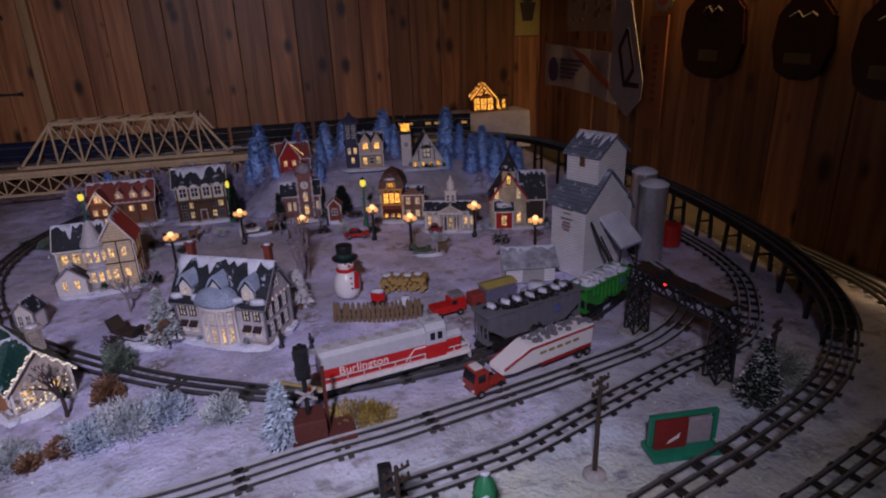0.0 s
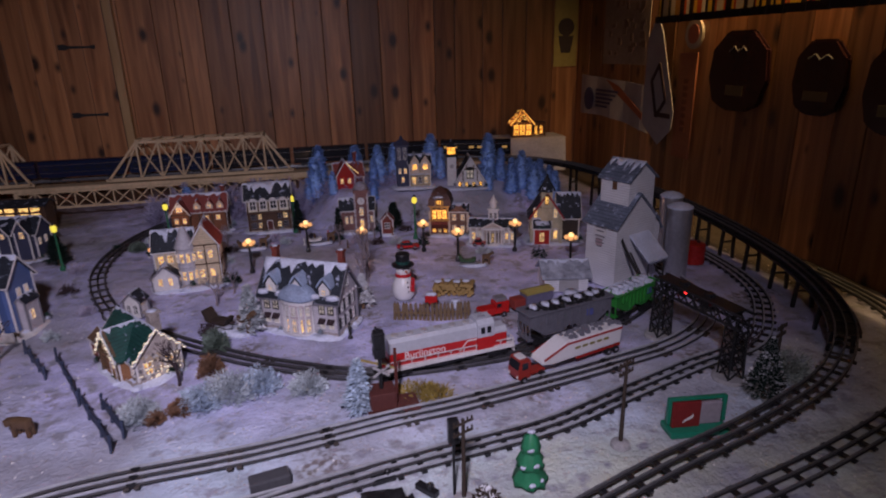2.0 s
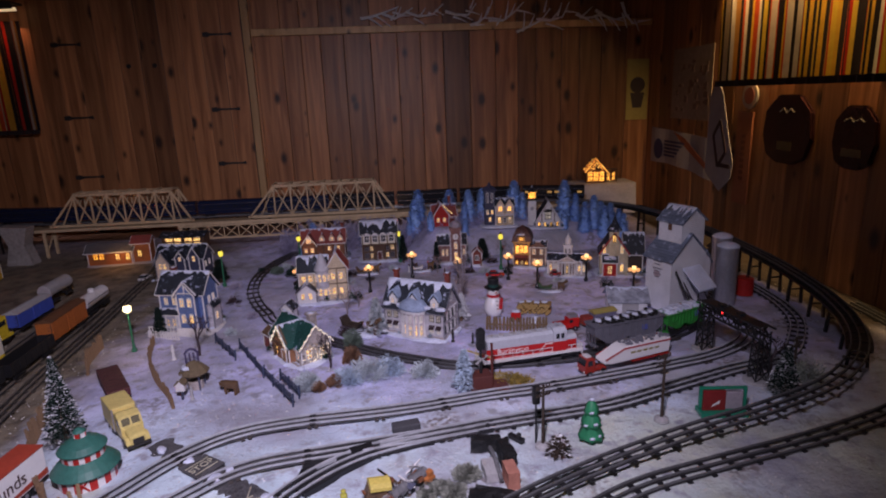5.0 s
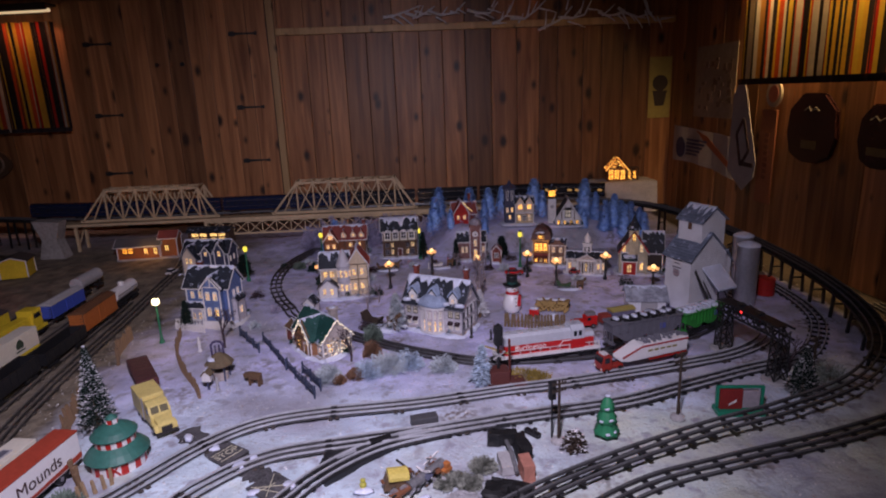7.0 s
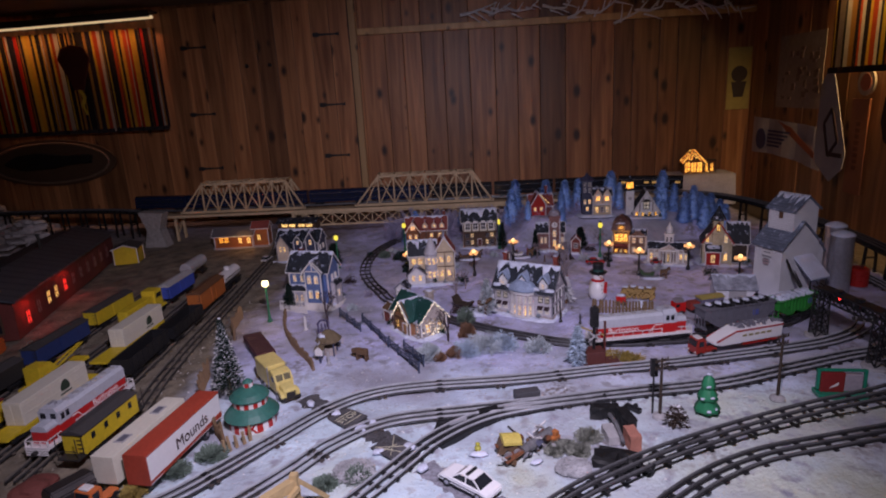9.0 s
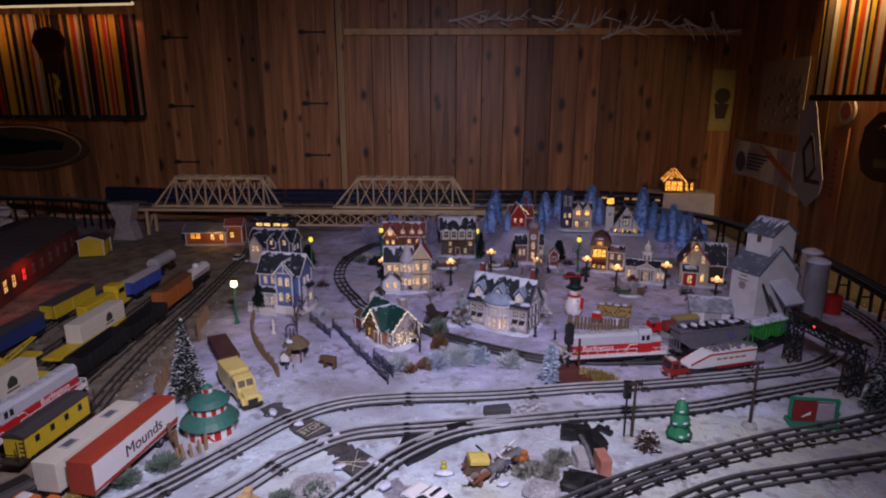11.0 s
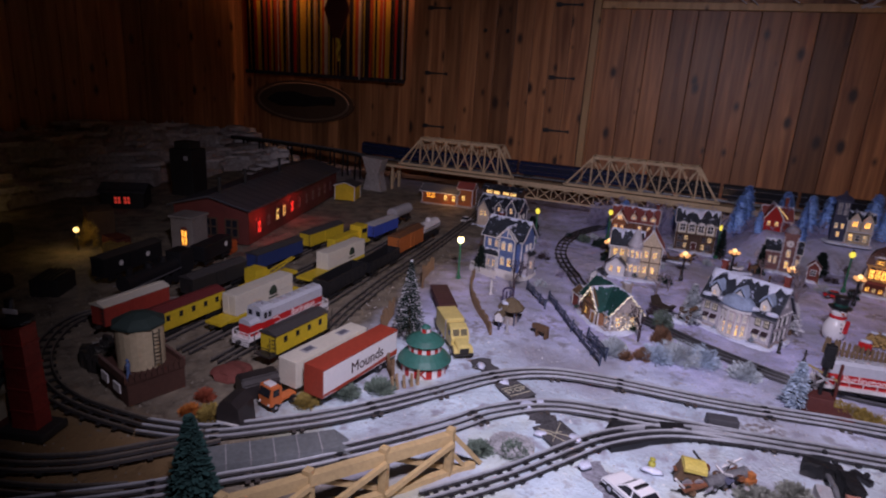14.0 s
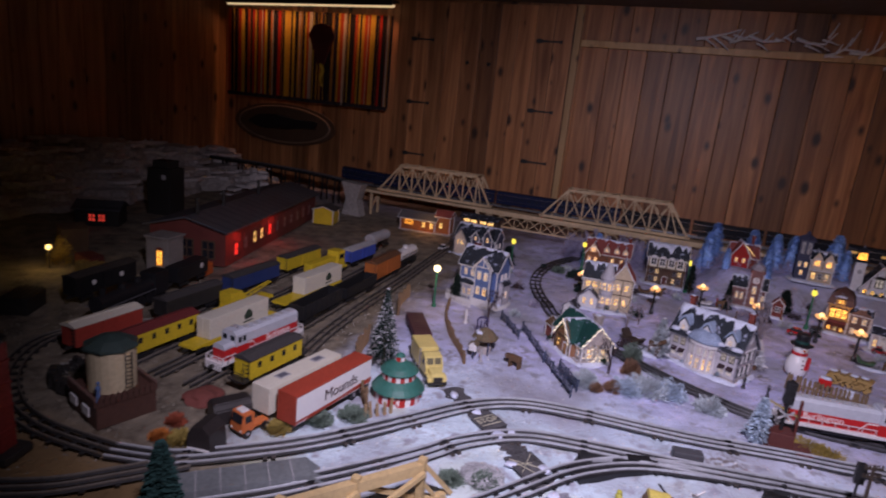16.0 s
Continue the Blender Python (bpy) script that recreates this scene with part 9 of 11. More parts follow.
prism(bm, [(-0.022, 0.048), (0.022, 0.048), (0.022, 0.052), (0.0, 0.058), (-0.022, 0.052)], -0.032, 0.062, "x")
part("cover", bm, mat("dull_yellow", (0.40, 0.33, 0.10), 0.6), ct)
bm = B()
box(bm, -0.07, -0.017, 0.010, -0.032, 0.017, 0.040, 0.004)
part("cab", bm, mat("dull_red", (0.30, 0.05, 0.04), 0.5), ct)
wheels(ct, (-0.052, 0.04), 0.017, 0.009)
hs = thing("salt_heap", "heap of white snow beside the grain shed", "snow heap", pose(2.02, 1.05, 0))
snow_cap(hs, -0.06, -0.045, 0.06, 0.045, -0.004, 7, 0.030)
snow_cap(hs, -0.035, -0.03, 0.03, 0.025, 0.024, 8, 0.022)
# yellow tractor-trailer with maroon flat
yt = thing("tow_truck", "pale yellow box truck facing the track", "truck", pose(0.470, 0.575, 0, 0, 0, -52) @ Matrix.Scale(1.08, 4))
bm = B()
box(bm, -0.068, -0.028, 0.014, 0.022, 0.028, 0.068, 0.003)
part("cargo_box", bm, PALEYEL, yt)
bm = B()
prism(bm, [(0.027, 0.012), (0.084, 0.012), (0.084, 0.040), (0.078, 0.043), (0.070, 0.061), (0.048, 0.066), (0.027, 0.060)], -0.024, 0.024, "y")
bmesh.ops.bevel(bm, geom=list(bm.edges), offset=0.002, segments=2, affect="EDGES")
part("cab", bm, PALEYEL, yt)
bm = B()
prism(bm, [(0.082, 0.012), (0.122, 0.012), (0.123, 0.029), (0.116, 0.034), (0.082, 0.040)], -0.017, 0.017, "y")
bmesh.ops.bevel(bm, geom=list(bm.edges), offset=0.0022, segments=2, affect="EDGES")
part("hood", bm, PALEYEL, yt)
for sy in (-1, 1):
    bm = B()
    prism(bm, [(0.084, 0.014), (0.120, 0.014), (0.117, 0.023), (0.108, 0.027), (0.092, 0.027), (0.084, 0.022)], sy * 0.0205 - 0.005, sy * 0.0205 + 0.005, "y")
    part("fender", bm, PALEYEL, yt)
    bm = B()
    box(bm, 0.052, sy * 0.0242 - 0.0005, 0.040, 0.068, sy * 0.0242 + 0.0005, 0.054)
    part("side_window", bm, GLASS, yt)
    bm = B()
    prism(bm, [(0.0786, 0.0445), (0.0802, 0.0445), (0.0735, 0.0588), (0.0715, 0.0588)], sy * 0.0105 - 0.0085, sy * 0.0105 + 0.0085, "y")
    part("windscreen", bm, mat("tinted_pane", (0.16, 0.145, 0.09), 0.15, bump=0), yt)
    bm = B()
    tube(bm, [(0.030, sy * 0.0265, 0.014), (0.030, sy * 0.0265, 0.070)], 0.0022, 6)
    part("exhaust_pipe", bm, SILVER, yt)
bm = B()
box(bm, 0.1225, -0.012, 0.015, 0.1240, 0.012, 0.028)
part("grille", bm, DARK, yt)
bm = B()
box(bm, 0.119, -0.025, 0.008, 0.126, 0.025, 0.014, 0.001)
part("bumper", bm, DARK, yt)
wheels(yt, (-0.03, 0.0, 0.095), 0.023, 0.011)
mf = thing("flat_trailer", "maroon flat trailer hitched to the yellow truck", "trailer", pose(0.345, 0.80, 0, 0, 0, -57))
bm = B()
box(bm, -0.10, -0.030, 0.016, 0.10, 0.030, 0.040, 0.002)
part("bed", bm, mat("maroon_bed", (0.09, 0.028, 0.032), 0.7, noise=0.35), mf)
bm = B()
for k in range(9):
    box(bm, -0.095 + k * 0.022, -0.029, 0.0398, -0.0945 + k * 0.022, 0.029, 0.0412)
part("plank_seam", bm, DARK, mf)
wheels(mf, (-0.08, -0.055, 0.05), 0.025, 0.010)
# trailers with lettering and an orange tractor
TRAILRED = mat("trailer_red", (0.38, 0.06, 0.035), 0.45)
tl = thing("semi_trailer", "red-roofed white semi trailer with dark lettering", "trailer", pose(0.352, 0.222, 0, 0, 0, 82))
bm = B()
box(bm, -0.142, -0.028, 0.022, 0.142, 0.028, 0.094, 0.0015)
body = part("body", bm, CERAMIC, tl)
bm = B()
box(bm, -0.1435, -0.0288, 0.0905, 0.1435, 0.0288, 0.0955, 0.0012)
box(bm, -0.1440, -0.0288, 0.022, -0.1420, 0.0288, 0.0955)
part("roof", bm, TRAILRED, tl, "brick-red roof and front")
bm = B()
prism(bm, [(-0.118, 0.0225), (0.142, 0.0290), (0.142, 0.0400), (-0.06, 0.0290)], -0.0292, -0.0285, "y")
part("stripe", bm, TRAILRED, tl)
lettering(tl, "Mounds", 0.040, Matrix.Translation((0.018, -0.0294, 0.058)) @ pose(0, 0, 0, 90, 0, 0), mat("brown_ink", (0.06, 0.03, 0.03), 0.5))
bm = B()
box(bm, -0.142, -0.0290, 0.026, 0.142, -0.0280, 0.032)
part("stripe", bm, TRAILRED, tl)
wheels(tl, (0.075, 0.102), 0.022, 0.012)
bm = B()
box(bm, -0.05, -0.02, 0.014, 0.12, 0.02, 0.022)
bar(bm, (-0.075, -0.016, 0.0), (-0.075, -0.016, 0.022), 0.004)
bar(bm, (-0.075, 0.016, 0.0), (-0.075, 0.016, 0.022), 0.004)
part("undercarriage", bm, DARK, tl)
tl2 = thing("semi_trailer", "ivory semi trailer with roof hatches", "trailer", pose(0.272, 0.215, 0, 0, 0, 82))
bm = B()
box(bm, -0.130, -0.028, 0.022, 0.130, 0.028, 0.090, 0.0015)
part("body", bm, IVORY, tl2)
for x in (-0.06, 0.065):
    bm = B()
    box(bm, x - 0.018, -0.012, 0.0898, x + 0.018, 0.012, 0.0915)
    hp = part("hatch", bm, GREY, tl2)
    bm = B()
    box(bm, x - 0.013, -0.008, 0.0914, x + 0.013, 0.008, 0.0922)
    part("hatch_lid", bm, mat("hatch_dark", (0.12, 0.12, 0.15), 0.5), hp)
wheels(tl2, (0.075, 0.102), 0.022, 0.012)
bm = B()
bar(bm, (-0.08, -0.016, 0.0), (-0.08, -0.016, 0.022), 0.004)
bar(bm, (-0.08, 0.016, 0.0), (-0.08, 0.016, 0.022), 0.004)
part("landing_leg", bm, DARK, tl2)
cabover(0.262, 0.045, 76, mat("cab_orange", (0.62, 0.17, 0.05), 0.4), "orange toy truck tractor with white roof panel", WHITE)
bt = thing("black_tender", "overturned black tender shell in the gravel", "train part", pose(0.185, 0.065, 0, 0, 0, 60))
bm = B()
prism(bm, [(-0.028, -0.004), (0.028, -0.004), (0.030, 0.035), (0.018, 0.048), (-0.018, 0.048), (-0.030, 0.035)], -0.045, 0.045, "x")
bmesh.ops.bevel(bm, geom=list(bm.edges), offset=0.003, segments=2, affect="EDGES")
part("shell", bm, mat("gun_black", (0.03, 0.025, 0.025), 0.4), bt)
bm = B()
for k in range(4):
    bar(bm, (-0.03 + k * 0.02, -0.03, 0.034), (-0.03 + k * 0.02, 0.03, 0.034), 0.002)
part("rib", bm, DARK, bt)
tb = thing("bumper_hut", "dark timber tunnel-shaped hut by the track", "hut", pose(0.225, -0.055, 0, 0, 0, 10))
bm = B()
prism(bm, [(-0.028, -0.006), (0.030, -0.006), (0.026, 0.045), (0.008, 0.062), (-0.016, 0.058), (-0.026, 0.04)], -0.03, 0.03, "y")
part("shell", bm, mat("gun_black", (0.03, 0.025, 0.025), 0.4), tb)
bm = B()
box(bm, -0.024, -0.034, 0.008, 0.026, -0.030, 0.012)
part("white_bar", bm, WHITE, tb)
rr = thing("red_rock", "dull red tarpaulin heap in the gravel", "heap", pose(0.075, 0.10, 0))
bm = B()
bmesh.ops.create_icosphere(bm, subdivisions=3, radius=0.045)
for v in bm.verts:
    v.co *= 1 + 0.35 * noise.noise(v.co * 30)
    v.co.z = max(-0.006, v.co.z * 0.5)
part("tarpaulin", bm, mat("dull_red_cloth", (0.17, 0.05, 0.04), 0.85), rr)

# ---- trackside structures ----
# signal bridge
sb = thing("signal_bridge", "black lattice signal bridge with glowing red lights", "signal bridge", Matrix.Identity(4))


def lattice_tower(root, cx, cy, h, w, m):
    bm = B()
    for sx in (-1, 1):
        for sy in (-1, 1):
            bar(bm, (cx + sx * w, cy + sy * w, -0.006), (cx + sx * w * 0.8, cy + sy * w * 0.8, h), 0.004)
    n = 5
    for k in range(n):
        z0, z1 = h * k / n, h * (k + 1) / n
        for sx, sy, tx, ty in ((-1, -1, 1, -1), (1, -1, 1, 1), (1, 1, -1, 1), (-1, 1, -1, -1)):
            bar(bm, (cx + sx * w * 0.92, cy + sy * w * 0.92, z0), (cx + tx * w * 0.9, cy + ty * w * 0.9, z1), 0.0025)
            bar(bm, (cx + tx * w * 0.92, cy + ty * w * 0.92, z0), (cx + sx * w * 0.9, cy + sy * w * 0.9, z1), 0.0025)
    part("tower", bm, m, root)
    bm = B()
    lathe(bm, cx, cy, [(0.040, -0.010), (0.040, -0.002), (0.034, 0.002)], 14)
    part("footing", bm, GREY, root)


A0, A1 = Vector((2.165, 0.815, 0)), Vector((2.205, 0.590, 0))
lattice_tower(sb, A0.x, A0.y, 0.150, 0.019, BLACK)
lattice_tower(sb, A1.x, A1.y, 0.150, 0.019, BLACK)
d = (A1 - A0).normalized()
s = Vector((d.y, -d.x, 0))
for q in (-0.019, 0.019):
    bm = B()
    for z in (0.128, 0.160):
        bar(bm, A0 - d * 0.02 + s * q + Vector((0, 0, z)), A1 + d * 0.025 + s * q + Vector((0, 0, z)), 0.005)
    for k in range(9):
        a = A0 + (A1 - A0) * (k / 9) + s * q
        b = A0 + (A1 - A0) * ((k + 1) / 9) + s * q
        bar(bm, a + Vector((0, 0, 0.128)), b + Vector((0, 0, 0.160)), 0.003)
        bar(bm, b + Vector((0, 0, 0.128)), a + Vector((0, 0, 0.160)), 0.003)
    part("girder", bm, BLACK, sb)
bm = B()
box(bm, -0.018, -0.12, 0.1605, 0.018, 0.12, 0.1635)
part("walkway", bm, BLACK, sb, m=Matrix.Translation((A0 + A1) / 2) @ Matrix.Rotation(math.atan2(d.y, d.x) + math.pi / 2, 4, "Z"))
for f in (0.28, 0.62):
    c = A0 + (A1 - A0) * f
    bm = B()
    box(bm, c.x - 0.010, c.y - 0.012, 0.134, c.x + 0.010, c.y + 0.008, 0.172, 0.002)
    hd = part("signal_head", bm, BLACK, sb)
    for z, m in ((0.164, GLASS), (0.148, REDLAMP if f < 0.5 else mat("dull_red_lens", (0.15, 0.01, 0.01), 0.3))):
        bm = B()
        cyl(bm, c.x - 0.004, z, c.y - 0.0145, c.y - 0.0115, 0.0045, n=12, axis="y")
        part("lens", bm, m, hd)
# crossing signal and gate on brown base
sg = thing("crossing_signal", "brown crossing gate base with dark signal mast", "railway signal", pose(1.445, 0.655, 0, 0, 0, 4))
SIGBR = mat("signal_brown", (0.11, 0.035, 0.03), 0.5)
bm = B()
box(bm, -0.055, -0.032, -0.006, 0.055, 0.030, 0.008, 0.003)
box(bm, -0.050, -0.026, 0.008, 0.006, 0.024, 0.048, 0.003)
part("base", bm, SIGBR, sg)
bm = B()
cyl(bm, -0.022, 0.0, 0.046, 0.185, 0.0045, n=10)
part("mast", bm, BLACK, sg)
bm = B()
box(bm, -0.034, -0.010, 0.120, -0.010, 0.010, 0.180, 0.004)
for z in (0.135, 0.165):
    lathe(bm, -0.022, 0, [(0.014, z - 0.008), (0.014, z + 0.008)], 10)
part("signal_head", bm, BLACK, sg)
bm = B()
cyl(bm, -0.016, 0.104, -0.014, -0.010, 0.004, n=10, axis="y")
part("lens", bm, mat("dull_red_lens", (0.15, 0.01, 0.01), 0.3), sg)
bm = B()
for sx in (-1, 1):
    bar(bm, (-0.022 - sx * 0.017, -0.012, 0.082), (-0.022 + sx * 0.017, -0.012, 0.106), 0.002, 0.005)
part("crossbuck", bm, GREY, sg)
bm = B()
bar(bm, (0.010, 0.0, 0.008), (0.010, 0.0, 0.135), 0.006)
part("gate_post", bm, DKRED, sg)
bm = B()
bar(bm, (0.010, 0.0, 0.090), (-0.06, 0.004, 0.118), 0.004)
part("gate_arm", bm, mat("faded_gold", (0.35, 0.27, 0.10), 0.5), sg)
# telegraph poles
def telegraph(x, y, h, label, arms=2):
    r = thing("telegraph_pole", label, "utility pole", pose(x, y, 0, 0, 0, 25), group="telegraph poles")
    bm = B()
    cyl(bm, 0, 0, -0.006, h, 0.0042, 0.003, 8)
    part("pole", bm, DKWOOD, r)
    bm = B()
    lathe(bm, 0, 0, [(0.019, -0.004), (0.018, 0.003), (0.008, 0.008)], 12)
    part("foot", bm, GREY, r)
    for k in range(arms):
        z = h - 0.008 - k * 0.018
        bm = B()
        bar(bm, (-0.020, 0, z), (0.020, 0, z), 0.003)
        for sx in (-0.018, -0.009, 0.009, 0.018):
            lathe(bm, sx, 0, [(0.0016, z + 0.001), (0.002, z + 0.006), (0.001, z + 0.008)], 6)
        part("crossarm", bm, DKWOOD, r)


telegraph(1.85, 0.425, 0.178, "brown telegraph pole with two cross arms")
telegraph(1.527, 0.350, 0.158, "brown telegraph pole near the branch track")
telegraph(2.265, 0.53, 0.15, "brown telegraph pole by the flecked fir")
telegraph(2.56, 1.55, 0.14, "brown telegraph pole by the curve")
tp = thing("signal_stick", "short dark relay box on a post", "relay box", pose(1.515, 0.372, 0))
bm = B()
bar(bm, (0, 0, -0.006), (0, 0, 0.115), 0.004)
box(bm, -0.009, -0.007, 0.10, 0.009, 0.007, 0.145, 0.002)
part("box", bm, BLACK, tp)
# green framed display box
gb = thing("display_frame", "green framed display box with a red panel", "display box", pose(2.015, 0.44, 0, 0, 0, -6) @ Matrix.Diagonal((0.90, 0.9, 0.92, 1)))
FRAMEGREEN = mat("frame_green", (0.015, 0.22, 0.13), 0.35)
bm = B()
box(bm, -0.066, -0.030, -0.006, 0.066, 0.024, 0.008, 0.003)
part("base", bm, FRAMEGREEN, gb)
bm = B()
for x0, x1, z0, z1 in ((-0.066, -0.058, 0.014, 0.076), (0.058, 0.066, 0.014, 0.076), (-0.058, 0.058, 0.070, 0.076)):
    box(bm, x0, -0.006, z0, x1, 0.004, z1, 0.001)
part("frame", bm, FRAMEGREEN, gb)
bm = B()
box(bm, -0.057, -0.010, 0.008, 0.006, 0.008, 0.068, 0.002)
part("red_box", bm, mat("display_red", (0.22, 0.022, 0.022), 0.4), gb)
bm = B()
prism(bm, [(-0.034, 0.020), (-0.012, 0.030), (-0.010, 0.040), (-0.018, 0.034), (-0.030, 0.026)], -0.0112, -0.0098, "y")
part("white_mark", bm, WHITE, gb)
bm = B()
box(bm, 0.007, -0.004, 0.008, 0.057, 0.012, 0.060, 0.003)
part("grey_box", bm, mat("display_grey", (0.34, 0.30, 0.34), 0.5), gb)
# turnout machine and lamp
tm = thing("turnout_motor", "grey-black turnout motor box beside the switch", "switch machine", pose(1.205, 0.462, 0, 0, 0, 12))
bm = B()
box(bm, -0.035, -0.015, -0.004, 0.035, 0.015, 0.022, 0.004)
part("housing", bm, mat("dark_grey", (0.08, 0.08, 0.09), 0.5), tm)
tn = thing("turnout_frog", "black plastic turnout plate with steel frog", "track switch", pose(0, 0, 0))
rim = [(0.955, 0.275), (0.985, 0.235), (1.06, 0.305), (1.14, 0.362), (1.27, 0.395), (1.27, 0.445), (1.16, 0.43), (1.05, 0.415), (0.975, 0.385)]
bm = B()
lo, hi = [[bm.verts.new((x, y, z)) for x, y in rim] for z in (-0.012, 0.0045)]
bm.faces.new(lo[::-1])
bm.faces.new(hi)
for k in range(len(rim)):
    q = (k + 1) % len(rim)
    bm.faces.new((lo[k], lo[q], hi[q], hi[k]))
part("plate", bm, mat("switch_black", (0.014, 0.014, 0.016), 0.45, noise=0.4), tn)
bm = B()
box(bm, -0.03, -0.012, 0.004, 0.025, 0.010, 0.0135, 0.002)
part("frog", bm, BLACK, tn, m=pose(1.10, 0.385, 0, 0, 0, 18))
for x, y, a, w in ((1.02, 0.335, 32, 0.05), (1.17, 0.405, 14, 0.06)):
    bm = B()
    box(bm, -w / 2, -0.003, 0.004, w / 2, 0.003, 0.012, 0.001)
    part("guard_rail", bm, STEEL, tn, m=pose(x, y, 0, 0, 0, a))
# dirt road that crosses the tracks
ROADS = (
    ([(0.580, 0.495, 0), (0.61, 0.47, 0), (0.66, 0.43, 0), (0.735, 0.365, 0), (0.88, 0.235, 0), (0.925, 0.190, 0)], mat("road_dirt", (0.085, 0.082, 0.088), 0.9, noise=0.8, scale=60, bump=0.6), "narrow dark grey road dusted with snow"),
    # this grey gives thin snow and also the soft shade round the car
    ([(0.945, 0.172, 0), (1.03, 0.09, 0), (1.10, 0.035, 0), (1.13, 0.010, 0)], mat("road_snow_shade", (0.24, 0.24, 0.28), 0.9, noise=0.8, scale=40, bump=0.6), "grey road end under thin snow, with the car's soft shade in its tone"),
)
for pts, stuff, lab in ROADS:
    road_line = spline(pts, 0.015)
    bm = B()
    old = None
    for k, p in enumerate(road_line):
        d = (road_line[min(k + 1, len(road_line) - 1)] - road_line[max(k - 1, 0)]).normalized()
        s = Vector((d.y, -d.x, 0))
        ring = []
        for u in (-0.034, -0.016, 0.0, 0.016, 0.034):
            q = p + s * (u * (1 + 0.35 * noise.noise(p * 55 + Vector((u * 90, 0, 0)))))
            ring.append(bm.verts.new((q.x, q.y, ground_height(q.x, q.y) + (0.0035 if abs(u) < 0.02 else 0.0005) + 0.0035 * noise.noise(p * 45 + s * u * 60) - 0.0012)))
        if old:
            for i in range(4):
                bm.faces.new((old[i], old[i + 1], ring[i + 1], ring[i]))
        old = ring
    tagged(part("dirt_road", bm, stuff, smooth=True), lab, "road", kind="structure")
for x, y, a in ((1.47, 0.385, -50), (1.40, 0.43, 10)):
    tl3 = thing("switch_stand", "small black switch stand lying in snow", "switch stand", pose(x, y, 0, 0, 0, a), group="switch stands")
    bm = B()
    box(bm, -0.022, -0.007, -0.003, 0.022, 0.007, 0.009, 0.002)
    lathe(bm, 0.008, 0, [(0.006, 0.009), (0.006, 0.018), (0.002, 0.021)], 8)
    part("stand", bm, BLACK, tl3)
ROADINK = mat("road_marking", (0.55, 0.52, 0.38), 0.7, noise=0.4)
rp = thing("road_marking", "dark road plate with worn pale word STOP", "road marking", pose(0.737, 0.362, 0.0035, 0, 0, 54), group="road markings")
bm = B()
box(bm, -0.036, -0.030, 0, 0.036, 0.030, 0.003, 0.001)
part("plate", bm, mat("road_dirt", (0.085, 0.082, 0.088), 0.9), rp)
lettering(rp, "STOP", 0.026, pose(0, 0.006, 0.0036), ROADINK)
for y in (-0.012, 0.024):
    bm = B()
    box(bm, -0.030, y - 0.0012, 0.0026, 0.030, y + 0.0012, 0.0038)
    part("line", bm, ROADINK, rp)
rp = thing("road_marking", "dark road plate with worn pale crossing bars", "road marking", pose(0.868, 0.232, 0.0035, 0, 0, 49), group="road markings")
bm = B()
box(bm, -0.038, -0.040, 0, 0.038, 0.040, 0.003, 0.001)
part("plate", bm, mat("road_dirt", (0.085, 0.082, 0.088), 0.9), rp)
for p, q in (((-0.030, 0.030), (-0.004, -0.034)), ((-0.030, 0.028), (0.026, -0.030)), ((-0.026, 0.004), (0.012, 0.0)), ((0.030, 0.030), (-0.030, -0.024))):
    bm = B()
    bar(bm, (*p, 0.0032), (*q, 0.0032), 0.0016)
    part("line", bm, ROADINK, rp)
for k, (x, y, w) in enumerate(((0.690, 0.395, 0.020), (0.775, 0.318, 0.022), (0.800, 0.345, 0.018), (0.905, 0.235, 0.020), (0.835, 0.215, 0.018), (0.945, 0.150, 0.020), (0.610, 0.450, 0.018))):
    dr = thing("snow_drift", "thin drift of snow blown over the road", "snow drift", pose(x, y, 0.001, 0, 0, 50 * k), group="snow drifts")
    snow_cap(dr, -w, -w * 0.7, w, w * 0.7, 0, 40 + k, 0.007)
# wreck and debris by the turnout
wk = thing("wrecked_engine", "derailed toy engine wreck of yellow and grey parts", "toy wreck", pose(1.158, 0.214, 0, 0, 0, 28) @ Matrix.Scale(0.8, 4))
rnd = random.Random(14)
bm = B()
cyl(bm, 0, 0.020, -0.05, 0.075, 0.015, n=14, axis="x")
part("boiler", bm, mat("zinc", (0.17, 0.17, 0.18), 0.5, noise=0.6), wk, m=pose(0.05, -0.02, 0.0, 0, -6, 14))
bm = B()
prism(bm, [(-0.035, 0.004), (0.03, 0.004), (0.026, 0.020), (0.012, 0.040), (-0.024, 0.040), (-0.030, 0.022)], -0.020, 0.020, "y")
part("cab", bm, mat("tan_metal", (0.16, 0.10, 0.06), 0.6, noise=0.4), wk, m=pose(-0.02, 0.01, 0, 5, 0, -20))
bm = B()
prism(bm, [(-0.024, 0.040), (0.024, 0.040), (0.021, 0.048), (0.010, 0.053), (-0.010, 0.053), (-0.021, 0.048)], -0.03, 0.026, "x")
part("roof", bm, mat("butter", (0.62, 0.50, 0.12), 0.5, noise=0.35, scale=60), wk, m=pose(-0.018, 0.012, 0.000, 12, 8, -12))
for k in range(10):
    bm = B()
    a = (rnd.uniform(-0.06, 0.10), rnd.uniform(-0.05, 0.04), rnd.uniform(0.0, 0.02))
    bar(bm, a, (a[0] + rnd.uniform(-0.04, 0.04), a[1] + rnd.uniform(-0.04, 0.04), rnd.uniform(0.01, 0.06)), rnd.choice((0.003, 0.005)))
    part("debris", bm, rnd.choice((SILVER, DARK, RUSTWALL, WHITE)), wk)
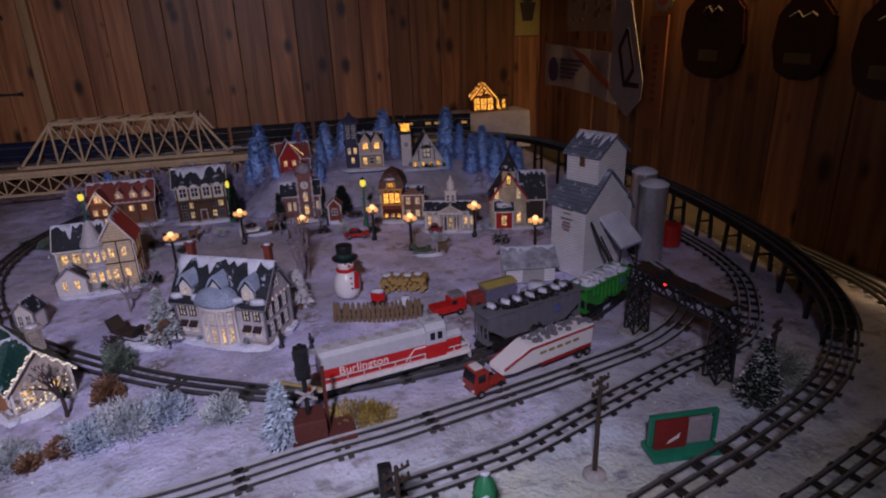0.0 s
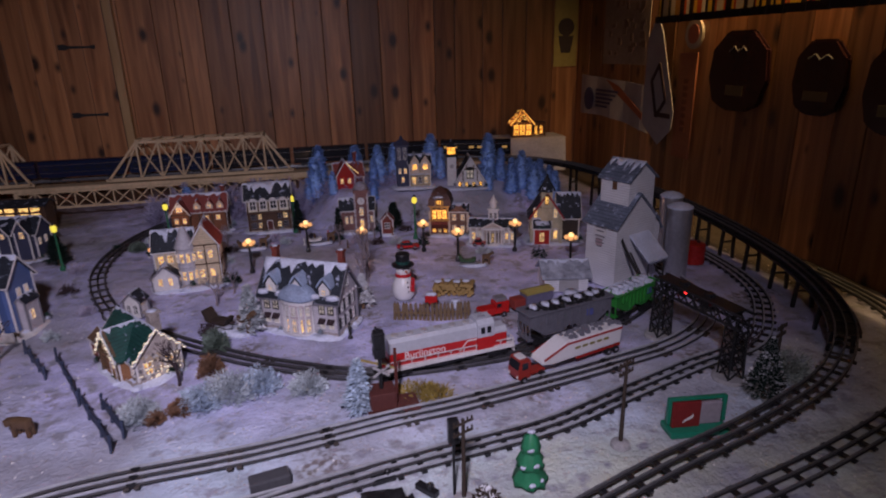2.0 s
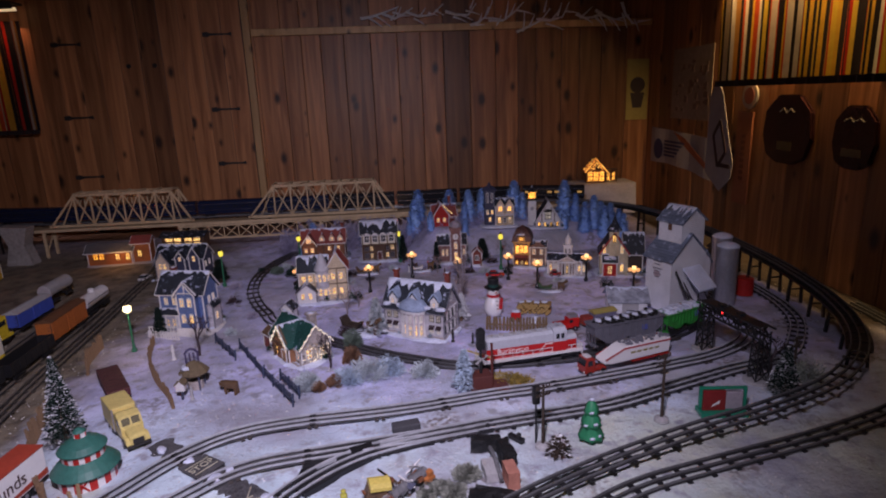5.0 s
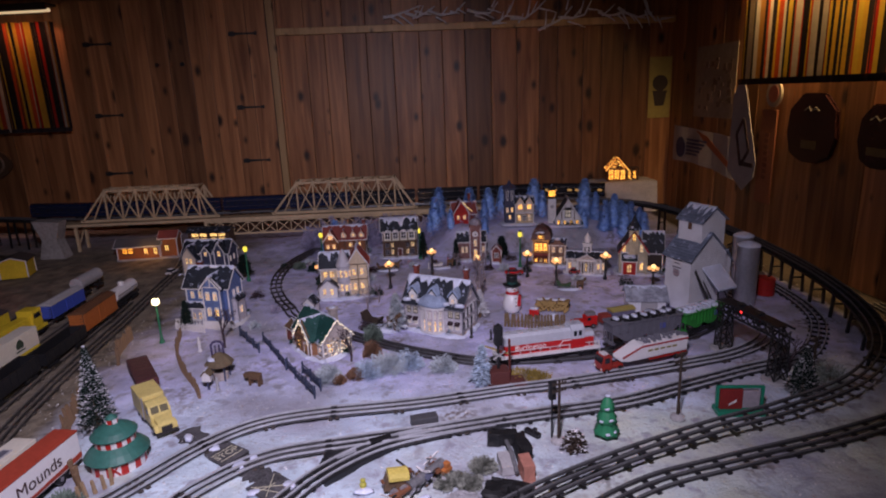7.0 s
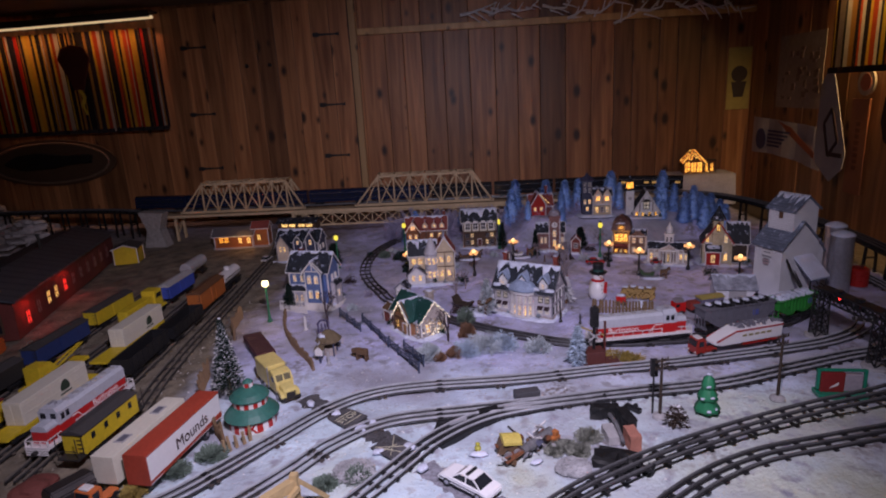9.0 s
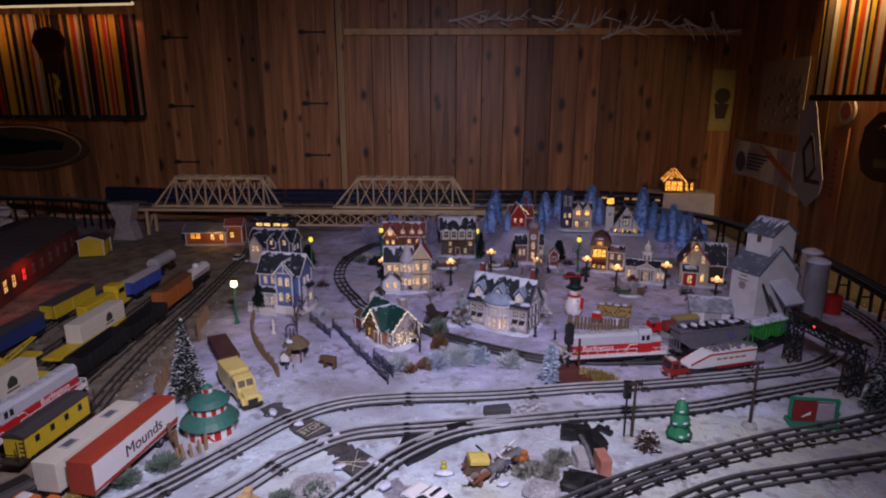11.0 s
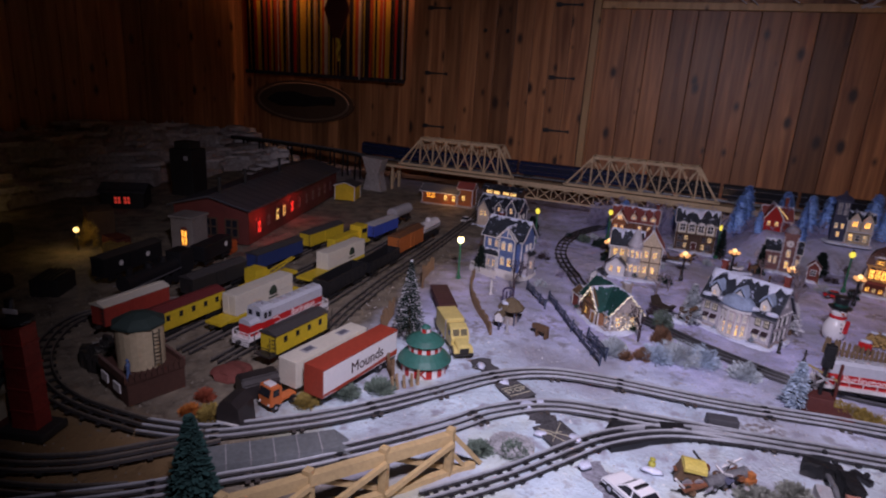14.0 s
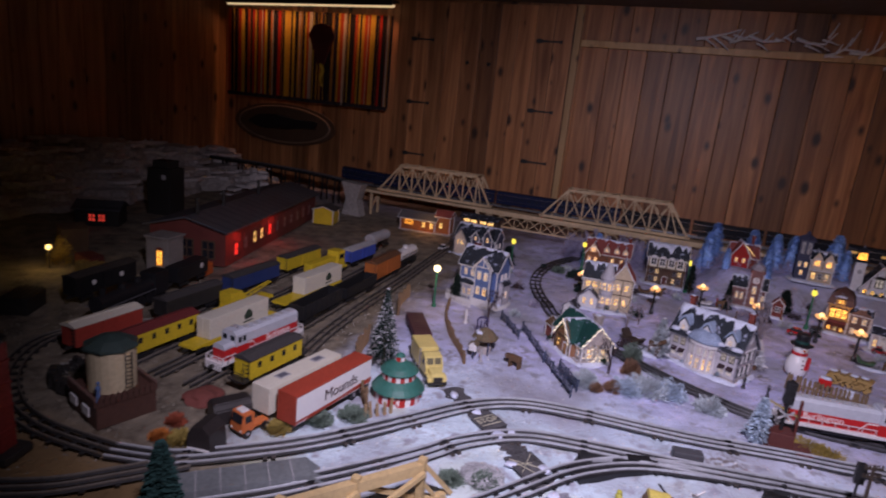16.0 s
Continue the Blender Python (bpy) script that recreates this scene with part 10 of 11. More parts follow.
for k in range(3):
    bm = B()
    cyl(bm, -0.045 + k * 0.03, 0.014, -0.034, -0.028, 0.013, n=14, axis="y")
    part("wheel", bm, SILVER, wk)
for k in range(26):
    bm = B()
    x, y, z = rnd.uniform(-0.07, 0.11), rnd.uniform(-0.055, 0.045), rnd.uniform(0.0, 0.03)
    w = rnd.uniform(0.004, 0.012)
    box(bm, -w, -w * rnd.uniform(0.3, 0.9), 0, w, w * rnd.uniform(0.3, 0.9), w * rnd.uniform(0.4, 1.2), 0.001)
    part("fitting", bm, rnd.choice((BROWN, RUSTWALL, SILVER, GREY, DARK, DKRED, NIGHT)), wk, m=pose(x, y, z, rnd.uniform(-40, 40), rnd.uniform(-40, 40), rnd.uniform(0, 180)))
for k in range(5):
    bm = B()
    cyl(bm, 0, 0, -0.002, 0.002, 0.010, n=14, axis="y")
    wh = part("wheel", bm, DARK, wk, m=pose(-0.05 + k * 0.034, -0.045 + 0.012 * (k % 2), 0.010, 0, 0, 14))
    bm = B()
    cyl(bm, 0, 0, -0.0026, 0.0026, 0.0045, n=10, axis="y")
    part("hub", bm, SILVER, wh)
bm = B()
box(bm, -0.06, -0.012, 0.012, 0.06, 0.012, 0.018, 0.001)
part("chassis", bm, RUSTWALL, wk, m=pose(-0.005, -0.03, 0.002, 4, -6, 12))
snow_cap(wk, 0.0, -0.085, 0.045, -0.06, -0.002, 9, 0.004)
ob = thing("orange_loader", "small orange and brown toy loader", "toy vehicle", pose(1.25, 0.245, 0, 0, 0, 40) @ Matrix.Scale(0.6, 4))
bm = B()
box(bm, -0.022, -0.014, 0.006, 0.022, 0.014, 0.03, 0.003)
box(bm, -0.006, -0.012, 0.03, 0.016, 0.012, 0.05, 0.003)
part("body", bm, mat("loader_orange", (0.45, 0.16, 0.05), 0.5), ob)
wheels(ob, (-0.014, 0.014), 0.014, 0.009)
for k, (x, y, a) in enumerate(((1.215, 0.275, 40), (1.205, 0.225, -35))):
    ck = thing("crossbuck_stick", "fallen white crossbuck sticks by the wreck", "crossbuck", pose(x, y, 0.012, 20, 0, a), group="crossbucks")
    for sx in (-1, 1):
        bm = B()
        bar(bm, (-0.018, 0, 0.014 - sx * 0.012), (0.018, 0, 0.014 + sx * 0.012), 0.003, 0.0045)
        part("blade", bm, WHITE, ck)
    bm = B()
    bar(bm, (0, 0.002, -0.016), (0, 0.002, 0.020), 0.003)
    part("stick", bm, GREY, ck)
yk = thing("yellow_bucket", "tiny yellow and green toy on a snow patch", "toy", pose(1.069, 0.218, 0))
bm = B()
lathe(bm, 0, 0, [(0.0, 0.0), (0.007, 0.0), (0.008, 0.008), (0.005, 0.012), (0.006, 0.018), (0.0, 0.021)], 10)
part("body", bm, mat("lime", (0.45, 0.42, 0.06), 0.5), yk)
snow_cap(yk, -0.025, -0.025, 0.03, 0.0, -0.002, 4, 0.004)
tp2 = thing("broken_tunnel", "broken black tunnel portal with brick core and grey plate", "tunnel portal", pose(0, 0, 0))
TORN = mat("torn_black", (0.012, 0.012, 0.013), 0.6, noise=0.5, bump=0.6)


def chunk(name, x, y, w, d, h, turn, m, seed, rough=0.006):
    """A torn lump: a block cut fine and pushed about."""
    bm = B()
    box(bm, -w / 2, -d / 2, -0.008, w / 2, d / 2, h)
    bmesh.ops.subdivide_edges(bm, edges=list(bm.edges), cuts=5, use_grid_fill=True)
    for v in bm.verts:
        p = v.co * 55 + Vector((seed, seed * 2, 0))
        v.co += Vector((noise.noise(p), noise.noise(p + Vector((9, 0, 0))), noise.noise(p + Vector((0, 9, 0))) * 0.8)) * rough
    part(name, bm, m, tp2, m=pose(x, y, 0, 0, 0, turn))


chunk("torn_wall", 1.392, 0.362, 0.070, 0.026, 0.026, -8, TORN, 1)
chunk("torn_wall", 1.430, 0.300, 0.026, 0.072, 0.040, 8, TORN, 2)
chunk("torn_wall", 1.380, 0.168, 0.096, 0.060, 0.014, -22, TORN, 3, 0.010)
chunk("brick_core", 1.428, 0.232, 0.026, 0.050, 0.034, 6, mat("salmon_brick", (0.42, 0.18, 0.13), 0.8, noise=0.3), 4, 0.002)
chunk("grey_plate", 1.388, 0.268, 0.030, 0.060, 0.014, 4, GREY, 5, 0.002)
bm = B()
tube(bm, [(1.397, 0.33, 0.02), (1.402, 0.28, 0.024), (1.405, 0.22, 0.012)], 0.005, 8)
part("pipe", bm, mat("zinc", (0.17, 0.17, 0.18), 0.5), tp2)
rnd = random.Random(6)
for k in range(7):
    bm = B()
    x, y = 1.375 + k * 0.011, 0.150 - 0.005 * k
    prism(bm, [(-0.006, -0.006), (0.006, -0.006), (rnd.uniform(-0.003, 0.003), rnd.uniform(0.016, 0.034))], -0.003, 0.003, "y")
    part("torn_edge", bm, TORN, tp2, m=pose(x, y, 0, rnd.uniform(-25, 25), 0, rnd.uniform(0, 90)))

# grey ramp and wooden trestle in the foreground
rp = thing("culvert_ramp", "long grey tin ramp beside the main line", "ramp", pose(0.382, -0.115, 0, 0, 0, 43))
bm = B()
prism(bm, [(-0.15, -0.006), (0.15, -0.006), (0.12, 0.022), (-0.15, 0.022)], -0.032, 0.032, "y")
part("body", bm, mat("tin_grey", (0.24, 0.26, 0.27), 0.45, metal=0.3, noise=0.3), rp)
bm = B()
for k in range(6):
    box(bm, -0.14 + k * 0.045, -0.0325, -0.004, -0.138 + k * 0.045, 0.0325, 0.0232)
part("seam", bm, GREY, rp)
wt = thing("wood_trestle", "pale pine truss trestle along the front edge", "model trestle", Matrix.Identity(4))
PALEPINE = mat("pale_pine", (0.52, 0.38, 0.19), 0.65, noise=0.25)
E0, E1 = Vector((0.375, -0.455, 0)), Vector((0.705, 0.000, 0))
d = (E1 - E0).normalized()
s = Vector((d.y, -d.x, 0)) * 0.012
L = (E1 - E0).length
bm = B()
bar(bm, E0 + Vector((0, 0, 0.080)), E1 + Vector((0, 0, 0.080)), 0.016, 0.022)
part("top_beam", bm, PALEPINE, wt)
bm = B()
bar(bm, E0 + Vector((0, 0, 0.0)), E1 + d * 0.06 + Vector((0, 0, 0.0)), 0.014, 0.014)
part("bottom_beam", bm, PALEPINE, wt)
n = 4
for k in range(n + 1):
    p = E0 + d * L * k / n
    bm = B()
    bar(bm, p + Vector((0, 0, -0.004)), p + Vector((0, 0, 0.100)), 0.015)
    part("post", bm, PALEPINE, wt)
    q = p + d * L / n
    if k < n:
        bm = B()
        bar(bm, p + s + Vector((0, 0, 0.006)), q + s + Vector((0, 0, 0.074)), 0.009)
        part("brace", bm, PALEPINE, wt)
        bm = B()
        bar(bm, q - s + Vector((0, 0, 0.006)), p - s + Vector((0, 0, 0.074)), 0.009)
        part("brace", bm, PALEPINE, wt)
bm = B()
bar(bm, E1 + Vector((0, 0, 0.09)), E1 + d * 0.075 + Vector((0, 0, 0.0)), 0.009)
bar(bm, E1 + Vector((0, 0, 0.05)), E1 + d * 0.04 + Vector((0, 0, 0.0)), 0.008)
part("brace", bm, PALEPINE, wt)

# ---- the yard at the left ----
wtk = thing("water_tank", "cream water tank with dark green lid on a brown base", "water tank", pose(-0.072, -0.035, 0, 0, 0, -17) @ Matrix.Scale(1.2, 4))
bm = B()
lathe(bm, 0, 0, [(0.043, 0.045), (0.044, 0.130)], 24)
part("tank", bm, mat("tank_cream", (0.55, 0.46, 0.30), 0.5, noise=0.25), wtk, smooth=False)
bm = B()
lathe(bm, 0, 0, [(0.050, 0.129), (0.050, 0.134), (0.030, 0.145), (0.004, 0.151)], 8)
part("lid", bm, mat("lid_green", (0.035, 0.055, 0.05), 0.55), wtk)
bm = B()
box(bm, -0.062, -0.055, -0.006, 0.062, 0.055, 0.046, 0.002)
bs = part("base", bm, mat("base_brown", (0.085, 0.04, 0.03), 0.65), wtk)
for k in range(12):
    for sy in (-0.056, 0.056):
        bm = B()
        prism(bm, [(-0.0042, 0.04), (0.0042, 0.04), (0.0042, 0.054), (0, 0.060), (-0.0042, 0.054)], sy - 0.002, sy + 0.002, "y")
        part("picket", bm, mat("base_brown", (0.085, 0.04, 0.03), 0.65), bs, m=pose(-0.056 + k * 0.0102, 0, 0))
for k in range(10):
    bm = B()
    prism(bm, [(-0.0042, 0.04), (0.0042, 0.04), (0.0042, 0.053), (0, 0.061), (-0.0042, 0.053)], 0.061, 0.065, "x")
    part("picket", bm, mat("base_brown", (0.085, 0.04, 0.03), 0.65), bs, m=pose(0, -0.048 + k * 0.0106, 0))
bm = B()
for sy in (-0.006, 0.006):
    bar(bm, (0.0447, 0.012 + sy, 0.05), (0.0447, 0.012 + sy, 0.125), 0.0015)
for k in range(9):
    bar(bm, (0.0447, 0.006, 0.054 + k * 0.008), (0.0447, 0.018, 0.054 + k * 0.008), 0.0012)
part("ladder", bm, DARK, wtk)
for x in (-0.03, 0.025):
    bm = B()
    box(bm, x - 0.014, -0.0605, 0.014, x + 0.014, -0.0575, 0.032)
    part("notice", bm, WHITE, bs)
# crossing tower house and red semaphore
ch = thing("watchman_shanty", "cream watchman's house with dark roof and brown braces", "model house", pose(-0.205, -0.315, 0, 0, 0, 16))
bm = B()
box(bm, -0.065, -0.045, -0.006, 0.065, 0.045, 0.010, 0.003)
part("base", bm, DKRED, ch)
SHANTY = mat("shanty_cream", (0.66, 0.60, 0.44), 0.65)
volume(ch, -0.036, -0.030, 0.036, 0.030, 0.085, 0.0, SHANTY, SHANTY, "x", 0.0, 0.0, z0=0.008, trim=False)
volume(ch, -0.058, -0.040, 0.058, 0.040, 0.078, 0.034, SHANTY, mat("lid_green", (0.035, 0.055, 0.05), 0.55), "x", 0.012, 0.0, z0=0.088, trim=False)
windows(ch, "f", [(-0.026, 0.112), (0.026, 0.112)], 0.022, 0.032, 0.040, GLASS, trim=TIMBER)
windows(ch, "r", [(0.0, 0.112)], 0.024, 0.032, 0.058, GLASS, trim=TIMBER)
for sx in (-1, 1):
    for sy in (-1, 1):
        bm = B()
        bar(bm, (sx * 0.037, sy * 0.034, 0.010), (sx * 0.058, sy * 0.041, 0.094), 0.008)
        part("brace", bm, TIMBER, ch)
bm = B()
bar(bm, (-0.05, -0.044, 0.012), (0.052, -0.044, 0.092), 0.008)
part("brace", bm, TIMBER, ch)
for sx in (-1, 1):
    bm = B()
    box(bm, sx * 0.058 - 0.003, -0.043, 0.088, sx * 0.058 + 0.003, -0.037, 0.166, 0.001)
    part("corner_board", bm, TIMBER, ch)
sp = thing("semaphore_tower", "tall dark red semaphore tower with a black base", "railway signal", pose(-0.105, -0.275, 0, 0, 0, 16))
bm = B()
box(bm, -0.050, -0.036, -0.006, 0.050, 0.036, 0.012, 0.004)
part("base", bm, DARK, sp)
MASTRED = mat("mast_red", (0.24, 0.03, 0.025), 0.5, noise=0.4)
bm = B()
prism(bm, [(-0.027, 0.010), (0.027, 0.010), (0.021, 0.235), (-0.021, 0.235)], -0.020, 0.020, "y")
part("mast", bm, MASTRED, sp)
for k in range(4):
    bm = B()
    box(bm, -0.027 + k * 0.001, -0.022, 0.050 + k * 0.048, 0.027 - k * 0.001, 0.022, 0.055 + k * 0.048, 0.001)
    part("band", bm, MASTRED, sp)
bm = B()
lathe(bm, 0, 0, [(0.020, 0.234), (0.030, 0.240), (0.030, 0.246), (0.012, 0.252)], 10)
part("platform", bm, BLACK, sp)
bm = B()
cyl(bm, -0.012, 0, 0.248, 0.285, 0.008, 0.008, 10)
part("lamp_housing", bm, BLACK, sp)
bm = B()
box(bm, -0.018, -0.0105, 0.258, 0.012, -0.0075, 0.268, 0.001)
part("signal_blade", bm, WHITE, sp)
# turntable wreck ring
tt = thing("junk_ring", "ring of dark scrap metal inside the loop", "scrap heap", pose(-0.235, 0.015, 0))
rnd = random.Random(21)
for k in range(46):
    bm = B()
    a = rnd.uniform(0, 2 * math.pi)
    p = Vector((0.075 * math.cos(a), 0.060 * math.sin(a), rnd.uniform(0.0, 0.026)))
    if k % 3:
        cyl(bm, 0, 0, -0.004, p.z + 0.008, rnd.uniform(0.005, 0.014), n=7)
    else:
        box(bm, -0.013, -0.006, -0.004, 0.013, 0.006, p.z + 0.010, 0.002)
    part("scrap", bm, DARK, tt, m=pose(p.x, p.y, 0, 0, 0, rnd.uniform(0, 180)))
bush(-0.30, 0.05, 0.05, 0.02, mat("grey_gravel", (0.26, 0.25, 0.23), 0.9, island=0.4, bump=0), "pale gravel tuft inside the loop", 500, 91, 0.008)
# loose ballast and gravel
bm = B()
rnd = random.Random(33)
for k in range(2600):
    x, y = rnd.uniform(-1.1, 0.30), rnd.uniform(-0.45, 1.3)
    if x > 0.10 + 0.12 * rnd.random():
        continue
    r = rnd.uniform(0.0016, 0.0048)
    bmesh_v = [bm.verts.new((x + r * a, y + r * b, max(0, r * c) + ground_height(x, y))) for a, b, c in ((1, 0, 0), (-0.5, 0.8, 0), (-0.5, -0.8, 0), (0.1, 0.1, 1.2))]
    for f in ((0, 1, 3), (1, 2, 3), (2, 0, 3)):
        bm.faces.new([bmesh_v[i] for i in f])
tagged(part("gravel", bm, mat("mixed_gravel", (0.22, 0.19, 0.15), 0.9, island=0.5, bump=0)), "loose grey and tan gravel over the yard", "gravel", kind="stuff")
bm = B()
for k in range(5000):
    x, y = rnd.uniform(0.1, 2.8), rnd.uniform(-0.2, 2.4)
    r = rnd.uniform(0.001, 0.0032)
    v = [bm.verts.new((x + r * a, y + r * b, max(0, r * c) + ground_height(x, y))) for a, b, c in ((1, 0, 0), (-0.5, 0.8, 0), (-0.5, -0.8, 0), (0.1, 0.1, 1.0))]
    for f in ((0, 1, 3), (1, 2, 3), (2, 0, 3)):
        bm.faces.new([v[i] for i in f])
tagged(part("snow_crumbs", bm, mat("snow_crumb", (0.62, 0.60, 0.58), 0.9, island=0.45, bump=0)), "loose crumbs of flock snow and grit", "snow", kind="stuff")

# engine house
eh = thing("engine_house", "long red brick engine house glowing red inside", "model building", pose(-1.01, 1.51, 0, 0, 0, 15.5))
EBRICK = mat("engine_brick", (0.15, 0.035, 0.028), 0.75, noise=0.35, scale=60)
volume(eh, -0.12, -0.60, 0.215, 0.60, 0.152, 0.045, EBRICK, mat("tar_roof", (0.075, 0.075, 0.088), 0.5, noise=0.45, scale=20, bands=14, axis="Y"), "y", 0.02, 0.0, thick=0.008, trim=False)
# unseen red lamps added outside the wall for the glow on the brick
for y in (-0.50, -0.12):
    lamp("red_front_fill", "POINT", pose(-1.01, 1.51, 0, 0, 0, 15.5) @ pose(0.255, y, 0.10), 0.16, (1.0, 0.05, 0.03), radius=0.01)
REDGLOW = glow("red_pane", (1.0, 0.04, 0.03), 1.6)
ARCHPANE = mat("arch_pane", (0.26, 0.20, 0.17), 0.5)
windows(eh, "r", [(-0.50, 0.030, REDGLOW), (-0.40, 0.040, ARCHPANE), (-0.30, 0.045, LIT), (-0.22, 0.045, LIT), (-0.12, 0.045, REDGLOW), (-0.02, 0.045, ARCHPANE), (0.08, 0.045, ARCHPANE), (0.18, 0.045, ARCHPANE), (0.28, 0.045, ARCHPANE), (0.38, 0.045, ARCHPANE), (0.48, 0.045, ARCHPANE)], 0.030, 0.050, 0.215, GLASS, trim=EBRICK, arch=True)
windows(eh, "f", [(-0.05, 0.03, GLASS), (0.045, 0.03, GLASS), (0.14, 0.03, GLASS)], 0.05, 0.07, 0.60, GLASS, trim=TIMBER)
for y in (-0.54, -0.30, 0.10):
    bm = B()
    lathe(bm, 0.06, y, [(0.007, 0.13), (0.007, 0.262), (0.010, 0.264), (0.009, 0.272)], 10)
    part("smoke_pipe", bm, DARK, eh)
for x, y, m, lab in ((-0.84, 2.08, UPY, "yellow shed beyond the engine house"),):
    h = house(lab, x, y, 15, "yard_shed")
    volume(h, -0.06, -0.06, 0.06, 0.06, 0.085, 0.02, m, CABROOF, "y", 0.008, 0.0)
# yard lights
AMBER = glow("amber_bulb", (1.0, 0.62, 0.20), 3.2)


def yard_lamp(x, y, h, m, label, r0=0.012):
    r = thing("yard_lamp", label, "lamp", pose(x, y, 0), group="yard lamps")
    bm = B()
    cyl(bm, 0, 0, -0.006, h - r0, 0.003, 0.003, 8)
    part("post", bm, DARK, r)
    bm = B()
    bmesh.ops.create_icosphere(bm, subdivisions=2, radius=r0, matrix=Matrix.Translation((0, 0, h)))
    part("globe", bm, m, r, smooth=True)


yard_lamp(-1.135, 0.575, 0.078, AMBER, "bright yellow-orange yard lamp beside a bush", 0.011)
yard_lamp(-1.93, 0.75, 0.10, AMBER, "far bright yard lamp in the dark", 0.012)
lamp("yard_glow", "POINT", pose(-1.115, 0.555, 0.088), 0.16, (1.0, 0.62, 0.18), radius=0.015)
lamp("yard_glow", "POINT", pose(-1.93, 0.72, 0.125), 0.03, (1.0, 0.70, 0.30), radius=0.012)
ft = thing("furnace_tower", "grey brick furnace tower with a glowing fire door", "model tower", pose(-0.82, 0.84, 0, 0, 0, 10))
bm = B()
box(bm, -0.05, -0.05, -0.006, 0.05, 0.05, 0.13, 0.003)
box(bm, -0.056, -0.056, 0.13, 0.056, 0.056, 0.14, 0.002)
part("wall", bm, mat("furnace_grey", (0.28, 0.25, 0.23), 0.8, noise=0.35), ft)
windows(ft, "f", [(0.012, 0.020)], 0.030, 0.070, 0.05, FIRE, trim=BRICK, arch=True)
bush(-1.15, 0.635, 0.052, 0.105, YELGRASS, "yellow-lit dry bush beside the yard lamp", 1300, 95)
ltw = thing("lattice_mast", "dark lattice mast at the yard edge", "mast", Matrix.Identity(4))
lattice_tower(ltw, -0.80, 0.02, 0.24, 0.022, DARK)
# dark clutter in the far left
rnd = random.Random(71)
for k, (x, y, w, d0, hh, m, lab) in enumerate(((-1.02, 0.66, 0.10, 0.06, 0.05, DKRED, "dull red crate pile in the dark yard"), (-0.95, 0.62, 0.12, 0.05, 0.04, mat("dull_gold", (0.28, 0.20, 0.06), 0.6), "dull yellow boat hull in the dark yard"), (-1.30, 0.80, 0.12, 0.10, 0.10, BROWN, "brown loading platform in the dark"), (-1.45, 0.45, 0.10, 0.10, 0.07, DARK, "dark coal bunker in the yard"), (-0.95, 0.12, 0.10, 0.14, 0.04, DKWOOD, "dark timber stack near the loop"), (-0.80, 0.25, 0.08, 0.12, 0.05, DARK, "dark scrap bin near the loop"), (-1.25, 0.15, 0.12, 0.10, 0.06, DKWOOD, "dark wooden platform at the table side"))):
    r = house(lab, x, y, rnd.uniform(-30, 30), "yard_clutter")
    bm = B()
    box(bm, -w / 2, -d0 / 2, -0.006, w / 2, d0 / 2, hh, 0.004)
    part("body", bm, m, r)
    for q in range(5):
        bm = B()
        box(bm, -w / 2 - 0.002 + q * w / 5, -d0 / 2 - 0.003, -0.004, -w / 2 + 0.006 + q * w / 5, d0 / 2 + 0.003, hh + 0.003)
        part("batten", bm, m, r)
ms = thing("mill_shed", "dark timber shed with a dull red glowing window", "model building", pose(-1.62, 1.20, 0, 0, 0, 34))
volume(ms, -0.10, -0.07, 0.10, 0.07, 0.085, 0.030, DARK, mat("tar_roof", (0.075, 0.075, 0.088), 0.5), "x", 0.012, 0.0, trim=False)
windows(ms, "f", [(-0.022, 0.022), (0.022, 0.022)], 0.034, 0.040, 0.07, glow("dull_red_pane", (0.9, 0.06, 0.04), 0.55), trim=DARK)
cr = thing("orange_crate", "orange wooden crate beside the black cars", "crate", pose(-0.655, 0.87, 0, 0, 0, 12))
bm = B()
box(bm, -0.030, -0.030, -0.004, 0.030, 0.030, 0.045, 0.002)
part("body", bm, ORANGE, cr)
for k in range(3):
    bm = B()
    box(bm, -0.032, -0.032, 0.004 + k * 0.014, 0.032, 0.032, 0.010 + k * 0.014, 0.001)
    part("slat", bm, ORANGE, cr)
coal = thing("coaling_tower", "tall dark coaling tower with a small white sign", "model tower", pose(-1.62, 1.62, 0, 0, 0, 12))
bm = B()
box(bm, -0.07, -0.07, -0.006, 0.07, 0.07, 0.26, 0.004)
box(bm, -0.05, -0.05, 0.26, 0.05, 0.05, 0.30, 0.004)
part("wall", bm, DARK, coal)
# small pale sign on the wall, without any glow
bm = B()
box(bm, 0.02, -0.0715, 0.20, 0.045, -0.0695, 0.225)
part("lit_window", bm, mat("pale_notice", (0.5, 0.48, 0.5), 0.6), coal)
# unseen lamp added before the station to give its front an orange glow
lamp("station_front_fill", "POINT", pose(-0.27, 2.265, 0.085), 0.22, (1.0, 0.45, 0.12), radius=0.012)
# plaster mountain
mt = thing("plaster_mountain", "grey plaster rock mountain with ledges along the wall", "model mountain", Matrix.Identity(4))
bm = B()
NU, NV = 110, 34
vs = []
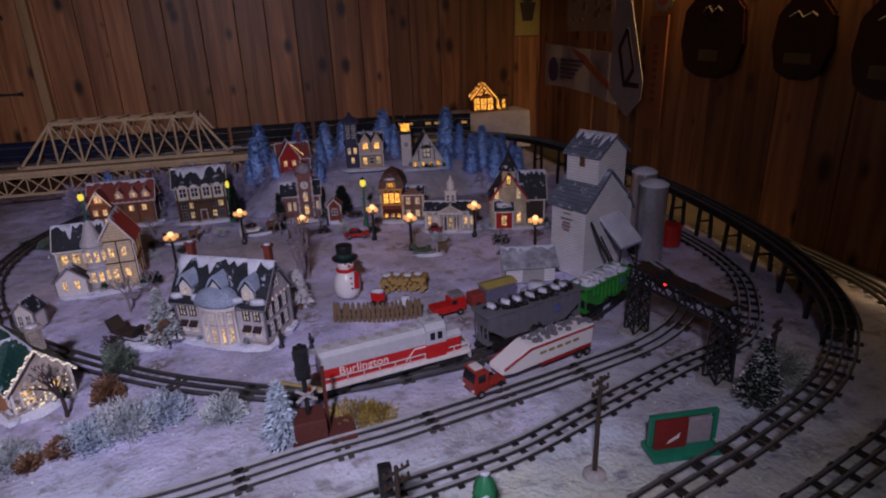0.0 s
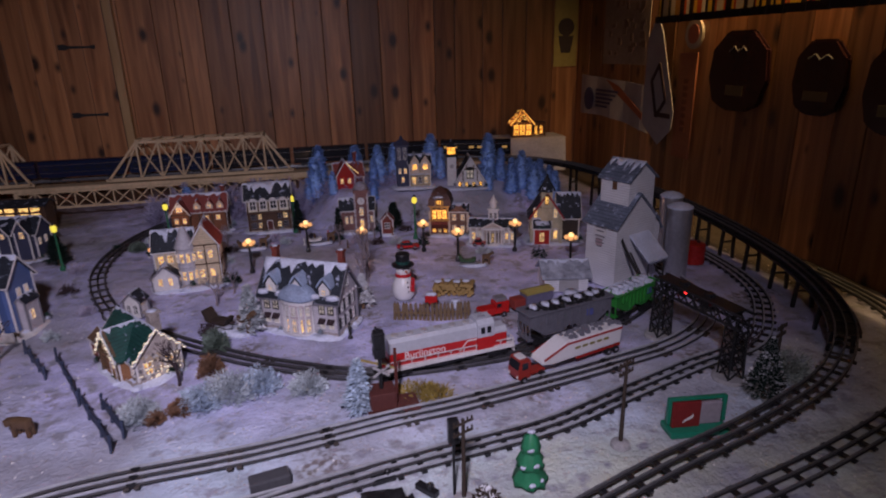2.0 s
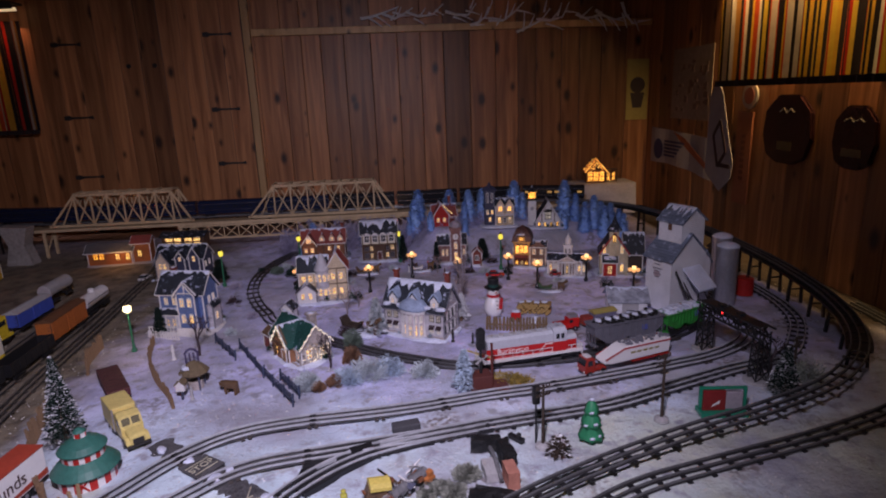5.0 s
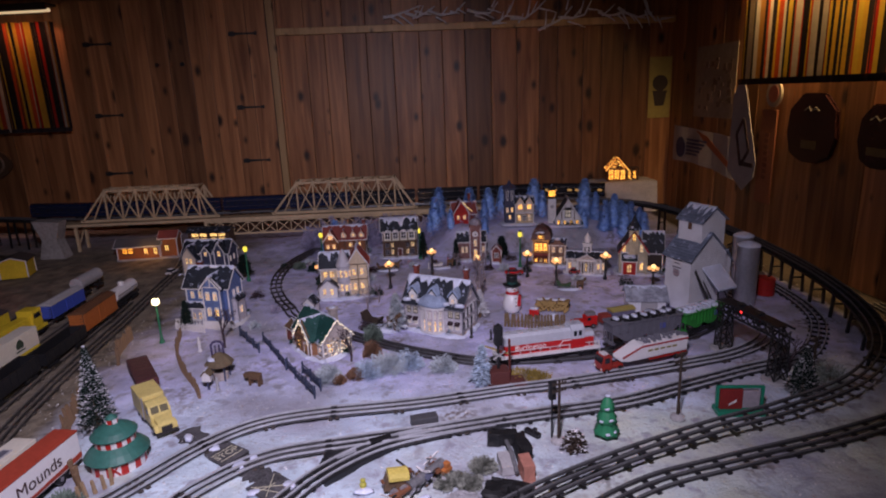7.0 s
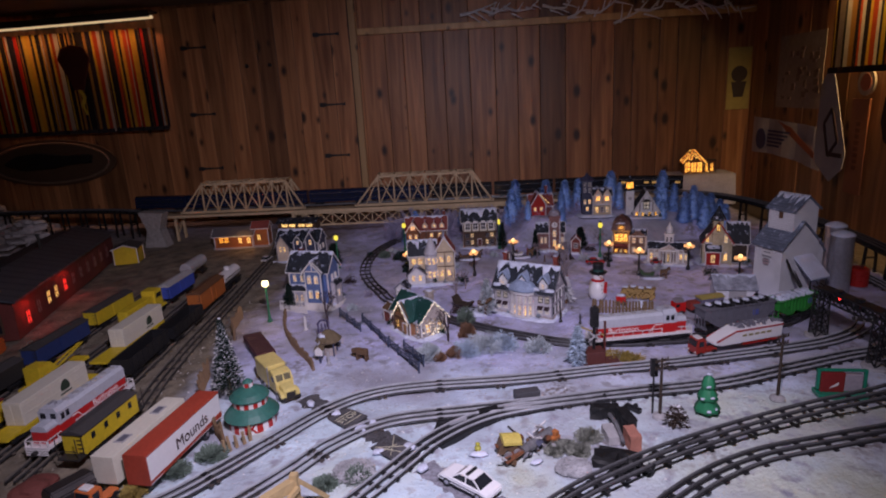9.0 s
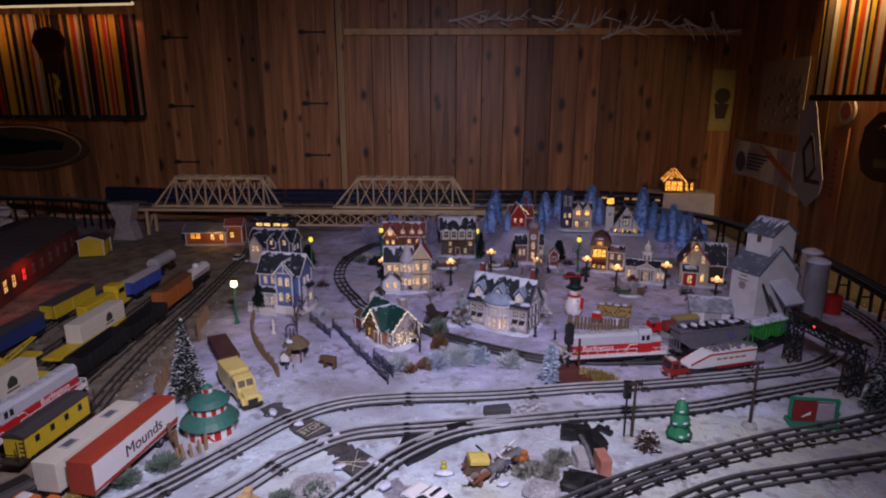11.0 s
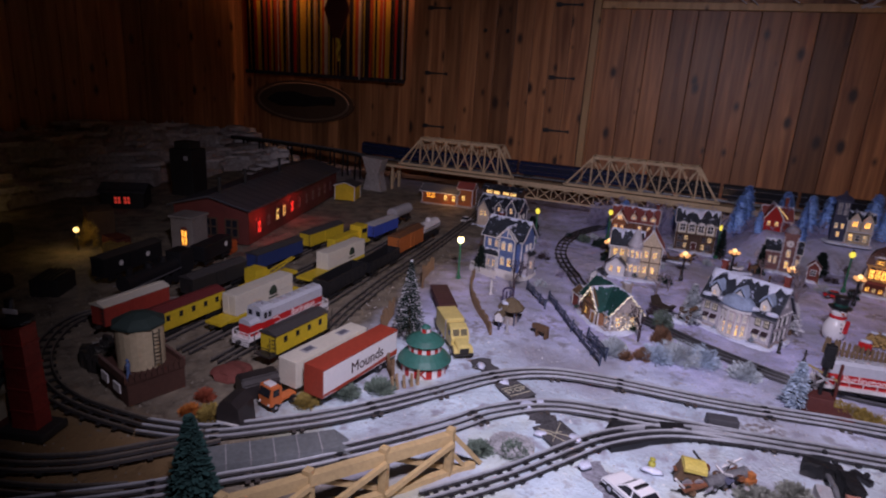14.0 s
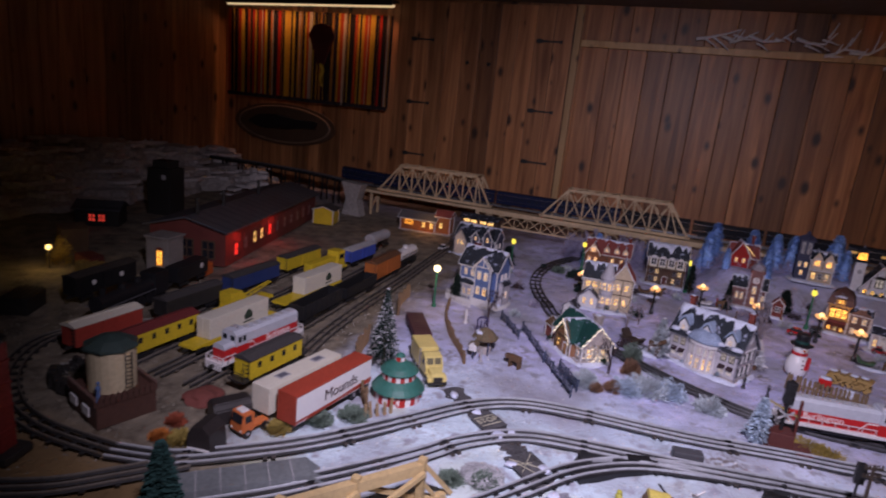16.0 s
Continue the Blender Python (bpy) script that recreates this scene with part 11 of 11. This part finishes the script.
for i in range(NU + 1):
    row = []
    t = i / NU
    cx, cy = -2.58 + 0.0 * t, 0.55 + 2.6 * t
    for j in range(NV + 1):
        f = j / NV
        out = 0.62 * (1 - f) ** 0.8
        z = 0.34 * (0.55 + 0.45 * math.sin(math.pi * min(1, t * 1.15))) * f ** 0.7
        p = Vector((cx + out, cy, z))
        w = noise.noise(p * 4.1) * 0.09 + noise.noise(p * 11) * 0.04 + abs(noise.noise(p * 24)) * 0.02
        z2 = z + w * 0.7 * (0.3 + f)
        z2 = z2 * 0.45 + 0.55 * math.floor(z2 / 0.045 + 0.5) * 0.045
        row.append(bm.verts.new((max(LEFT + 0.02, p.x + w * 0.9), p.y, max(-0.006, z2 - 0.01 * (1 - f)))))
    vs.append(row)
for i in range(NU):
    for j in range(NV):
        bm.faces.new((vs[i][j], vs[i + 1][j], vs[i + 1][j + 1], vs[i][j + 1]))
LEDGE = mat("pale_rock", (0.62, 0.58, 0.57), 0.85, noise=0.4, scale=24, bump=0.5)


def slab(bm, c, w, d, h, turn, tip, seed):
    """A broken flat stone with an uneven rim."""
    m = Matrix.Translation(c) @ Matrix.Rotation(turn, 4, "Z") @ Matrix.Rotation(tip, 4, "X")
    rs = random.Random(seed)
    rim = [(a, rs.uniform(0.75, 1.15)) for a in (0.2, 0.9, 1.7, 2.5, 3.3, 4.1, 4.9, 5.6)]
    lo = [bm.verts.new(m @ Vector((math.cos(a) * w * f, math.sin(a) * d * f, -h))) for a, f in rim]
    hi = [bm.verts.new(m @ Vector((math.cos(a) * w * f * 0.93, math.sin(a) * d * f * 0.9, rs.uniform(-0.2, 0.25) * h))) for a, f in rim]
    bm.faces.new(lo[::-1])
    bm.faces.new(hi)
    for k in range(8):
        bm.faces.new((lo[k], lo[(k + 1) % 8], hi[(k + 1) % 8], hi[k]))


rnd = random.Random(77)
spots = [tuple(vs[rnd.randrange(4, NU)][rnd.choice((6, 12, 18, 24, 27, 30, 32, 33))].co) for k in range(130)]
part("rock", bm, mat("mountain_plaster", (0.46, 0.42, 0.40), 0.9, noise=0.5, scale=16, bump=0.6), mt)
for k, c in enumerate(spots):
    bm = B()
    slab(bm, (c[0], c[1], c[2] + 0.012), rnd.uniform(0.05, 0.14), rnd.uniform(0.03, 0.07), rnd.uniform(0.012, 0.028), math.pi / 2 + rnd.uniform(-0.5, 0.5), rnd.uniform(-0.15, 0.15), k)
    part("stone", bm, LEDGE, mt)
ic = thing("rock_crag", "pale layered rock crag beside the raised line", "rock", pose(-1.62, 2.40, 0))
bm = B()
rnd = random.Random(17)
for k in range(34):
    z = 0.008 + 0.20 * k / 34
    s = 1.05 - 3.2 * z
    bm = B()
    slab(bm, (rnd.gauss(0, 0.075 * s), rnd.gauss(0, 0.055 * s), z), rnd.uniform(0.07, 0.12) * s, rnd.uniform(0.04, 0.08) * s, 0.014, rnd.uniform(-0.8, 0.8), rnd.uniform(-0.2, 0.2), 300 + k)
    part("stone", bm, LEDGE, ic)

# ---- wall fittings ----
# cupboard doors, rail and hinges on the board wall
cup = thing("wall_cupboard", "pine cupboard doors with black iron strap hinges", "cupboard", pose(0, BACK - 0.02, 0))
# pine made brighter: the light on post and rail is in its colour
LITPOST = wood_mat("lit_post", (0.68, 0.44, 0.20), (0.48, 0.28, 0.11))
for x0, x1 in ((-1.00, -0.365), (-0.355, 0.280)):
    n = 5
    for k in range(n):
        bm = B()
        a, b = x0 + (x1 - x0) * k / n, x0 + (x1 - x0) * (k + 1) / n
        box(bm, a + 0.001, -0.020, 0.10, b - 0.001, -0.001, TOP - 0.02, 0.002)
        part("door_board", bm, PINE, cup)
for x0, x1, zs in ((-0.89, -0.71, (0.755, 0.375, 1.20)), (0.035, 0.215, (0.775, 0.425, 1.235))):
    for z in zs:
        bm = B()
        prism(bm, [(x0, z - 0.012), (x0 + 0.03, z - 0.016), (x0 + 0.05, z - 0.007), (x1 - 0.03, z - 0.005), (x1, z - 0.012), (x1, z + 0.012), (x1 - 0.03, z + 0.005), (x0 + 0.05, z + 0.007), (x0 + 0.03, z + 0.016), (x0, z + 0.012)], -0.025, -0.020, "y")
        part("hinge", bm, DARK, cup, "black iron strap hinge")
for x in (-0.44, -0.28):
    bm = B()
    lathe(bm, 0, 0, [(0.012, 0), (0.014, 0.012), (0.006, 0.020)], 10)
    part("knob", bm, DARK, cup, m=Matrix.Translation((x, -0.020, 1.06)) @ pose(0, 0, 0, 90, 0, 0))
bm = B()
box(bm, 0.290, -0.045, -0.1, 0.333, -0.001, TOP - 0.01, 0.003)
part("side_post", bm, LITPOST, cup)
# dark strip beside the post, put there for the shade in the gap
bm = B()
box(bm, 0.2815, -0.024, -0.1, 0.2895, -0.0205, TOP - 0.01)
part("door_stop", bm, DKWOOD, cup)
rail = thing("picture_rail", "long pine picture rail across the board wall", "rail", pose(0, BACK - 0.02, 0), kind="structure")
bm = B()
box(bm, 0.336, -0.030, 1.215, RIGHT - 0.03, -0.001, 1.258, 0.004)
part("rail", bm, LITPOST, rail)
# white bent-wire ornaments over the rail
TINSEL = mat("dull_silver", (0.85, 0.84, 0.86), 0.3, metal=0.1, bump=0)
rnd = random.Random(64)
for k in range(11):
    x, z = 1.16 + k * 0.165 + rnd.uniform(-0.04, 0.04), 1.312 - 0.006 * k + rnd.uniform(-0.03, 0.03)
    o = thing("silver_ornament", "thin silvery bent ornament on the picture rail", "ornament", pose(x, BACK - 0.060, z, 0, rnd.uniform(-40, 35), 0), group="silver ornaments")
    w = rnd.uniform(0.08, 0.13)
    bm = B()
    tube(bm, [(-w, 0, rnd.uniform(0.0, 0.06)), (-w * 0.4, 0, 0.0), (w * 0.3, 0, rnd.uniform(-0.03, 0.01)), (w, 0, rnd.uniform(-0.01, 0.04))], 0.011, 6, 0.35)
    part("stem", bm, TINSEL, o)
    for q in range(4):
        f = -0.7 + 0.42 * q + rnd.uniform(-0.1, 0.1)
        r = rnd.uniform(0.035, 0.075)
        t = rnd.choice((-1, 1)) * rnd.uniform(0.5, 1.3)
        bm = B()
        tube(bm, [(w * f, 0, 0), (w * f + r * 0.6, -0.012, r * 0.5 * t), (w * f + r * 1.1, -0.016, r * t)], 0.007, 5, 0.3)
        part("tine", bm, TINSEL, o)


# some of the black stripes stand in for the dark gaps between pleats
STRIPES = [(0.50, 0.035, 0.02), (0.66, 0.44, 0.05), (0.025, 0.02, 0.02), (0.62, 0.36, 0.04), (0.025, 0.02, 0.02), (0.46, 0.07, 0.02), (0.52, 0.46, 0.36), (0.025, 0.02, 0.02), (0.40, 0.20, 0.05), (0.03, 0.025, 0.03)]


def cloth_mat(name, color):
    """Thin curtain cloth: part of the light goes through."""
    m = mat(name, color, 0.9, noise=0.4, scale=14, bump=0.2)
    n, l = m.node_tree.nodes, m.node_tree.links
    thin, mix, out = n.new("ShaderNodeBsdfTranslucent"), n.new("ShaderNodeMixShader"), n["Material Output"]
    thin.inputs["Color"].default_value = (*color, 1)
    mix.inputs[0].default_value = 0.55
    l.new(n["Principled BSDF"].outputs[0], mix.inputs[1])
    l.new(thin.outputs[0], mix.inputs[2])
    l.new(mix.outputs[0], out.inputs["Surface"])
    return m


def curtain(label, origin, along_v, out_v, width, z0, z1, seed):
    """Striped cloth in folds: each stripe is one upright strip of the wavy sheet."""
    r = thing("curtain", label, "curtain", Matrix.Identity(4), group="striped curtains")
    rnd = random.Random(seed)
    s, k = 0.0, seed
    o, av, ov = Vector(origin), Vector(along_v), Vector(out_v)

    def fold(u):
        return 0.055 * abs(math.sin(u * 46 + 1.5 * math.sin(u * 9 + seed))) ** 0.7 - 0.02
    while s < width:
        w = rnd.choice((0.007, 0.010, 0.014, 0.018))
        c = STRIPES[k % len(STRIPES)]
        k += rnd.choice((1, 1, 2))
        m = MATS.get("curtain_%d" % STRIPES.index(c)) or cloth_mat("curtain_%d" % STRIPES.index(c), c)
        bm = B()
        n = 4
        cols = []
        for i in range(n + 1):
            u = s + w * i / n
            cols.append([bm.verts.new(o + av * u + ov * (0.085 + fold(u) * (0.75 + 0.25 * q / 3)) + Vector((0, 0, z0 + (z1 - z0) * q / 3 + (0.006 * math.sin(u * 40) if q == 0 else 0)))) for q in range(4)])
        for a, b in zip(cols, cols[1:]):
            for q in range(3):
                bm.faces.new((a[q], b[q], b[q + 1], a[q + 1]))
        ob = part("stripe", bm, m, r, smooth=True)
        s += w
    bm = B()
    for i in range(60):
        u0, u1 = width * i / 60, width * (i + 1) / 60
        q = [o + av * u + ov * (0.087 + fold(u)) + Vector((0, 0, z)) for u, z in ((u0, z0 - 0.012), (u1, z0 - 0.012), (u1, z0 + 0.016), (u0, z0 + 0.016))]
        q = [p + ov * 0.003 for p in q]
        bm.faces.new([bm.verts.new(p) for p in q])
    part("fringe", bm, mat("curtain_dark", (0.03, 0.018, 0.018), 0.9), r)
    return r


curtain("striped red, yellow and black curtain lit from above", (RIGHT - 0.03, 2.10, 0), (0, -1, 0), (-1, 0, 0), 1.12, 0.815, 1.40, 2)
curtain("striped red, brown and ochre curtain lit from above", (-2.46, BACK - 0.03, 0), (1, 0, 0), (0, -1, 0), 1.45, 0.68, 1.335, 5)
# windows behind the curtains
for name, x0, y0, x1, y1, z0, z1 in (("window_1", RIGHT - 0.022, 1.02, RIGHT - 0.016, 2.06, 0.88, 1.38), ("window_2", -2.44, BACK - 0.022, -1.08, BACK - 0.016, 0.74, 1.32)):
    wv = thing(name, "dark night window behind a striped curtain", "window", Matrix.Identity(4), kind="structure")
    bm = B()
    box(bm, x0, y0, z0, x1, y1, z1)
    part("pane", bm, GLASS, wv)
# curtain rods with tube lamps
TUBE = glow("tube_glow", (1.0, 0.70, 0.40), 0.8)
for a, b, ov, lab in (((RIGHT - 0.055, 2.10, 1.415), (RIGHT - 0.055, 0.98, 1.415), (-1, 0, 0), "shelf lamp tube above the window"), ((-2.48, BACK - 0.14, 1.37), (-1.00, BACK - 0.14, 1.40), (0, -1, 0), "curtain lamp tube above the window")):
    tbz = thing("tube_lamp", lab, "lamp", Matrix.Identity(4), group="tube lamps")
    bm = B()
    tube(bm, [a, b], 0.011, 10)
    part("tube", bm, TUBE, tbz, smooth=True)
    bm = B()
    av, bv, o3 = Vector(a), Vector(b), Vector(ov)
    p = [av + o3 * 0.03 + Vector((0, 0, 0.035)), bv + o3 * 0.03 + Vector((0, 0, 0.035))]
    bar(bm, p[0] - o3 * 0.05, p[1] - o3 * 0.05, 0.12, 0.012)
    bar(bm, p[0] + Vector((0, 0, -0.015)), p[1] + Vector((0, 0, -0.015)), 0.008, 0.04)
    part("valance", bm, DKWOOD, tbz)
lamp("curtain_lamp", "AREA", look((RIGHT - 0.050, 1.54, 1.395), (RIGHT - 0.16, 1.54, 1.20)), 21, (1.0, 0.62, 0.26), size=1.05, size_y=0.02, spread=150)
lamp("curtain_lamp", "AREA", look((-1.74, BACK - 0.050, 1.34), (-1.74, BACK - 0.13, 1.10)), 2.6, (1.0, 0.46, 0.26), size=1.35, size_y=0.02, spread=150)
# heart-shaped hanging and small figure on the left curtain
hh = thing("hanging_plaque", "dark pear-shaped hanging before the curtain", "wall hanging", pose(-1.55, BACK - 0.20, 1.10))
bm = B()
prism(bm, [(-0.11, 0.06), (-0.08, 0.13), (0.0, 0.15), (0.08, 0.13), (0.11, 0.06), (0.05, -0.08), (0.03, -0.14), (-0.03, -0.14), (-0.05, -0.08)], -0.008, 0.008, "y")
part("plate", bm, mat("plaque_maroon", (0.10, 0.02, 0.015), 0.6), hh)
bm = B()
bar(bm, (0, 0, 0.15), (0, 0, 0.26), 0.004)
part("cord", bm, DARK, hh)
bm = B()
tube(bm, [(0, 0, -0.14), (0.03, -0.01, -0.19), (0.0, 0, -0.24), (0.02, 0, -0.30)], 0.012, 7)
part("tassel", bm, YELLOW, hh)
# oval mounted plaque
ov = thing("oval_plaque", "oval dark wooden plaque with a mounted black fish shape", "wall plaque", pose(-1.98, BACK - 0.025, 0.47))
bm = B()
bmesh.ops.create_circle(bm, cap_ends=True, segments=40, radius=1.0)
bmesh.ops.rotate(bm, matrix=Matrix.Rotation(radians(90), 3, "X"), verts=bm.verts)
ex = bmesh.ops.extrude_face_region(bm, geom=list(bm.faces))
bmesh.ops.translate(bm, vec=(0, -0.02, 0), verts=[e for e in ex["geom"] if isinstance(e, bmesh.types.BMVert)])
bmesh.ops.scale(bm, vec=(0.49, 1, 0.165), verts=bm.verts)
part("board", bm, mat("plaque_wood", (0.10, 0.055, 0.03), 0.5), ov)
bm = B()
n = 40
tube(bm, [(0.44 * math.cos(2 * math.pi * k / n), -0.024, 0.142 * math.sin(2 * math.pi * k / n)) for k in range(n + 1)], 0.008, 6)
part("rim", bm, mat("plaque_rim", (0.22, 0.14, 0.09), 0.45), ov)
bm = B()
prism(bm, [(-0.34, 0.0), (-0.24, 0.06), (-0.05, 0.075), (0.15, 0.05), (0.30, 0.055), (0.34, 0.04), (0.30, 0.02), (0.33, -0.01), (0.2, -0.01), (0.05, -0.035), (-0.2, -0.045)], -0.055, -0.02, "y")
bmesh.ops.bevel(bm, geom=list(bm.edges), offset=0.010, segments=2, affect="EDGES")
part("mount", bm, mat("mount_black", (0.02, 0.018, 0.018), 0.3), ov)

# pennants, badges and plaques on the right wall
def wall_item(name, label, cat, y, z):
    return thing(name, label, cat, Matrix.Translation((RIGHT - 0.022, y, z)) @ Matrix.Rotation(radians(-90), 4, "Z"), group="wall decorations")


w = wall_item("round_badge", "round cream badge with a red centre", "badge", 1.985, 0.755)
bm = B()
cyl(bm, 0, 0, -0.012, -0.001, 0.062, n=28, axis="y")
part("disc", bm, mat("badge_cream", (0.42, 0.36, 0.28), 0.5), w)
bm = B()
cyl(bm, 0, 0, -0.014, -0.012, 0.040, n=24, axis="y")
part("centre", bm, mat("badge_red", (0.30, 0.09, 0.06), 0.5), w)
for y, z, rx, rz, lab in ((1.67, 0.61, 0.172, 0.15, "dark maroon shield plaque with a pale scrawl"), (1.27, 0.60, 0.115, 0.12, "dark shield plaque with a pale strip"), (0.98, 0.58, 0.12, 0.13, "dark plaque at the end of the wall")):
    w = wall_item("shield_plaque", lab, "wall plaque", y, z)
    bm = B()
    prism(bm, [(-rx * 0.92, rz * 0.55), (-rx * 0.45, rz), (rx * 0.45, rz), (rx * 0.92, rz * 0.55), (rx, -rz * 0.2), (rx * 0.8, -rz * 0.8), (rx * 0.35, -rz), (-rx * 0.35, -rz), (-rx * 0.8, -rz * 0.8), (-rx, -rz * 0.2)], -0.022, -0.001, "y")
    bmesh.ops.bevel(bm, geom=list(bm.edges), offset=0.008, segments=2, affect="EDGES")
    part("shield", bm, mat("shield_dark", (0.035, 0.012, 0.012), 0.2), w)
    bm = B()
    tube(bm, [(-0.05, -0.024, rz * 0.5), (-0.02, -0.024, rz * 0.62), (0.0, -0.024, rz * 0.48), (0.03, -0.024, rz * 0.6), (0.05, -0.024, rz * 0.5)], 0.0028, 5)
    part("scrawl", bm, mat("scrawl_pale", (0.10, 0.085, 0.08), 0.5), w)
    bm = B()
    box(bm, -0.05, -0.0245, -rz * 0.6, 0.05, -0.0225, -rz * 0.35)
    part("label", bm, mat("label_gold", (0.14, 0.10, 0.04), 0.5), w)
# wide banner, drooping a little
w = wall_item("wide_banner", "pale printed banner with blue bars hanging slack", "banner", 2.70, 0.44)
bm = B()
cols = []
for i in range(13):
    u = -0.40 + 0.8 * i / 12
    cols.append([bm.verts.new((u, -0.010 - 0.008 * math.sin(i * 1.3), zz - 0.03 * i / 12 + (0.02 * math.sin(math.pi * i / 12) if zz < 0 else 0))) for zz in (-0.115, 0.0, 0.115)])
for a, b in zip(cols, cols[1:]):
    for q in range(2):
        bm.faces.new((a[q], b[q], b[q + 1], a[q + 1]))
sheet = part("cloth", bm, mat("banner_cloth", (0.38, 0.34, 0.34), 0.85), w)
sheet.modifiers.new("thickness", "SOLIDIFY").thickness = 0.003
bm = B()
cyl(bm, -0.26, -0.02, -0.024, -0.021, 0.065, n=20, axis="y")
part("blue_disc", bm, mat("banner_blue", (0.06, 0.06, 0.14), 0.7), w)
bm = B()
for k in range(5):
    box(bm, -0.17, -0.024, 0.03 - k * 0.022, 0.10 - 0.03 * k, -0.0225, 0.042 - k * 0.022)
part("print_bar", bm, mat("banner_blue", (0.06, 0.06, 0.14), 0.7), w)
bm = B()
prism(bm, [(-0.05, 0.10), (0.10, 0.07), (0.36, -0.05), (0.36, -0.085), (0.08, 0.03)], -0.0235, -0.0222, "y")
part("red_slash", bm, mat("banner_red", (0.34, 0.10, 0.05), 0.7), w)
# vertical pennant
w = wall_item("vertical_pennant", "pale pointed pennant with a dark diamond emblem", "pennant", 2.19, 0.55)
bm = B()
prism(bm, [(-0.12, 0.20), (-0.055, 0.30), (0.0, 0.22), (0.14, -0.13), (0.13, -0.21), (0.03, -0.29), (-0.13, -0.20)], -0.034, -0.030, "y")
part("cloth", bm, mat("pennant_cloth", (0.38, 0.35, 0.36), 0.85), w)
bm = B()
for a, b in (((-0.06, 0.0), (0.0, 0.08)), ((0.0, 0.08), (0.07, -0.08)), ((0.07, -0.08), (0.0, -0.16)), ((0.0, -0.16), (-0.06, 0.0))):
    bar(bm, (a[0], -0.036, a[1]), (b[0], -0.036, b[1]), 0.004, 0.018)
bar(bm, (0.02, -0.036, -0.15), (0.12, -0.036, -0.15), 0.004, 0.022)
part("emblem", bm, mat("emblem_dark", (0.04, 0.02, 0.025), 0.7), w)
w = wall_item("orange_board", "narrow faded orange upright board", "wall board", 2.00, 0.46)
bm = B()
box(bm, -0.075, -0.010, -0.24, 0.055, -0.001, 0.22, 0.002)
part("board", bm, mat("faded_orange", (0.34, 0.12, 0.06), 0.6), w)
bm = B()
for k in range(8):
    box(bm, -0.025, -0.0115, -0.12 + k * 0.03, 0.01, -0.0100, -0.10 + k * 0.03)
part("print_bar", bm, mat("faded_orange_dark", (0.20, 0.06, 0.03), 0.6), w)
w = wall_item("faded_poster", "faded pale poster with brown drawing shapes", "poster", 2.60, 0.82)
bm = B()
box(bm, -0.24, -0.006, -0.20, 0.24, -0.002, 0.21)
part("sheet", bm, mat("poster_paper", (0.34, 0.26, 0.20), 0.8, noise=0.3, scale=12), w)
rnd = random.Random(2)
for k in range(26):
    x, z = rnd.uniform(-0.19, 0.19), rnd.uniform(-0.16, 0.12)
    bm = B()
    box(bm, x, -0.0085, z, x + rnd.uniform(0.02, 0.05), -0.0065, z + rnd.uniform(0.012, 0.04))
    part("print_bar", bm, mat("poster_brown", (0.20, 0.13, 0.10), 0.8), w)
# yellow poster on the back wall
w = thing("yellow_poster", "narrow yellow poster with a round dark crest", "poster", pose(2.875, BACK - 0.022, 0.80), group="wall decorations")
bm = B()
box(bm, -0.075, -0.006, -0.20, 0.075, -0.001, 0.20)
part("sheet", bm, mat("poster_yellow", (0.42, 0.34, 0.10), 0.8, noise=0.2, scale=12), w)
bm = B()
cyl(bm, 0, 0.03, -0.009, -0.0065, 0.052, n=20, axis="y")
prism(bm, [(-0.05, -0.02), (0.05, -0.02), (0.03, -0.12), (-0.03, -0.12)], -0.009, -0.0065, "y")
part("crest", bm, mat("crest_dark", (0.07, 0.05, 0.04), 0.7), w)
